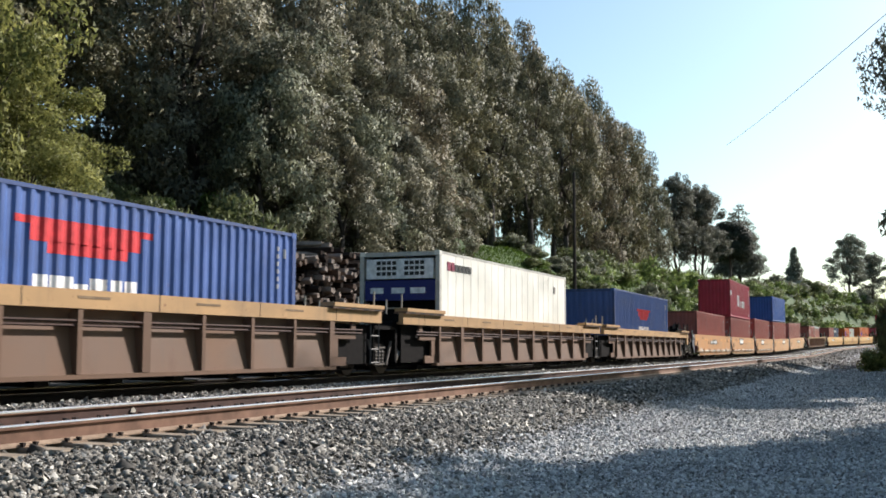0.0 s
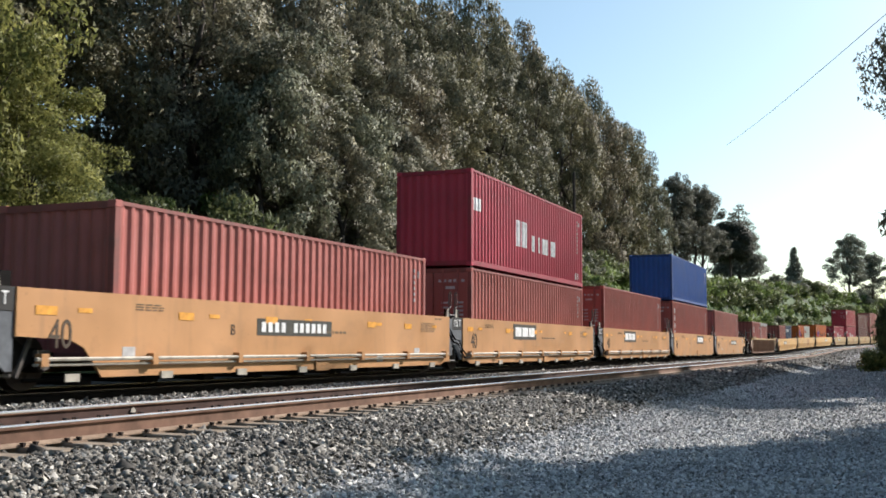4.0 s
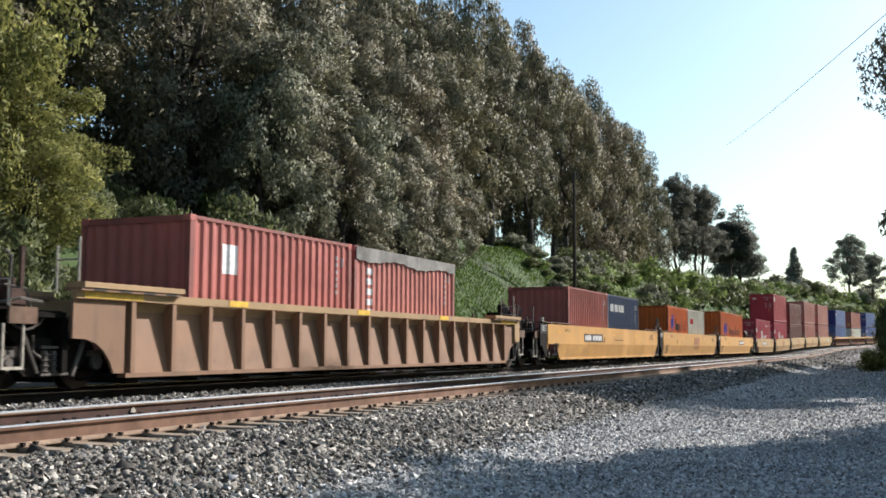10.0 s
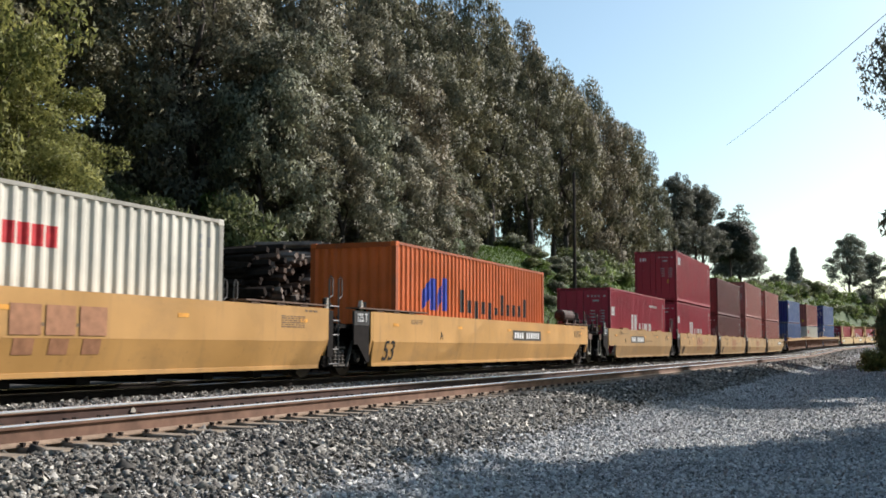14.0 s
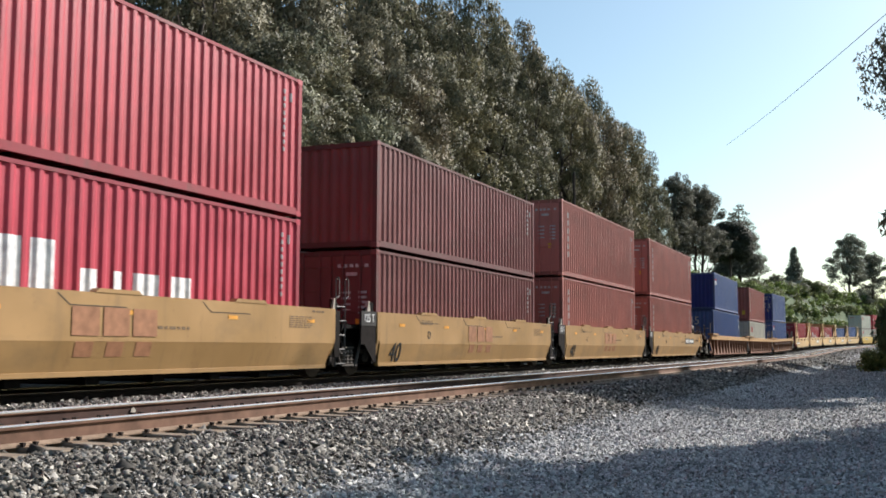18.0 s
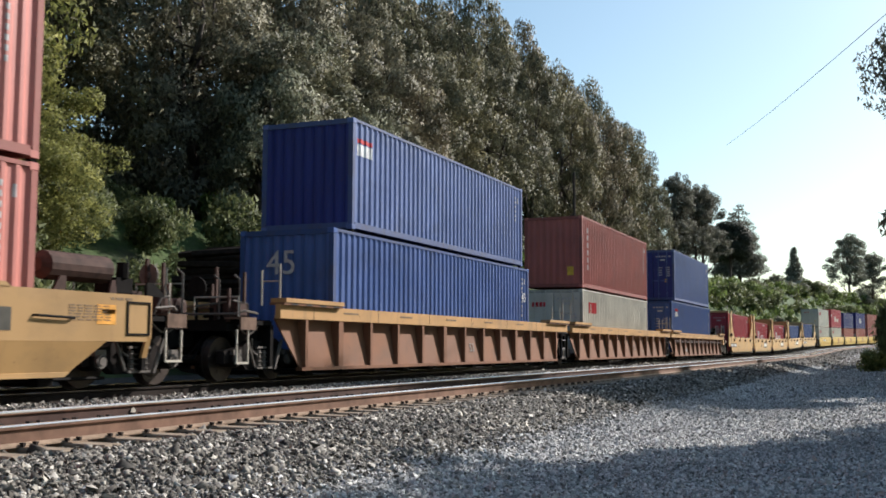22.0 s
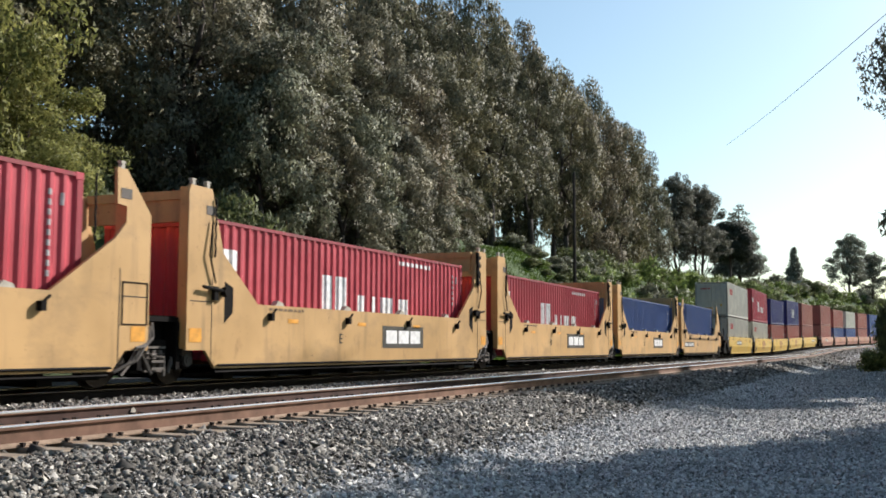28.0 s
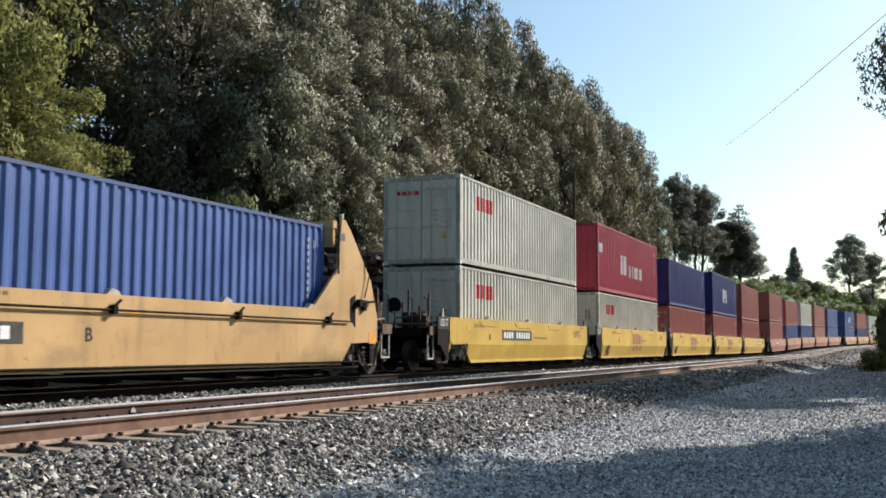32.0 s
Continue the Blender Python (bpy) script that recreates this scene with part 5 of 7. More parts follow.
wave_mark(c, [(1.15, 1.35, 2.03, 2.3), (1.42, 1.62, 2.03, 2.3), (1.68, 1.85, 2.03, 2.3)], MARK_WHITE, L45, "logo")
load(142.42, L40, HC, FADED, "faded blue corrugated shipping container with its doors showing", UP_HC, near="doors")

# five older wells with bulkheads
G_U = [(162.4, 177.2), (178.2, 192.7), (193.7, 208.2), (209.2, 223.6), (224.6, 239.75)]
G_LOAD = (163.7, 179.2, 194.75, 210.25, 225.45)
for i, (u0, u1) in enumerate(G_U):
    L = u1 - u0
    car = ride(bulkhead_wagon("battered ochre well wagon with tall end bulkheads", u0, L, OCHRE, i == 0, i == 4, 1.0), u0, L)
    if i in (1, 2, 3):
        trim_panel(car, 7.55, 9.9, 0.66, 1.18, -1.46)
    else:
        number_panel(car, 0.95, 4.2, 0.72, 1.02, -1.46)
    text_right(car, "AEDCB"[i], 5.5, 0.85, 0.3, MARK_DARK, -1.46)
    small_print(car, 2.6, 1.38, -1.46, 1.3, 1, h=0.05, seed=80 + i)
    bars_right(car, [(3.3 + 3 * k, 3.7 + 3 * k, 1.15, 1.23) for k in range(3)], MARK_ORANGE, -1.46, "reflector_strip")
    mat, kind = ((RED, "red"), (RED, "red"), (RED, "red"), (DENIM, "blue"), (DENIM, "blue"))[i]
    c = load(G_LOAD[i], L40, HC if i in (0, 4) else STD, mat, kind + " corrugated shipping container in an ochre bulkhead wagon", near="doors" if i == 0 else "front")
    if i in (1, 2):
        logo_big_small(c, L40)
        wave_mark(c, [(8.0 + 0.14 * k, 8.09 + 0.14 * k, 2.3, 2.4) for k in range(14)], MARK_WHITE, L40)

# articulated wagons at the rear of the view
five_pack((245.5, 261.1, 276.7, 292.4, 308.0), painted("bright yellow wagon paint", (0.58, 0.37, 0.065), grime=0.3, rust=0.1), "smooth-sided well wagon in bright yellow paint", 90, "AEDCB")
STACKS = [
    (245.5, STD, GREY, "grey", STD, GREY, "grey", "oo"), (261.1, STD, CREAM, "pale grey", HC, CRIMSON, "crimson", "ok"),
    (276.7, STD, BROWN, "brown", STD, NAVY, "dark blue", ""), (292.4, STD, BROWN, "brown", HC, NAVY, "dark blue", "a"),
    (308.0, STD, BROWN, "brown", HC, BROWN, "brown", ""),
    (329.6, HC, RUSTY, "rust red", HC, BROWN, "brown", ""), (345.3, STD, DENIM, "blue", HC, BROWN, "brown", ""), (361.0, STD, DENIM, "blue", HC, CREAM, "pale grey", ""),
    (376.6, STD, RUSTY, "rust red", HC, BROWN, "brown", ""), (392.3, STD, DENIM, "blue", HC, DENIM, "blue", ""),
    (414.0, STD, DENIM, "blue", HC, DENIM, "blue", "a"), (429.7, STD, NAVY, "dark blue", HC, BROWN, "brown", ""), (445.4, STD, CREAM, "pale grey", STD, GREY, "grey", ""),
    (461.0, STD, BROWN, "brown", STD, BROWN, "brown", ""), (476.7, STD, BROWN, "brown", STD, NAVY, "dark blue", "")]
five_pack((329.6, 345.3, 361.0, 376.6, 392.3), PINK, "smooth-sided well wagon in faded red paint", 100, "AEDCB", False)
five_pack((414.0, 429.7, 445.4, 461.0, 476.7), AMBER, "smooth-sided well wagon in worn orange yellow paint", 110, "AEDCB", False)
for u0, h0, m0, n0, h1, m1, n1, marks in STACKS:
    c = load(u0, L40, h0, m0, n0 + " corrugated shipping container under another", near="doors", code=u0 < 300)
    if marks[:1] == "o":
        logo_blocks(c, L40, 1.4, 1.7, 1.45, 0.42, MARK_RED, 4)
    c = load(u0, L40, h1, m1, n1 + " corrugated shipping container on top of a stack", BASE + h0 + LOCK, near="doors" if u0 < 250 or u0 > 320 else "front", code=u0 < 300)
    if marks[1:] == "o":
        logo_blocks(c, L40, 1.4, 1.7, 1.45, 0.42, MARK_RED, 4)
        end_marks(c, [(-0.75 + 0.2 * i, 0.14, 2.05, 2.15) for i in range(4)], MARK_RED, "logo")
    if marks[1:] == "k":
        logo_big_small(c, L40)
    if marks == "a":
        wave_mark(c, [(5.0, 5.5, 0.9, 1.9), (5.7, 6.1, 1.2, 1.9), (6.3, 6.8, 0.9, 1.9)], MARK_WHITE, L40, "logo")

# ---- the ground ----
def fall(a, b, x):
    k = min(1.0, max(0.0, (x - a) / (b - a)))
    return k * k * (3 - 2 * k)


def ground_z(s, w):
    """Height over the road of the land at w metres left of the train's line."""
    p, _ = line_at(s)
    rail = p.z
    lumps = noise.noise(Vector((s * 0.06, w * 0.06, 3.1)))
    fine = noise.noise(Vector((s * 0.35, w * 0.35, 7.7)))
    if w < -6.1:                                    # shoulder, road, verge
        road = (rail - RZ) * 0.9
        bed = rail - 0.225
        k = fall(-6.1, -9.2, w)
        z = bed * (1 - k) + road * k
        if w < -15:
            z += 0.25 * fall(-15, -24, w) * (1 + lumps) - 0.02 * max(0.0, -w - 24) * fall(-24, -80, w)
        return z + 0.02 * fine * k
    if w < 0.8:
        # heaped between the two tracks, lower between the rails
        return rail - 0.24 + 0.17 * fall(-4.0, -3.4, w) - 0.15 * fall(-2.4, -1.7, w)
    z = rail - 0.18 + 0.10 * fall(0.8, 1.6, w)
    high = 6.0 + 1.9 * fall(46.0, 78.0, s) + 1.0 * fall(95.0, 190.0, s) + 2.0 * fall(190.0, 260.0, s) - 3.0 * fall(40, 0, s)
    rise = high * fall(4.6, 14.5, w) + 0.16 * max(0.0, w - 12.0) * fall(12.0, 22.0, w)
    rise = min(rise, high + 6.0 + 0.02 * max(0.0, w - 40.0))
    return z + rise * (1.0 + 0.12 * lumps) + 0.25 * fine * fall(4.6, 8.0, w)


def grid_sheet(name, ss, ws, zf, mat, lift=0.0):
    me = bpy.data.meshes.new(name)
    vs, fs = [], []
    for s in ss:
        p, a = line_at(s)
        for w in ws:
            vs.append((p.x - w * math.sin(a), p.y + w * math.cos(a), zf(s, w) + lift))
    n = len(ws)
    for i in range(len(ss) - 1):
        for j in range(n - 1):
            fs.append((i * n + j, (i + 1) * n + j, (i + 1) * n + j + 1, i * n + j + 1))
    me.from_pydata(vs, [], fs)
    me.polygons.foreach_set("use_smooth", [True] * len(me.polygons))
    me.materials.append(mat)
    return new(name, me)


def spread(*spans):
    out = []
    for a, b, step in spans:
        n = max(1, round((b - a) / step))
        out += [a + (b - a) * i / n for i in range(n)]
    return out + [spans[-1][1]]


def land_material():
    m, t, b = material("hillside soil and grass", 0.95)
    v = coords(t, world_space=True)
    patch = noise_fac(t, v, 0.16, 6, 0.6)
    fine = noise_fac(t, v, 3.0, 5, 0.7)
    grass = ramp(t, fine, [(0.25, (0.022, 0.04, 0.008)), (0.55, (0.046, 0.085, 0.013)), (0.8, (0.08, 0.12, 0.025))])
    soil = ramp(t, fine, [(0.3, (0.02, 0.017, 0.011)), (0.7, (0.05, 0.04, 0.026))])
    k = ramp(t, patch, [(0.34, (1, 1, 1)), (0.48, (0, 0, 0))])
    t.links.new(mix(t, k, grass, soil), b.inputs["Base Color"])
    bump(t, b, fine, 0.6, 0.08)
    return m


ss = spread((-520, -20, 40), (-20, 4, 3), (4, 60, 1.4), (60, 180, 4), (180, 300, 6), (300, 700, 40), (700, 3000, 300))
ws = spread((-1500, -300, 200), (-300, -60, 40), (-60, -16, 4), (-16, -8.4, 0.7), (-8.4, -6.2, 0.2), (-6.2, -4.2, 1.0), (-4.2, -0.6, 0.18), (-0.6, 2.2, 0.7), (2.2, 16, 0.6), (16, 60, 3), (60, 300, 30), (300, 1500, 200))
tagged(grid_sheet("ground", ss, ws, lambda s, w: ground_z(s, w) - (0.09 if -15.0 < w < 4.2 else 0.0), land_material()), "grassy hillside beside the railway", "ground", kind="structure")

ROAD = gravelly("pale road gravel", (0.10, 0.10, 0.098), (0.60, 0.595, 0.575), 34.0, 0.9, 0.02, 0.18)
tagged(grid_sheet("road", spread((-30, 4, 2), (4, 60, 0.7), (60, 320, 4)), spread((-15.5, -9.3, 0.45), (-9.3, -7.8, 0.2)), ground_z, ROAD, 0.012), "pale gravel service road", "road", kind="structure")
# sheet darker than its loose stones: gap shade is put into the colour
BALLAST = gravelly("grey track ballast", (0.016, 0.0155, 0.0145), (0.16, 0.152, 0.138), 30.0, 1.0, 0.05, 0.15)
# the shade under the train is put into this bed's colour
BED_SHADED = gravelly("shade-tinted ballast", (0.007, 0.0065, 0.006), (0.045, 0.041, 0.037), 30.0, 1.0, 0.05, 0.2)
ALONG = spread((-500, -60, 20), (-60, 4, 4), (4, 60, 0.8), (60, 420, 4), (420, 760, 12))
for span, mat, label in ((spread((-7.85, -6.2, 0.25), (-6.2, -4.2, 0.5), (-4.2, -2.3, 0.18)), BALLAST, "grey crushed stone ballast under the tracks"), (spread((-2.3, -0.6, 0.18), (-0.6, 1.6, 0.4)), BED_SHADED, "dark shade-tinted ballast under the train"), (spread((1.6, 2.4, 0.4), (2.4, 4.4, 0.3)), BALLAST, "grey crushed stone ballast behind the train")):
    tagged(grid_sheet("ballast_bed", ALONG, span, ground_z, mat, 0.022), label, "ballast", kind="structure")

# crushed stones lying loose on the nearer shoulder and road
def stone_material(name, stops):
    m, t, b = material(name, 0.88)
    b.inputs["Specular IOR Level"].default_value = 0.25
    geo = t.nodes.new("ShaderNodeNewGeometry")
    c = ramp(t, geo.outputs["Random Per Island"], stops)
    c = mix(t, 1.0, c, ramp(t, noise_fac(t, coords(t, world_space=True), 0.6, 4), [(0.3, (0.8, 0.8, 0.8)), (0.7, (1.15, 1.14, 1.1))]), "MULTIPLY")
    t.links.new(c, b.inputs["Base Color"])
    bump(t, b, noise_fac(t, coords(t), 40.0, 3), 0.4, 0.01)
    return m


STONE = stone_material("crushed stone", [(0.0, (0.045, 0.041, 0.036)), (0.4, (0.138, 0.126, 0.107)), (0.8, (0.31, 0.284, 0.242)), (1.0, (0.58, 0.545, 0.48))])
ROAD_STONE = stone_material("pale gravel stone", [(0.0, (0.17, 0.17, 0.166)), (0.5, (0.41, 0.405, 0.39)), (0.9, (0.62, 0.615, 0.59)), (1.0, (0.74, 0.73, 0.71))])


def stones(name, n, s_range, w_range, size, seed, label, fade=None, mat=None, soft=0.0, flat=False):
    """Angular stones: bent cubes, scattered on the land."""
    rng = np.random.default_rng(seed)
    if flat:
        # small chips that lie in the surface: only their upper faces show
        cube = np.array([(-1, -1, -0.4), (1, -1, -0.4), (1, 1, -0.4), (-1, 1, -0.4), (0, 0, 1.0)], dtype=float)
        faces = np.array([(0, 1, 4), (1, 2, 4), (2, 3, 4), (3, 0, 4)])
    else:
        cube = np.array([(x, y, z) for x in (-1, 1) for y in (-1, 1) for z in (-1, 1)], dtype=float)
        faces = np.array([(0, 1, 3, 2), (4, 6, 7, 5), (0, 4, 5, 1), (2, 3, 7, 6), (0, 2, 6, 4), (1, 5, 7, 3)])
    nv, nf, nc = len(cube), len(faces), faces.shape[1]
    s = rng.uniform(*s_range, n) if fade is None else s_range[0] + (s_range[1] - s_range[0]) * rng.power(fade, n)
    w = rng.uniform(*w_range, n) + rng.normal(0, soft, n) * (soft > 0)
    z = np.array([ground_z(a, b) for a, b in zip(s, w)])
    r = size * rng.lognormal(0.0, 0.32, n)
    v = cube[None] * (1 + rng.uniform(-0.42, 0.42, (n, nv, 3)))
    v *= (r[:, None] * rng.uniform(0.55, 1.0, (n, 3)))[:, None, :]
    q = rng.normal(size=(n, 4)) * (np.array((1.0, 0.35, 0.35, 1.0)) if flat else 1.0)
    q /= np.linalg.norm(q, axis=1)[:, None]
    a, b, c, d = q.T
    rot = np.stack([np.stack([1 - 2 * (c * c + d * d), 2 * (b * c - a * d), 2 * (b * d + a * c)], -1),
                    np.stack([2 * (b * c + a * d), 1 - 2 * (b * b + d * d), 2 * (c * d - a * b)], -1),
                    np.stack([2 * (b * d - a * c), 2 * (c * d + a * b), 1 - 2 * (b * b + c * c)], -1)], -2)
    v = np.einsum("nij,nkj->nki", rot, v)
    bend = np.array([off_line(a, b, 0.0)[:2] for a, b in zip(s, w)])
    v += np.stack([bend[:, 0], bend[:, 1], z + 0.02 + r * rng.uniform(0.1, 0.7, n)], -1)[:, None, :]
    me = bpy.data.meshes.new(name)
    me.vertices.add(n * nv)
    me.vertices.foreach_set("co", v.astype(np.float32).ravel())
    idx = (faces[None] + (np.arange(n) * nv)[:, None, None]).astype(np.int32).ravel()
    me.loops.add(len(idx))
    me.loops.foreach_set("vertex_index", idx)
    me.polygons.add(n * nf)
    me.polygons.foreach_set("loop_start", np.arange(0, n * nf * nc, nc, dtype=np.int32))
    me.polygons.foreach_set("loop_total", np.full(n * nf, nc, dtype=np.int32))
    me.update(calc_edges=True)
    me.materials.append(mat or STONE)
    return tagged(new(name, me), label, "gravel", kind="stuff")


stones("ballast_stones", 42000, (4.5, 21.0), (-7.7, -5.9), 0.0185, 1, "angular grey ballast stones beside the rail", 0.85, soft=0.2, flat=True)
stones("ballast_stones", 9000, (4.5, 18.0), (-7.7, -5.95), 0.0155, 12, "angular grey ballast stones beside the rail", 0.85, soft=0.12)
stones("ballast_stones", 16000, (38.0, 120.0), (-7.7, -5.9), 0.036, 9, "ballast stones along the far track", flat=True)
stones("ballast_stones", 12000, (36.0, 130.0), (-6.2, -1.9), 0.034, 10, "ballast stones along the far track", flat=True)
stones("ballast_stones", 18000, (18.0, 40.0), (-7.7, -5.95), 0.023, 2, "angular grey ballast stones beside the rail", soft=0.15, flat=True)
stones("ballast_stones", 11000, (7.0, 36.0), (-4.15, -2.3), 0.02, 3, "ballast stones between the tracks", flat=True)
stones("ballast_stones", 2000, (5.0, 24.0), (-5.5, -4.3), 0.018, 6, "ballast stones between the rails")
stones("road_stones", 70000, (6.0, 30.0), (-13.0, -7.5), 0.0155, 4, "small pale stones of the gravel road", 0.75, ROAD_STONE, 0.3, True)
# the far stretch takes darker ballast stones in place of tree shade
stones("road_stones", 7000, (75.0, 170.0), (-13.5, -6.0), 0.055, 14, "small pale stones of the gravel road", None, STONE, 0.2, True)
stones("road_stones", 11000, (30.0, 75.0), (-13.5, -7.6), 0.026, 8, "small pale stones of the gravel road", None, ROAD_STONE, 0.3, True)


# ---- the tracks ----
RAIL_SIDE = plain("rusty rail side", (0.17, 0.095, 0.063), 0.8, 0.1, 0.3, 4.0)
RAIL_TOP = plain("polished rail top", (0.7, 0.69, 0.67), 0.27, 0.65, 0.08, 3.0, 0.05)
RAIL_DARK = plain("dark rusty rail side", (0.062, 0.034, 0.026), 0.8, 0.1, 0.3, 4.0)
# darkened set for the train's track: its shade is in these colours
TRAIN_HEAD = plain("shade-dark rail top under the train", (0.16, 0.15, 0.14), 0.25, 0.9, 0.1, 3.0, 0.05)
SLEEPER_SHADED = plain("shade-black sleeper", (0.02, 0.017, 0.014), 0.85)
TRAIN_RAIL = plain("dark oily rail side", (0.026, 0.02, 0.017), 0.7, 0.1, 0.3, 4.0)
TIE_PLATE = plain("dusty tie plate", (0.27, 0.19, 0.13), 0.85, 0.0, 0.3, 6.0)
SPIKE = plain("dark rusted spike", (0.035, 0.025, 0.02), 0.8)
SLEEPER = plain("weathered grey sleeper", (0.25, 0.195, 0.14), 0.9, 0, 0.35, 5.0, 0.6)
RAIL_PROFILE = [(0.013, -0.154), (0.009, -0.048), (-0.009, -0.048), (-0.013, -0.154)]
FOOT_PROFILE = [(-0.076, -0.185), (0.076, -0.185), (0.076, -0.172), (0.012, -0.150), (-0.012, -0.150), (-0.076, -0.172)]
HEAD_PROFILE = [(-0.009, -0.049), (0.009, -0.049), (0.036, -0.036), (0.037, -0.008), (0.026, 0.0), (-0.026, 0.0), (-0.037, -0.008), (-0.036, -0.036)]


def rail_mesh(name, offset, profile, stations):
    bm = bmesh.new()
    rings = []
    for s in stations:
        rings.append([bm.verts.new(off_line(s, offset + y, z)) for y, z in profile])
    n = len(profile)
    for a, b in zip(rings, rings[1:]):
        for k in range(n):
            bm.faces.new((a[k], a[(k + 1) % n], b[(k + 1) % n], b[k]))
    bm.faces.new(rings[0])
    bm.faces.new(rings[-1])
    return to_mesh(name, bm)


STATIONS = spread((-500, 80, 20), (80, 420, 5), (420, 760, 10))
for centre, label in ((NY - TY, "nearer empty track with rusty rails on sleepers"), (0.0, "farther track under the train")):
    tr = tagged(new("railway_track"), label, "track", kind="structure")
    for side in (-0.7525, 0.7525):
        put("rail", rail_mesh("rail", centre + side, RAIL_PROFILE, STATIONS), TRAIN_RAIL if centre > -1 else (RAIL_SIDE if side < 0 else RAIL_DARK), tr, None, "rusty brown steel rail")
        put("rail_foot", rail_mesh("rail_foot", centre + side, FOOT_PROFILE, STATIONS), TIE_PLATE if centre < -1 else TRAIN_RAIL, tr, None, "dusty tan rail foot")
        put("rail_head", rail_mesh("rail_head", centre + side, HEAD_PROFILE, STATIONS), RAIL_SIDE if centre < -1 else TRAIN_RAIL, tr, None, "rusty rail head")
        # polished by wheels on top and on the side towards the other rail
        g = 1 if side < 0 else -1
        cap = [(g * 0.0385, -0.022), (g * 0.0385, -0.007), (g * 0.027, 0.0015), (-g * 0.027, 0.0015), (-g * 0.0385, -0.007), (-g * 0.0385, -0.013), (-g * 0.034, -0.013), (g * 0.022, -0.009), (g * 0.034, -0.022)]
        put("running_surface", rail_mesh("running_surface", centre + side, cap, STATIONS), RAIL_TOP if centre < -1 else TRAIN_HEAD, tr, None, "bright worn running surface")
    near = centre < -1
    sl = cached("sleeper", lambda b: (box(b, -0.115, 0.115, -1.3, 1.3, -0.36, -0.19), bmesh.ops.bevel(b, geom=b.edges[:], offset=0.012, segments=1, affect="EDGES")))
    clip = cached("tie_plate", lambda b: (box(b, -0.10, 0.10, -0.17, 0.17, -0.192, -0.18),))
    small = cached("small_spike", lambda b: (box(b, -0.012, 0.012, -0.02, 0.02, -0.182, -0.15), box(b, -0.016, 0.016, -0.022, 0.022, -0.16, -0.146)))
    spike = cached("spike", lambda b: (box(b, -0.014, 0.014, -0.02, 0.02, -0.182, -0.13), box(b, -0.026, 0.026, -0.028, 0.028, -0.134, -0.112)))
    rng = random.Random(5)
    s = -12.0
    while s < (70.0 if near else 40.0):
        p, a = line_at(s)
        m = Matrix.Translation(off_line(s, centre, 0)) @ Matrix.Rotation(a + rng.uniform(-0.02, 0.02), 4, "Z")
        o = put("sleeper", sl, SLEEPER if near else SLEEPER_SHADED, tr, m)
        if near and s < 40:
            for side in (-0.7525, 0.7525):
                pl = put("tie_plate", clip, TIE_PLATE, o, pose(0, side, 0.0))
                if s < 26:
                    for dx, dy in ((-0.075, -0.085), (0.055, 0.105), (0.075, -0.085)):
                        o2 = put("spike", spike if side > 0 else small, SPIKE, None, None)
                        o2.parent = pl
                        o2.matrix_basis = pose(dx, dy, 0)
        s += 0.545
# small pale flake on the web of the farther rail of the nearer track
bm = bmesh.new()
prism(bm, [(-0.045, -0.035), (0.03, -0.05), (0.05, 0.01), (0.01, 0.05), (-0.03, 0.03)], -0.012, 0.0)
fl = put("rail_clip", to_mesh("rail_clip", bm), PALE, None, Matrix.Translation((10.35, NY + 0.7525 - 0.02, RZ - 0.085)))
tagged(fl, "pale metal clip on the web of a rail", "clip")


# ---- trees and bushes ----
def leaves(name, centres, radii, n, length, width, droop, seed, squash=0.8, hubs=None):
    """Many small leaves round the given clump centres; hubs: the middle of the tuft to which each clump belongs."""
    rng = np.random.default_rng(seed)
    centres, radii = np.asarray(centres, float), np.asarray(radii, float)
    k = rng.choice(len(centres), n, p=radii ** 2 / (radii ** 2).sum())
    d = rng.normal(size=(n, 3))
    d /= np.linalg.norm(d, axis=1)[:, None]
    r = radii[k] * rng.uniform(0.2, 1.0, n) ** 0.35
    p = centres[k] + d * r[:, None] * np.array((1, 1, squash))
    ax = rng.normal(size=(n, 3))
    ax[:, 2] -= droop
    ax /= np.linalg.norm(ax, axis=1)[:, None]
    sd = np.cross(ax, rng.normal(size=(n, 3)))
    sd /= np.linalg.norm(sd, axis=1)[:, None] + 1e-9
    le = (length * rng.uniform(0.6, 1.35, n))[:, None]
    wi = (width * rng.uniform(0.6, 1.3, n))[:, None]
    q = np.stack([p - sd * wi, p + sd * wi, p + ax * le], 1)
    # each leaf turns its upper face outwards from its clump
    g = np.cross(q[:, 1] - q[:, 0], q[:, 2] - q[:, 0])
    g /= np.linalg.norm(g, axis=1)[:, None] + 1e-9
    if hubs is None:
        out = d + np.array((0, 0, 0.25))
    else:
        out = p - np.asarray(hubs, float)[k]
        out = out / (np.linalg.norm(out, axis=1)[:, None] + 1e-9) + 0.25 * d + np.array((0, 0, 0.15))
    away = (g * out).sum(1) < 0
    q[away] = q[away][:, [0, 2, 1]]
    g[away] *= -1
    nn = out * 0.8 + g * (0.45 if hubs is None else 0.28)
    nn /= np.linalg.norm(nn, axis=1)[:, None] + 1e-9
    me = quads_mesh(name, q.reshape(-1, 3), 3)
    me.polygons.foreach_set("use_smooth", [True] * len(me.polygons))
    me.normals_split_custom_set_from_vertices(np.repeat(nn, 3, axis=0).tolist())
    return me


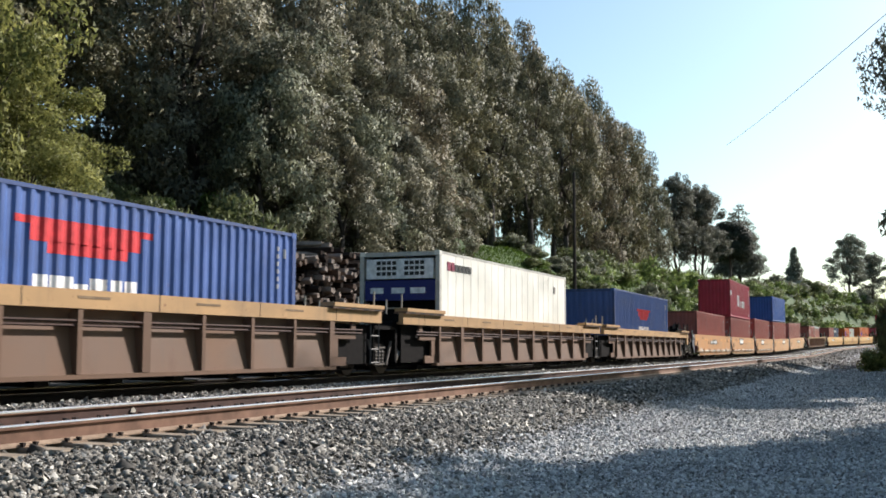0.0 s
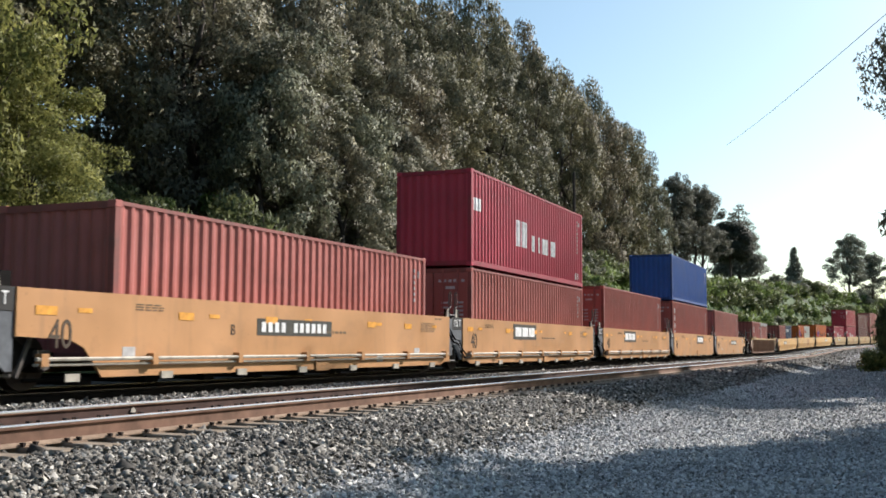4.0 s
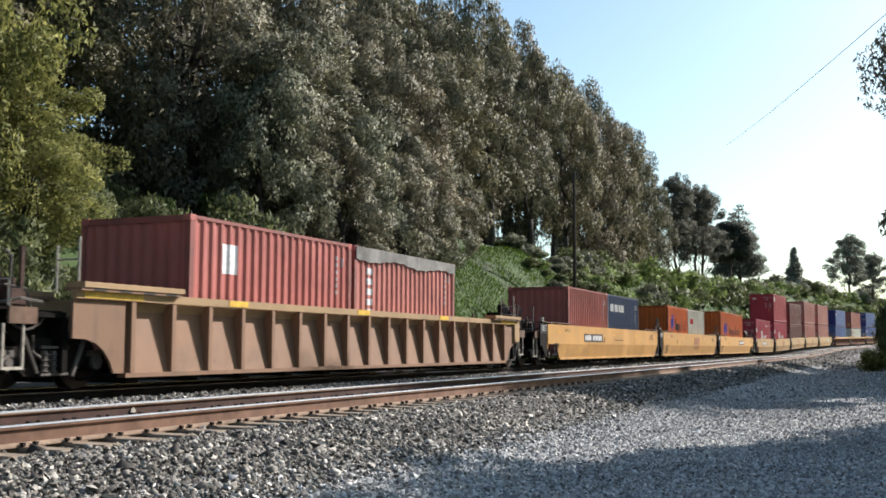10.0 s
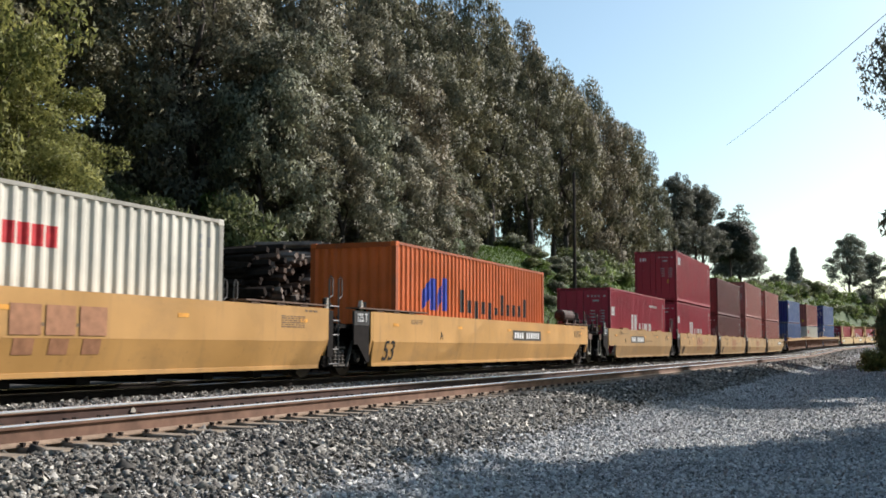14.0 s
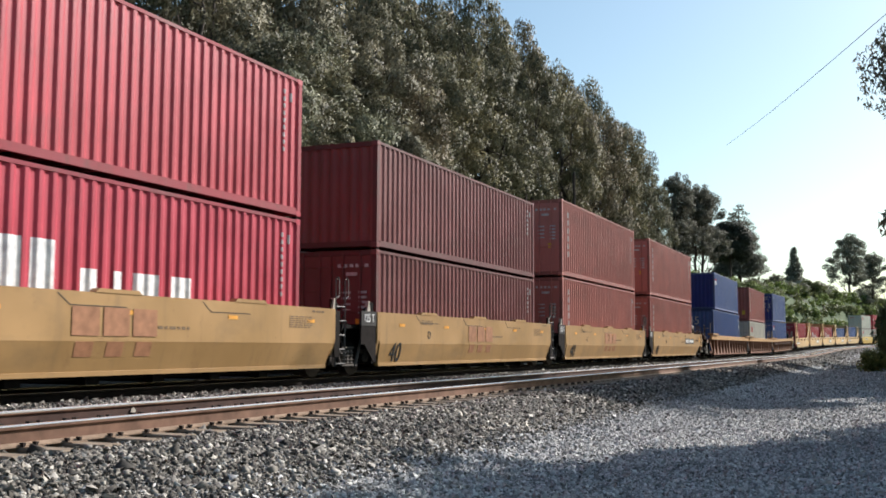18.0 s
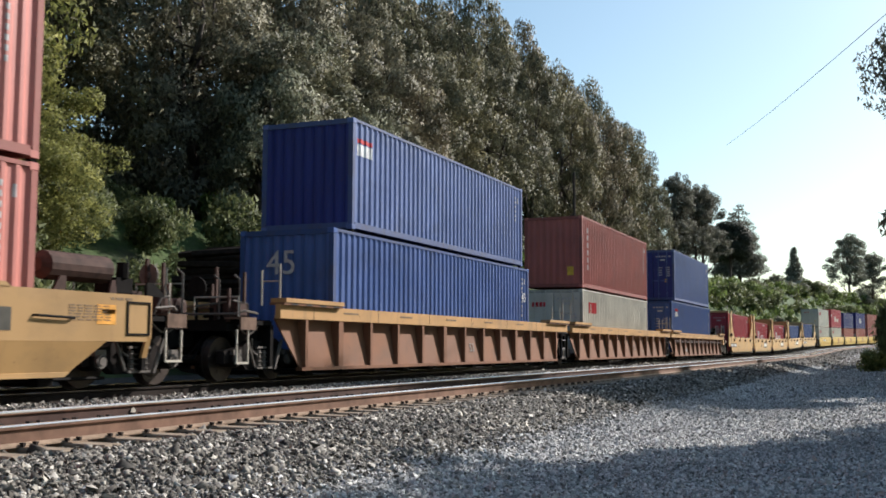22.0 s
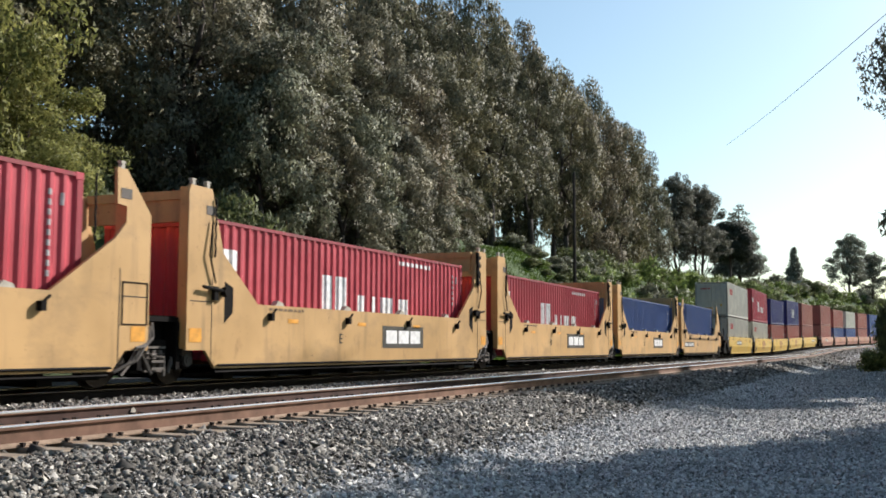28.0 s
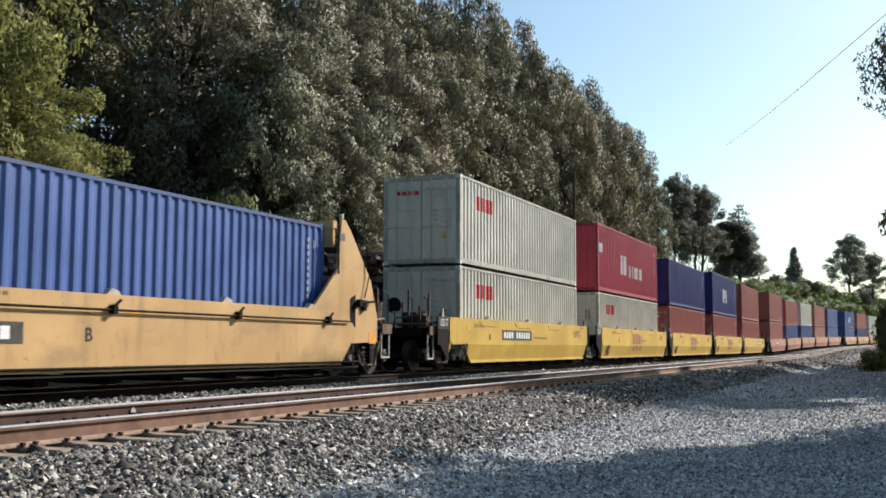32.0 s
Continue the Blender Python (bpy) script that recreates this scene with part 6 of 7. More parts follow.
def limb_path(rng, a, b, wiggle=0.15, n=4):
    a, b = Vector(a), Vector(b)
    L = (b - a).length
    return [a.lerp(b, i / n) + Vector((rng.uniform(-1, 1), rng.uniform(-1, 1), rng.uniform(-0.5, 0.5))) * (wiggle * L * 0.25 if 0 < i < n else 0) for i in range(n + 1)]


BARK = plain("brown peeling bark", (0.07, 0.058, 0.048), 0.9, 0, 0.45, 2.0, 0.6)
BARK_DARK = plain("dark bark", (0.06, 0.048, 0.038), 0.9, 0, 0.35, 3.0, 0.6)
EUCALYPT = foliage("eucalyptus leaves", (0.102, 0.098, 0.070), (0.34, 0.32, 0.228), 0.6, 0.22)
EUCALYPT_PALE = foliage("grey green eucalyptus leaves", (0.10, 0.108, 0.074), (0.345, 0.355, 0.245), 0.6, 0.24)
# darker green copy that carries the wood's shade in its colour
EUCALYPT_SHADED = foliage("shade-dark green eucalyptus leaves", (0.066, 0.067, 0.044), (0.25, 0.242, 0.157), 0.6, 0.22)
EUCALYPT_RUSSET = foliage("brownish eucalyptus leaves", (0.098, 0.086, 0.06), (0.31, 0.27, 0.185), 0.6, 0.22)
EUCALYPT_OLIVE = foliage("olive eucalyptus leaves", (0.078, 0.073, 0.043), (0.275, 0.255, 0.15), 0.6, 0.24)
FEATHERY = foliage("yellow green acacia leaves", (0.105, 0.118, 0.036), (0.38, 0.375, 0.13), 0.6, 0.45)
DENSE = foliage("dense dark leaves", (0.034, 0.038, 0.028), (0.095, 0.10, 0.07), 0.6, 0.15)
CONIFER = foliage("dark conifer needles", (0.085, 0.086, 0.07), (0.215, 0.212, 0.17), 0.6, 0.3)
# paler than the other conifers: distance haze is put into the colour
PINE_HAZY = foliage("haze-paled grey green needles", (0.14, 0.15, 0.12), (0.32, 0.33, 0.27), 0.6, 0.3)
SHRUB = foliage("green shrub leaves", (0.10, 0.145, 0.042), (0.24, 0.31, 0.105), 0.6, 0.4)
SHRUB_DARK = foliage("dark olive shrub leaves", (0.078, 0.094, 0.043), (0.205, 0.232, 0.104), 0.6, 0.35)
SHRUB_GREY = foliage("grey green shrub leaves", (0.09, 0.10, 0.068), (0.30, 0.31, 0.22), 0.6, 0.35)
GRASS = foliage("bright hillside grass", (0.04, 0.08, 0.01), (0.12, 0.19, 0.03), 0.6, 0.35)


def tree_meshes(height, crown_low, spread_r, lobes, n_leaves, leaf, droop, seed, top_heavy=0.55):
    """Trunk with limbs and an uneven crown of leaf clumps; returns two meshes."""
    rng = random.Random(seed)
    bm = bmesh.new()
    lean = Vector((rng.uniform(-0.06, 0.06) * height, rng.uniform(-0.06, 0.06) * height, 0))
    top = Vector((0, 0, height * 0.86)) + lean
    trunk = limb_path(rng, (0, 0, -1.0), top, 0.1, 7)
    r0 = height * 0.018
    tube(bm, trunk, [r0 * (1.25 if i == 0 else 1) * (1 - 0.82 * i / 7) for i in range(8)], 8)
    centres, radii = [], []
    for i in range(lobes):
        f = (i + 0.5) / lobes
        z = crown_low + (height * 0.93 - crown_low) * (f ** 0.85)
        a = i * 2.399 + rng.uniform(-0.5, 0.5)
        prof = math.sin(math.pi * min(1.0, 0.16 + 0.84 * f) ** top_heavy) ** 0.6
        rr = spread_r * prof * rng.uniform(0.35, 1.0)
        c = Vector((math.cos(a) * rr, math.sin(a) * rr, z)) + lean * f
        k = min(6, max(1, int(7 * (z - 1) / (height * 0.9)) - 1))
        tube(bm, limb_path(rng, trunk[k], c, 0.35), [r0 * 0.3 * (1 - 0.2 * j) for j in range(5)], 5, False)
        lobe_r = spread_r * rng.uniform(0.26, 0.46)
        for j in range(rng.randint(6, 9)):
            d = Vector((rng.gauss(0, 1), rng.gauss(0, 1), rng.gauss(0, 0.75)))
            centres.append(c + d.normalized() * lobe_r * rng.uniform(0.2, 1.0))
            radii.append(lobe_r * rng.uniform(0.34, 0.7))
    for c in (trunk[-1],):
        centres.append(c + Vector((0, 0, 0.3)))
        radii.append(spread_r * 0.28)
    return to_mesh("trunk", bm, True), leaves("crown", centres, radii, n_leaves, leaf, leaf * 0.27, droop, seed)


def add_tree(meshes, at, turn, scale, bark, leaf_mat, name, label, group=""):
    t = tagged(new(name), label, "tree", group)
    t.matrix_basis = Matrix.Translation(at) @ Matrix.Rotation(turn, 4, "Z") @ Matrix.Diagonal((scale[0], scale[0], scale[1], 1))
    put("trunk", meshes[0], bark, t)
    put("crown", meshes[1], leaf_mat, t)
    if len(meshes) > 2:
        tagged(put("branchwork", meshes[3], bark, t), kind="stuff")
    return t


def gum_meshes(height, crown_low, spread_r, lobes, n_leaves, leaf, seed):
    """A gum tree: forked leaders, limbs that end in hanging tufts, rounded tufts on top."""
    rng = random.Random(seed)
    bm, boughs = bmesh.new(), bmesh.new()
    r0 = height * 0.016
    fork = height * rng.uniform(0.16, 0.3)
    stem = limb_path(rng, (0, 0, -1.0), (rng.uniform(-0.4, 0.4), rng.uniform(-0.4, 0.4), fork), 0.12, 4)
    tube(bm, stem, [r0 * (1.3 - 0.1 * i) for i in range(5)], 8)
    leaders = []
    for i in range(3):
        a = i * 2.1 + rng.uniform(-0.4, 0.4)
        q = spread_r * rng.uniform(0.15, 0.5)
        end = Vector((math.cos(a) * q, math.sin(a) * q, height * (0.88, 0.78, 0.70)[i]))
        path = limb_path(rng, stem[-1], end, 0.25, 6)
        tube(bm, path, [r0 * (0.8 - 0.11 * k) for k in range(7)], 6)
        leaders.append(path)
    centres, radii, hubs = [], [], []
    for i in range(lobes):
        f = (i + 0.5) / lobes
        z = crown_low + (height * 0.92 - crown_low) * f ** 0.9
        a = i * 2.399 + rng.uniform(-0.6, 0.6)
        prof = 0.62 + 0.38 * math.sin(math.pi * min(1.0, 0.25 + f * 0.6)) if f < 0.6 else 1.0 - 0.6 * ((f - 0.6) / 0.4) ** 2
        rr = spread_r * prof * rng.uniform(0.45, 1.0)
        c = Vector((math.cos(a) * rr, math.sin(a) * rr, z))
        path = leaders[i % 3]
        near = min(path, key=lambda p: abs(p.z - (z - 1.5)))
        tube(boughs, limb_path(rng, near, c, 0.35), [r0 * 0.28 * (1 - 0.2 * j) for j in range(5)], 5, False)
        lobe_r = spread_r * rng.uniform(0.32, 0.56)
        # a rounded head and tufts that hang from it
        for j in range(4):
            d = Vector((rng.gauss(0, 1), rng.gauss(0, 1), rng.gauss(0, 0.7))).normalized()
            centres.append(c + d * lobe_r * rng.uniform(0.2, 0.75))
            radii.append(lobe_r * rng.uniform(0.4, 0.62))
        for j in range(rng.randint(3, 5)):
            g = rng.uniform(0, math.tau)
            q = lobe_r * rng.uniform(0.3, 1.15)
            low = rng.uniform(0.5, 1.5) * lobe_r
            for k in range(2):
                centres.append(c + Vector((math.cos(g) * q, math.sin(g) * q, -low * (0.5 + 0.5 * k))))
                radii.append(lobe_r * rng.uniform(0.22, 0.4) * (1 - 0.3 * k))
        hubs += [c - Vector((0, 0, 0.35 * lobe_r))] * (len(centres) - len(hubs))
    top = sorted(c.z + r for c, r in zip(centres, radii))[-6]
    return to_mesh("trunk", bm, True), leaves("crown", centres, radii, n_leaves, leaf, leaf * 0.24, 1.7, seed, 1.05, hubs), top, to_mesh("branchwork", boughs, True)


GUM = [gum_meshes(20.0, 2.2, 4.2, 23, 16000, 0.32, 10 + i) for i in range(5)]
GUM_HIGH = [gum_meshes(20.0, 4.6, 4.2, 21, 16000, 0.31, 17 + i) for i in range(3)]
GUM_FAR = [gum_meshes(20.0, 1.5, 4.2, 20, 8500, 0.46, 22 + i) for i in range(3)]
GUM_NEAR = [gum_meshes(20.0, 0.8, 4.2, 26, 24000, 0.30, 27 + i) for i in range(4)]
rng = random.Random(42)


def land(s, w):
    p = off_line(s, w, 0)
    p.z = ground_z(s, w)
    return p


# (s, w, height of the top over the road, spread factor): the wood on the hillside
WOOD = [(24, 23, 21, 1.0), (29, 21, 21, 0.95), (37, 24, 23.5, 1.05), (34, 20, 21, 0.9), (46, 24, 26, 1.15), (39, 16, 20.4, 0.9), (51, 22, 26, 1.05), (41, 13.2, 15.5, 0.8), (50, 18, 24, 0.95), (45, 15, 17, 0.8),
        (67, 24, 29.8, 1.0), (62, 19, 26.5, 0.95), (48, 13.8, 17, 0.8), (55, 16, 21, 0.85), (76, 24, 29.0, 0.85), (74, 21, 28.4, 0.8), (58, 14.5, 18, 0.8), (63, 15.5, 20, 0.8), (88, 25, 32.6, 0.8), (84, 20, 32.6, 0.85),
        (68, 16, 22, 0.8), (72, 17.5, 25.5, 0.8), (100, 21.5, 33.6, 0.82), (80, 17, 24.5, 0.8), (109, 20.5, 31.6, 0.8), (92, 17.5, 28, 0.8), (117, 21, 32.6, 0.76), (124, 20.5, 33.2, 0.82), (101, 17, 26.5, 0.8), (131, 18.5, 29.6, 0.76), (113, 17, 27, 0.8),
        (137, 17.5, 26.8, 0.7), (123, 17, 27, 0.8), (148, 18.5, 24.6, 0.62), (136, 26, 33.5, 0.8), (113, 27, 35, 0.9), (148, 25, 30.5, 0.75), (98, 28, 34.5, 0.95), (82, 28, 32, 1.1), (60, 28, 29, 1.2), (40, 28, 26, 1.3), (124, 29, 34.5, 0.9), (142, 20.5, 26.4, 0.66), (104, 24, 33, 1.0), (92, 22, 31, 0.95)]
for i, (s, w, top, k) in enumerate(WOOD):
    at = land(s, w)
    kind = GUM_NEAR if s < 56 and w < 21 else (GUM_FAR if w > 23 or s > 140 else (GUM if s < 70 or s > 110 else GUM_HIGH))
    # past 60 m darker leaf sets put the wood's deep shade into colour
    mat = (EUCALYPT, EUCALYPT_RUSSET, EUCALYPT_SHADED, EUCALYPT, EUCALYPT_PALE)[i % 5] if s < 60 else (EUCALYPT_OLIVE, EUCALYPT_SHADED, EUCALYPT_RUSSET, EUCALYPT_SHADED)[i % 4]
    if s < 38:
        mat = EUCALYPT_OLIVE
    add_tree(kind[i % len(kind)], at, rng.uniform(0, 6.28), (k, (top - at.z) / kind[i % len(kind)][2]), BARK, mat, "eucalyptus_tree", "tall grey green eucalyptus tree on the hillside", "eucalyptus wood")

# young gums along the foot of the slope, leafy to the ground
YOUNG = [gum_meshes(8.0, 0.2, 2.2, 22, 15000, 0.2, 33 + i) for i in range(3)]
for i, (s, w, h, k) in enumerate(((38, 11.8, 0.95, 1.0), (40.5, 12.5, 1.0, 1.1), (43.5, 11.2, 0.8, 0.95), (47, 12.0, 0.95, 1.05), (51, 11.8, 0.85, 1.0), (54.5, 13.0, 1.0, 1.05), (59, 13.2, 0.75, 1.0), (64, 14.0, 0.7, 1.0))):
    add_tree(YOUNG[i % 3], land(s, w), i * 1.9, (k, h), BARK, EUCALYPT_PALE if i % 3 == 0 else EUCALYPT, "eucalyptus_sapling", "young leafy eucalyptus at the foot of the slope", "eucalyptus wood")

# unseen trees past the near end of the view, added to block sky light
for i, (s, w) in enumerate(((8, 18), (-2, 23), (-12, 18), (-24, 22), (-38, 20))):
    add_tree(GUM_FAR[i % 3], land(s, w), i * 1.1, (1.4, 1.0), BARK, EUCALYPT, "eucalyptus_tree", "tall grey green eucalyptus tree on the hillside", "eucalyptus wood")

# open-crowned trees where the wood ends
TALL = [tree_meshes(20.0, 5.5, 4.8, 28, 24000, 0.34, 0.4, 30 + i, 0.7) for i in range(2)]
for s, w, h, k in ((164, 19.5, 0.89, 0.82), (172, 18.5, 0.85, 0.8), (183, 20.5, 0.88, 0.9)):
    add_tree(TALL[int(s) % 2], land(s, w), rng.uniform(0, 6.28), (k, h), BARK_DARK, CONIFER, "pine_tree", "open-crowned dark pine on the hilltop", "hilltop pines")


def conifer_meshes(height, width, n, seed, flat_top=False):
    rng = random.Random(seed)
    bm = bmesh.new()
    tube(bm, [(0, 0, -1), (0.1, 0, height * 0.5), (0, 0, height)], [height * 0.022, height * 0.015, 0.04], 7)
    centres, radii = [], []
    z = height * 0.16
    while z < height * 0.98:
        f = (z / height - 0.16) / 0.84
        r = width / 2 * (1 - f) ** (0.5 if flat_top else 0.85) * rng.uniform(0.75, 1.05) + 0.15
        for k in range(int(8 * (1 - f)) + 5):
            a = rng.uniform(0, math.tau)
            q = r * rng.uniform(0.45, 1.0)
            centres.append((math.cos(a) * q, math.sin(a) * q, z - 0.12 * q))
            radii.append(max(0.5, r * 0.42))
            if rng.random() < 0.5:
                tube(bm, [(0, 0, z), centres[-1]], [0.06, 0.02], 4, False)
        z += height * 0.045
    return to_mesh("trunk", bm, True), leaves("crown", centres, radii, n, 0.4, 0.09, 0.2, seed, 0.45)


def round_meshes(height, width, n, seed):
    rng = random.Random(seed)
    bm = bmesh.new()
    tube(bm, limb_path(rng, (0, 0, -1), (0, 0, height * 0.6), 0.1), [0.35, 0.32, 0.28, 0.24, 0.18], 8)
    centres, radii = [], []
    for i in range(230):
        d = Vector((rng.gauss(0, 1), rng.gauss(0, 1), rng.gauss(0, 1))).normalized()
        if d.z < -0.72:
            continue
        c = Vector((0, 0, height * 0.58)) + Vector((d.x * width * 0.43, d.y * width * 0.43, d.z * height * 0.32)) * rng.uniform(0.8, 1.0)
        centres.append(c)
        radii.append(width * rng.uniform(0.08, 0.125))
        if i % 9 == 0:
            tube(bm, limb_path(rng, (0, 0, height * 0.35), c, 0.2), [0.14, 0.11, 0.09, 0.07, 0.04], 5, False)
    return to_mesh("trunk", bm, True), leaves("crown", centres, radii, n, 0.34, 0.12, 0.1, seed, 0.9, [(0, 0, height * 0.5)] * len(centres))


CAMZ = EYE.z
add_tree(round_meshes(12.6, 9.6, 30000, 50), Vector((205, 27.6, CAMZ + 12.2)), 0.3, (1, 1), BARK_DARK, DENSE, "round_tree", "dark tree with a dense rounded crown")
CON = [conifer_meshes(17.0, 10.0, 26000, 51, True), conifer_meshes(9.5, 4.2, 10000, 52)]
add_tree(CON[0], Vector((226, 28.3, CAMZ + 13.0)), 1.0, (1, 1), BARK_DARK, CONIFER, "conifer_tree", "tall dark conifer on the hilltop")
add_tree(CON[1], Vector((270, 21.0, CAMZ + 15.4)), 2.0, (1, 0.95), BARK_DARK, PINE_HAZY, "conifer_tree", "small pointed conifer beside a house")
add_tree(TALL[0], Vector((300, 9.8, CAMZ + 12.5)), 0.0, (1.05, 0.9), BARK_DARK, PINE_HAZY, "pine_tree", "broad open pine on the far hill")
add_tree(TALL[1], Vector((310, 4.5, CAMZ + 11.0)), 2.0, (1.0, 0.75), BARK_DARK, PINE_HAZY, "pine_tree", "broad open pine on the far hill")

# feathery yellow green trees beyond the near end of the train
FEA = [tree_meshes(11.0, 1.0, 3.4, 26, 34000, 0.16, 0.1, 60 + i) for i in range(2)]
for s, y, z, h, k in ((19.3, 22.5, 1.2, 1.38, 0.92), (23.0, 22.8, 1.4, 0.62, 0.72), (16.8, 25.5, 1.3, 1.25, 1.0)):
    add_tree(FEA[int(s) % 2], Vector((s, y, ground_z(s, y - TY) - 0.1)), s, (k, h), BARK_DARK, FEATHERY, "acacia_tree", "feathery yellow green acacia behind the railway", "acacias")

# trees beside the road whose tips hang into view and whose shade crosses the gravel
ROADSIDE = [tree_meshes(12.0, 2.6, 3.8, 20, 11000, 0.4, 1.0, 70 + i) for i in range(2)]
# the three behind the eye (negative x) are added only to block sky light
for i, (x, y, h, k) in enumerate(((24.2, -5.4, 0.97, 0.95), (58.0, -5.3, 1.3, 1.1), (45.0, -5.5, 1.35, 1.15), (51.0, -6.0, 1.3, 1.0), (29.0, -9.5, 1.2, 1.1), (66.0, -5.5, 1.2, 1.05), (80.0, -5.8, 1.2, 1.05), (61.0, -9.0, 1.2, 1.15), (18.5, -6.6, 0.95, 1.0), (-9.0, -8.0, 1.1, 1.1), (-18.0, -6.0, 1.2, 1.2), (-26.0, -1.0, 1.2, 1.3), (74.0, -6.5, 1.0, 1.1), (90.0, -7.0, 0.95, 1.1), (108.0, -9.0, 0.95, 1.2), (128.0, -11.0, 1.0, 1.2), (100.0, -6.5, 1.0, 1.1), (118.0, -9.0, 1.1, 1.2), (140.0, -12.0, 1.1, 1.2), (152.0, -11.0, 1.0, 1.2), (166.0, -12.0, 1.1, 1.3))):
    add_tree(ROADSIDE[i % 2], Vector((x, y, 0.0)), i * 1.3, (k, h), BARK_DARK, EUCALYPT, "roadside_tree", "roadside tree with drooping dark leaves", "roadside trees")

# the darker needle colour stands in for backlit, shaded leaves
add_tree(tree_meshes(18.0, 9.2, 4.6, 26, 18000, 0.2, 1.2, 77), Vector((40.0, -2.7, 0.0)), 0.6, (0.82, 0.95), BARK_DARK, CONIFER, "roadside_tree", "tall roadside tree with fine drooping leaves", "roadside trees")


def bush_mesh(seed, n, leaf=0.2, flat=0.7):
    rng = random.Random(seed)
    centres, radii = [], []
    for i in range(16):
        a, r = rng.uniform(0, math.tau), rng.uniform(0, 0.85)
        centres.append((math.cos(a) * r, math.sin(a) * r, rng.uniform(0.1, 0.75) * (1 - 0.4 * r)))
        radii.append(rng.uniform(0.22, 0.42))
    return leaves("foliage", centres, radii, n, leaf, leaf * 0.3, -0.4, seed, flat)


BUSH = [bush_mesh(90 + i, 1900, 0.15) for i in range(4)]
FINE = [bush_mesh(101 + i, 3000, 0.10) for i in range(3)]
SMALL = [bush_mesh(95 + i, 500, 0.24) for i in range(3)]


def add_bush(at, r, h, mat, k, mesh=None, label="leafy shrub on the railway bank"):
    b = tagged(new("bush"), label, "bush", "shrubs on the bank")
    b.matrix_basis = Matrix.Translation(at) @ Matrix.Rotation(k * 1.7, 4, "Z") @ Matrix.Diagonal((r, r, h, 1))
    put("foliage", mesh or (FINE[k % 3] if at.x < 36.0 else BUSH[k % 4]), mat, b)


rng = random.Random(7)
k = 0
for s in spread((70, 92, 0.9)):
    r = rng.uniform(0.8, 1.5)
    add_bush(land(s, rng.uniform(5.5, 13.0)), r, r * rng.uniform(0.7, 1.1), (SHRUB_DARK, SHRUB_GREY, SHRUB_DARK, SHRUB)[k % 4], k)
    k += 1
for s in spread((78, 120, 2.3), (120, 190, 4.5)):
    w = rng.uniform(6.5, 11.5)
    r = rng.uniform(1.1, 2.2)
    add_bush(land(s, w), r, r * rng.uniform(0.9, 1.3), (SHRUB, SHRUB_DARK, SHRUB_GREY, SHRUB, SHRUB_DARK)[k * 3 % 5], k)
    k += 1
for s in spread((76, 95, 0.8)):
    r = rng.uniform(0.7, 1.4)
    add_bush(land(s, rng.uniform(10.0, 14.5)), r, r * rng.uniform(0.7, 1.1), (SHRUB_DARK, SHRUB_DARK, SHRUB_GREY)[k % 3], k)
    k += 1
for s in spread((86, 120, 2.6)):
    r = rng.uniform(1.4, 2.6)
    add_bush(land(s, rng.uniform(11.0, 15.0)), r, r * rng.uniform(0.9, 1.3), (SHRUB_DARK, SHRUB, SHRUB_DARK, SHRUB_GREY)[k % 4], k)
    k += 1
for s in spread((13, 34, 1.2)):
    r = rng.uniform(1.2, 2.2)
    add_bush(land(s, rng.uniform(10.0, 17.0)), r, r * rng.uniform(0.9, 1.5), SHRUB_DARK, k)
    k += 1
for s in spread((44, 104, 2.6)):
    r = rng.uniform(2.4, 3.4)
    add_bush(land(s, rng.uniform(24.0, 32.0)), r, r * rng.uniform(1.1, 1.6), SHRUB_DARK, k, SMALL[k % 3], "dark undergrowth among the trees")
    k += 1
for s in spread((12, 34, 0.8)):
    r = rng.uniform(1.0, 1.8)
    add_bush(land(s, rng.uniform(5.5, 10.5)), r, r * rng.uniform(0.9, 1.5), SHRUB_DARK, k)
    k += 1
for s in spread((14, 46, 2.6)):
    r = rng.uniform(1.8, 2.8)
    add_bush(land(s, rng.uniform(17.0, 25.0)), r, r * rng.uniform(1.0, 1.5), SHRUB_DARK, k, None, "dark undergrowth among the trees")
    k += 1
for s in spread((26, 40, 2.2)):
    r = rng.uniform(0.9, 1.7)
    add_bush(land(s, rng.uniform(11.0, 14.0)), r, r * rng.uniform(0.9, 1.4), SHRUB_DARK if rng.random() < 0.8 else SHRUB, k)
    k += 1
centres, radii = [], []
for s in spread((114, 330, 3.0)):
    for w in (6.5, 9.5, 12.5, 15.5, 18.5):
        r = rng.uniform(1.0, 2.6)
        c = land(s + rng.uniform(-2, 2), w + rng.uniform(-2, 2))
        for i in range(5):
            a = rng.uniform(0, math.tau)
            centres.append(c + Vector((math.cos(a) * r * 0.55, math.sin(a) * r * 0.55, r * rng.uniform(0.15, 0.65))))
            radii.append(r * rng.uniform(0.35, 0.55))
for half, mat in ((0, SHRUB), (1, SHRUB_DARK)):
    pick = [i for i in range(len(centres)) if (i // 5) % 2 == half]
    scrub = put("far_scrub", leaves("far_scrub", [centres[i] for i in pick], [radii[i] for i in pick], 38000, 0.6, 0.17, -0.3, 200 + half, 0.8), mat)
    tagged(scrub, "dense low scrub covering the far bank", "scrub", kind="stuff")
for i in range(34):
    s = 215.0 + 3.6 * i + rng.uniform(-1.5, 1.5)
    r = rng.uniform(1.8, 3.6)
    add_bush(land(s, rng.uniform(13.0, 20.0)), r, r * rng.uniform(0.8, 1.3), (SHRUB_GREY, PINE_HAZY, SHRUB_DARK, PINE_HAZY)[i % 4], k, FINE[k % 3] if s > 280 else None, "rounded hedge clump on the far ridge")
    k += 1
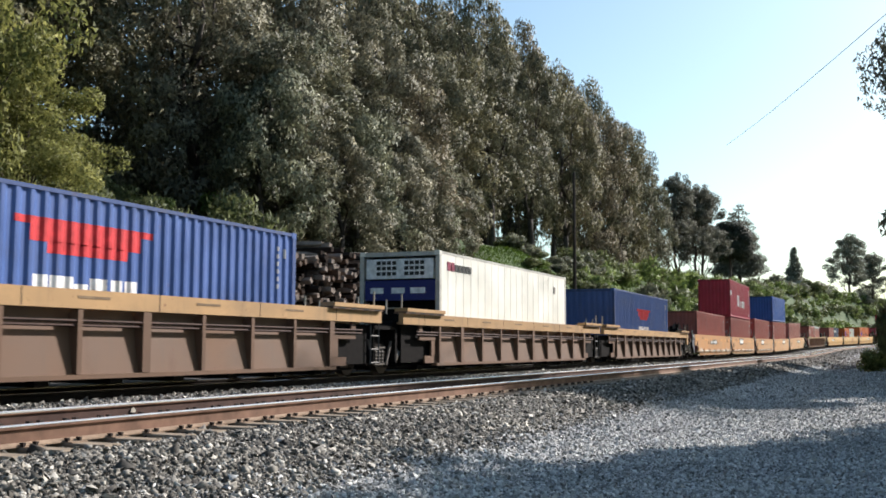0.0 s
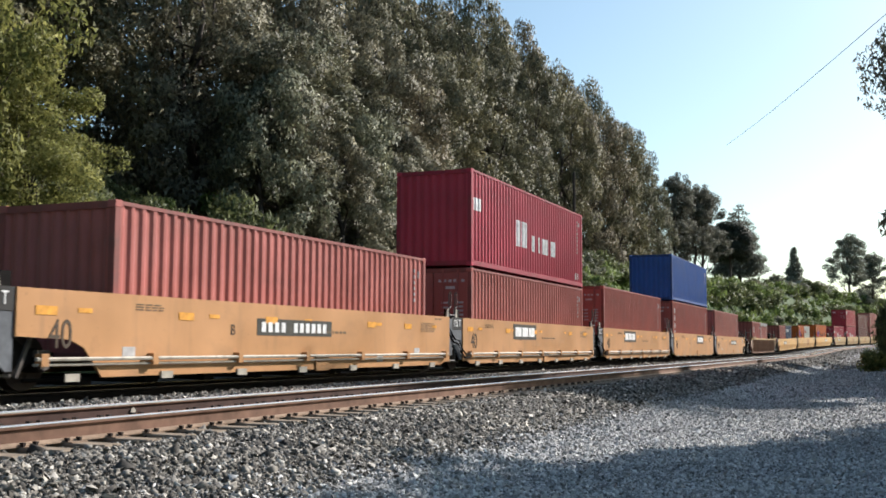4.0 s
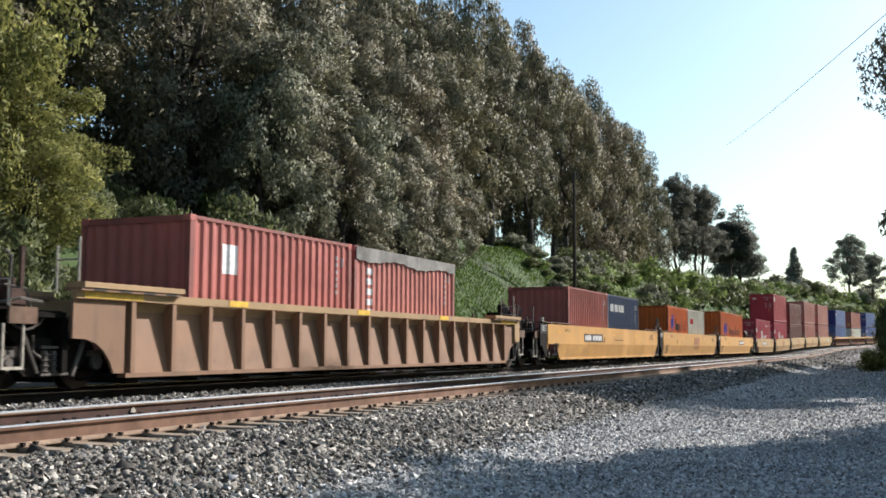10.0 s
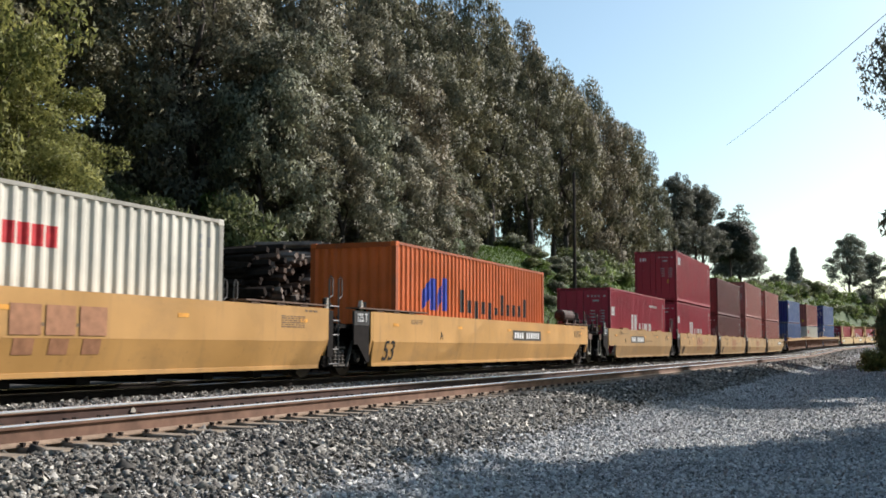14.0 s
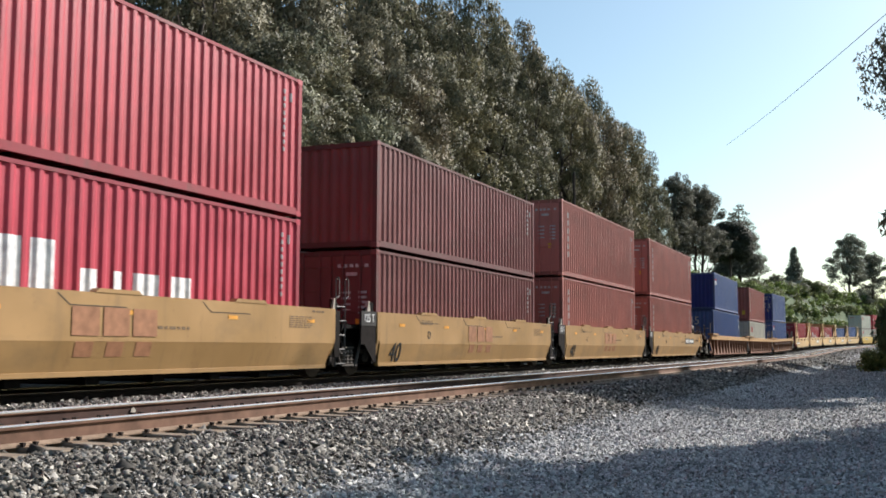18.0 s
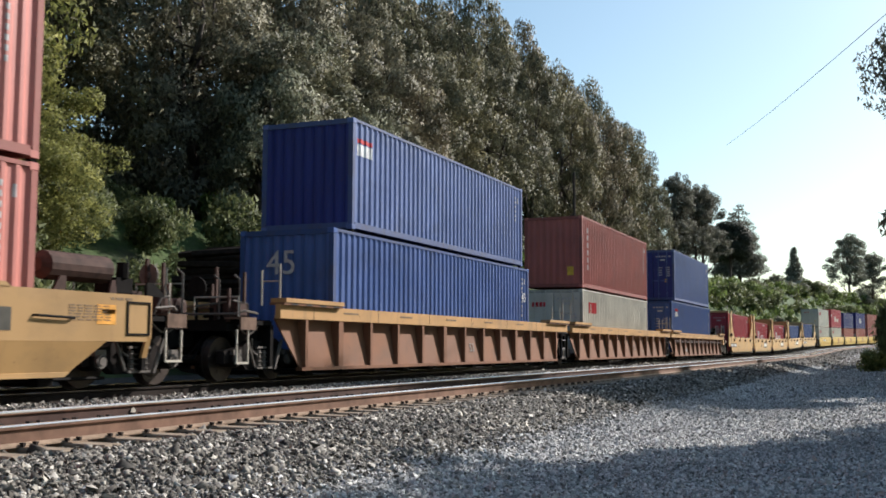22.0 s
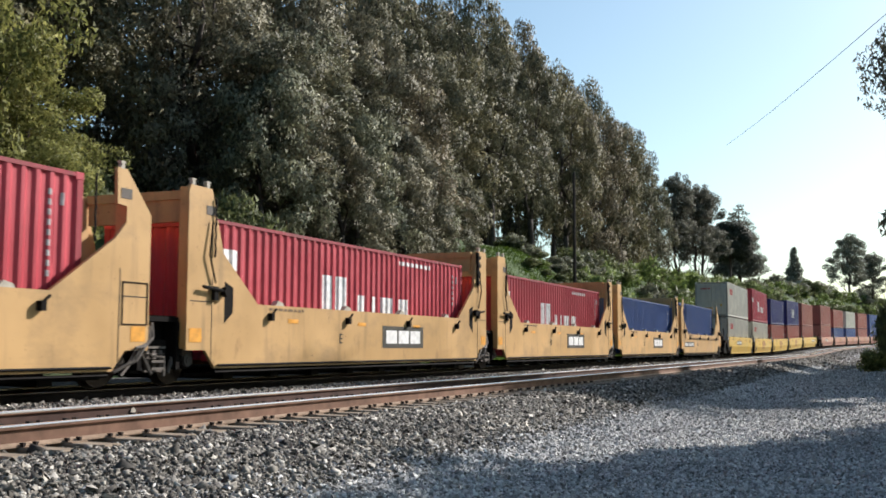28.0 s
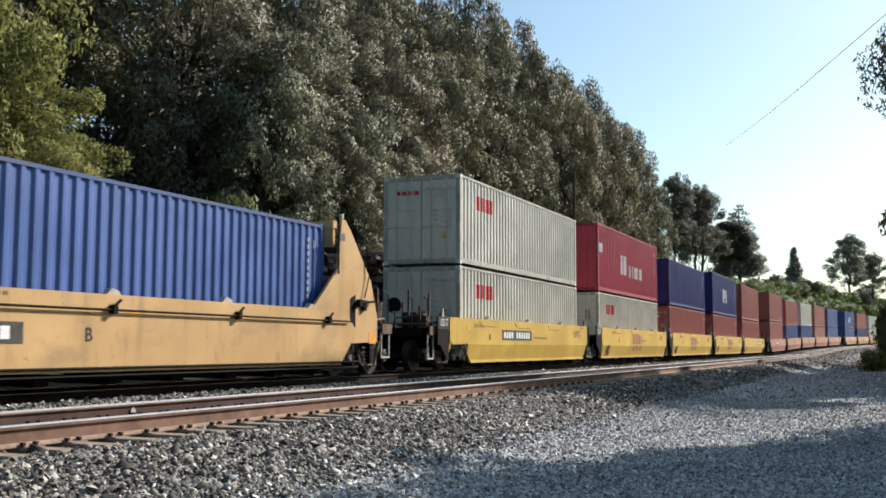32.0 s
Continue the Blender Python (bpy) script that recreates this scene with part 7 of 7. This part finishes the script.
add_bush(Vector((70.0, 1.1, 0.0)), 1.4, 1.5, FEATHERY, 3, label="bright green bush at the edge of the road")
add_bush(Vector((80.0, -1.0, 0.0)), 2.0, 6.5, SHRUB_DARK, 2, label="tall dark bush at the edge of the road")
add_bush(Vector((90.0, -1.8, 0.0)), 2.6, 8.0, SHRUB_DARK, 1, label="tall dark bush at the edge of the road")


def blades(name, n, s_range, w_range, height, seed, label):
    """Grass tufts on the bank."""
    rng = np.random.default_rng(seed)
    s, w = rng.uniform(*s_range, n), rng.uniform(*w_range, n)
    base = np.array([tuple(land(a, b)) for a, b in zip(s, w)])
    lean = rng.normal(0, 0.35, (n, 3))
    lean[:, 2] = 1
    h = (height * rng.uniform(0.5, 1.3, n))[:, None]
    side = rng.normal(size=(n, 3)) * np.array((1, 1, 0.1))
    side *= 0.035 / (np.linalg.norm(side, axis=1)[:, None] + 1e-9)
    q = np.stack([base - side, base + side, base + lean * h], 1)
    me = quads_mesh(name, q.reshape(-1, 3), 3)
    me.materials.append(GRASS)
    return tagged(new(name, me), label, "grass", kind="stuff")


blades("grass", 30000, (40, 80), (4.8, 14.0), 0.2, 5, "bright green grass on the bank")
blades("grass", 9000, (90, 200), (4.8, 13.0), 0.6, 6, "long green grass on the far bank")


# ---- the stack of old sleepers behind the train ----
def sleeper_stack():
    st = tagged(new("sleeper_stack"), "tall untidy stack of old dark railway sleepers", "timber stack")
    me = cached("timber", lambda b: (box(b, -0.085, 0.085, -1.2, 1.2, -0.075, 0.075), bmesh.ops.bevel(b, geom=b.edges[:], offset=0.015, segments=1, affect="EDGES")))
    mats = [plain("creosoted timber", (0.028, 0.021, 0.017), 0.85, 0, 0.4, 4.0, 0.5), plain("grey split timber", (0.23, 0.185, 0.15), 0.9, 0, 0.4, 5.0, 0.5), plain("brown old timber", (0.10, 0.066, 0.047), 0.9, 0, 0.4, 5.0, 0.5)]
    rng = random.Random(11)
    core = [bmesh.new() for m in mats]
    corner = [v.co.copy() for v in me.vertices]
    quads = [tuple(p.vertices) for p in me.polygons]
    y0 = 16.75
    for col in range(43):
        x = 24.0 + col * 0.2
        top = 4.25 + 0.25 * math.sin(col * 0.37) + 0.12 * math.sin(col * 1.3) - (0.45 if col < 8 else 0.0)
        z = 0.33
        while z < top:
            if rng.random() > 0.1:
                m = pose(x + rng.uniform(-0.05, 0.05), y0 + rng.uniform(-0.35, 0.3), z + rng.uniform(-0.03, 0.03), rng.uniform(-4, 4), rng.uniform(-45, 45), rng.uniform(-9, 9))
                # first columns all dark: the shade on the stack's -x face, put into timber colour
                k = 0 if col < 3 else rng.choice((0, 0, 1, 1, 2, 2))
                if z > 3.0:
                    put("sleeper", me, mats[k], st, m)
                else:
                    vs = [core[k].verts.new(m @ c) for c in corner]
                    for q in quads:
                        core[k].faces.new([vs[i] for i in q])
            z += 0.175
    for bm, m in zip(core, mats):
        tagged(part("sleeper_core", bm, m, st), kind="stuff")
    return st


sleeper_stack()

# ---- poles, wires, houses ----
WOODPOLE = plain("dark weathered pole", (0.055, 0.042, 0.034), 0.9, 0, 0.3, 5.0)
pole = tagged(new("utility_pole"), "dark wooden utility pole on the bank", "pole")
pole.matrix_basis = Matrix.Translation((72.0, 20.3, ground_z(72.0, 20.3 - TY) - 0.3))
bm = bmesh.new()
tube(bm, [(0, 0, 0), (0, 0, 11.4)], [0.15, 0.10], 8)
part("pole_shaft", bm, WOODPOLE, pole)
bm = bmesh.new()
tube(bm, [(0, -0.1, 10.9), (0, -0.26, 10.9), (0, -0.3, 11.1)], [0.02, 0.02, 0.05], 6)
part("insulator", bm, DULL, pole)
bm = bmesh.new()
pts = []
a, b = Vector((40.0, 0.4, CAMZ + 11.4)), Vector((90.0, 11.5, CAMZ + 17.4))
for i in range(13):
    f = i / 12
    pts.append(a.lerp(b, f * 1.3 - 0.15) - Vector((0, 0, 0.2 * math.sin(math.pi * f))))
tube(bm, pts, 0.0135, 5)
wire = put("overhead_wire", to_mesh("overhead_wire", bm), DULL)
tagged(wire, "thin overhead wire against the sky", "wire")


def house(at, size, turn, wall_mat, roof_mat, label):
    L, W, H = size
    h = tagged(new("house"), label, "house", "houses on the hilltop")
    h.matrix_basis = Matrix.Translation(at) @ Matrix.Rotation(radians(turn), 4, "Z")
    bm = bmesh.new()
    box(bm, -L / 2, L / 2, -W / 2, W / 2, -1.5, H)
    part("wall", bm, wall_mat, h)
    bm = bmesh.new()
    prism(bm, [(-W / 2 - 0.5, H), (W / 2 + 0.5, H), (0, H + W * 0.22)], -L / 2 - 0.4, L / 2 + 0.4, "x")
    part("roof", bm, roof_mat, h)
    for i in range(3):
        bm = bmesh.new()
        x = -L * 0.32 + i * L * 0.32
        box(bm, x - 0.6, x + 0.6, -W / 2 - 0.05, -W / 2 + 0.02, H * 0.35, H * 0.8)
        win = part("window", bm, plain("window frame paint", (0.6, 0.6, 0.58)), h)
        bm = bmesh.new()
        box(bm, x - 0.5, x + 0.5, -W / 2 - 0.07, -W / 2 - 0.045, H * 0.39, H * 0.76)
        part("pane", bm, plain("dark window glass", (0.02, 0.025, 0.03), 0.1), win)


house(Vector((252, 24.5, CAMZ + 12.3)), (6.5, 5, 2.2), 15, plain("grey house wall", (0.33, 0.32, 0.30), 0.8), plain("grey roof", (0.25, 0.25, 0.26), 0.7), "low grey house on the hilltop")
house(Vector((272, 21.3, CAMZ + 13.6)), (4.5, 6, 2.2), -10, plain("pale house wall", (0.55, 0.53, 0.50), 0.8), plain("pale roof", (0.55, 0.55, 0.56), 0.6), "small pale house on the hilltop")
house(Vector((280, 16.0, CAMZ + 11.0)), (9, 6, 2.4), -15, plain("grey house wall", (0.33, 0.32, 0.30), 0.8), plain("grey roof", (0.25, 0.25, 0.26), 0.7), "low grey house on the hilltop")


# ---- what moves ----
def along(u, t):
    d = t - 16.0
    return u - (V * d + ACC * d * d / 2)


def on_track(u, L, z, t):
    """Pose of a thing whose near end is u along the train: both its ends stay on the line."""
    s = along(u, t)
    a, b = off_line(s, 0.0, z), off_line(s + L, 0.0, z)
    d = b - a
    return pose(a.x, a.y, a.z, 0, -math.degrees(math.asin(d.z / d.length)), math.degrees(math.atan2(d.y, d.x)))


def motions():
    for thing, u, L, z in RIDERS:
        rows = []
        last = None
        t = 0.0
        while t <= 32.001:
            s = along(u, t)
            # short steps where the line bends, long ones where it runs straight
            if last is None or t > 31.99 or (s > 80.0 and t - last > 0.95) or t - last > 3.95:
                rows.append((t, on_track(u, L, z, t)))
                last = t
            t += 0.5
        walk(thing, rows)
    # wheels roll while they pass close by; a key for every step keeps the turn under a quarter
    for wheel, u in WAGON_WHEELS:
        seat = wheel.matrix_basis.copy()
        start = next((k for k in range(0, 961, 4) if along(u, k / 30.0) < 34.0), None)
        if start is None:
            walk(wheel, [(0.0, seat), (32.0, seat)])
            continue
        rows = [(0.0, seat)] if start > 0 else []
        k, angle = start, 0.0
        while k <= 960:
            t = k / 30.0
            angle = (along(u, start / 30.0) - along(u, t)) / 0.42
            rows.append((t, seat @ Matrix.Rotation(-angle, 4, "Y")))
            if along(u, t) < 4.0:
                break
            k += 1
        if rows[-1][0] < 32.0:
            rows.append((32.0, rows[-1][1]))
        walk(wheel, rows)


motions()
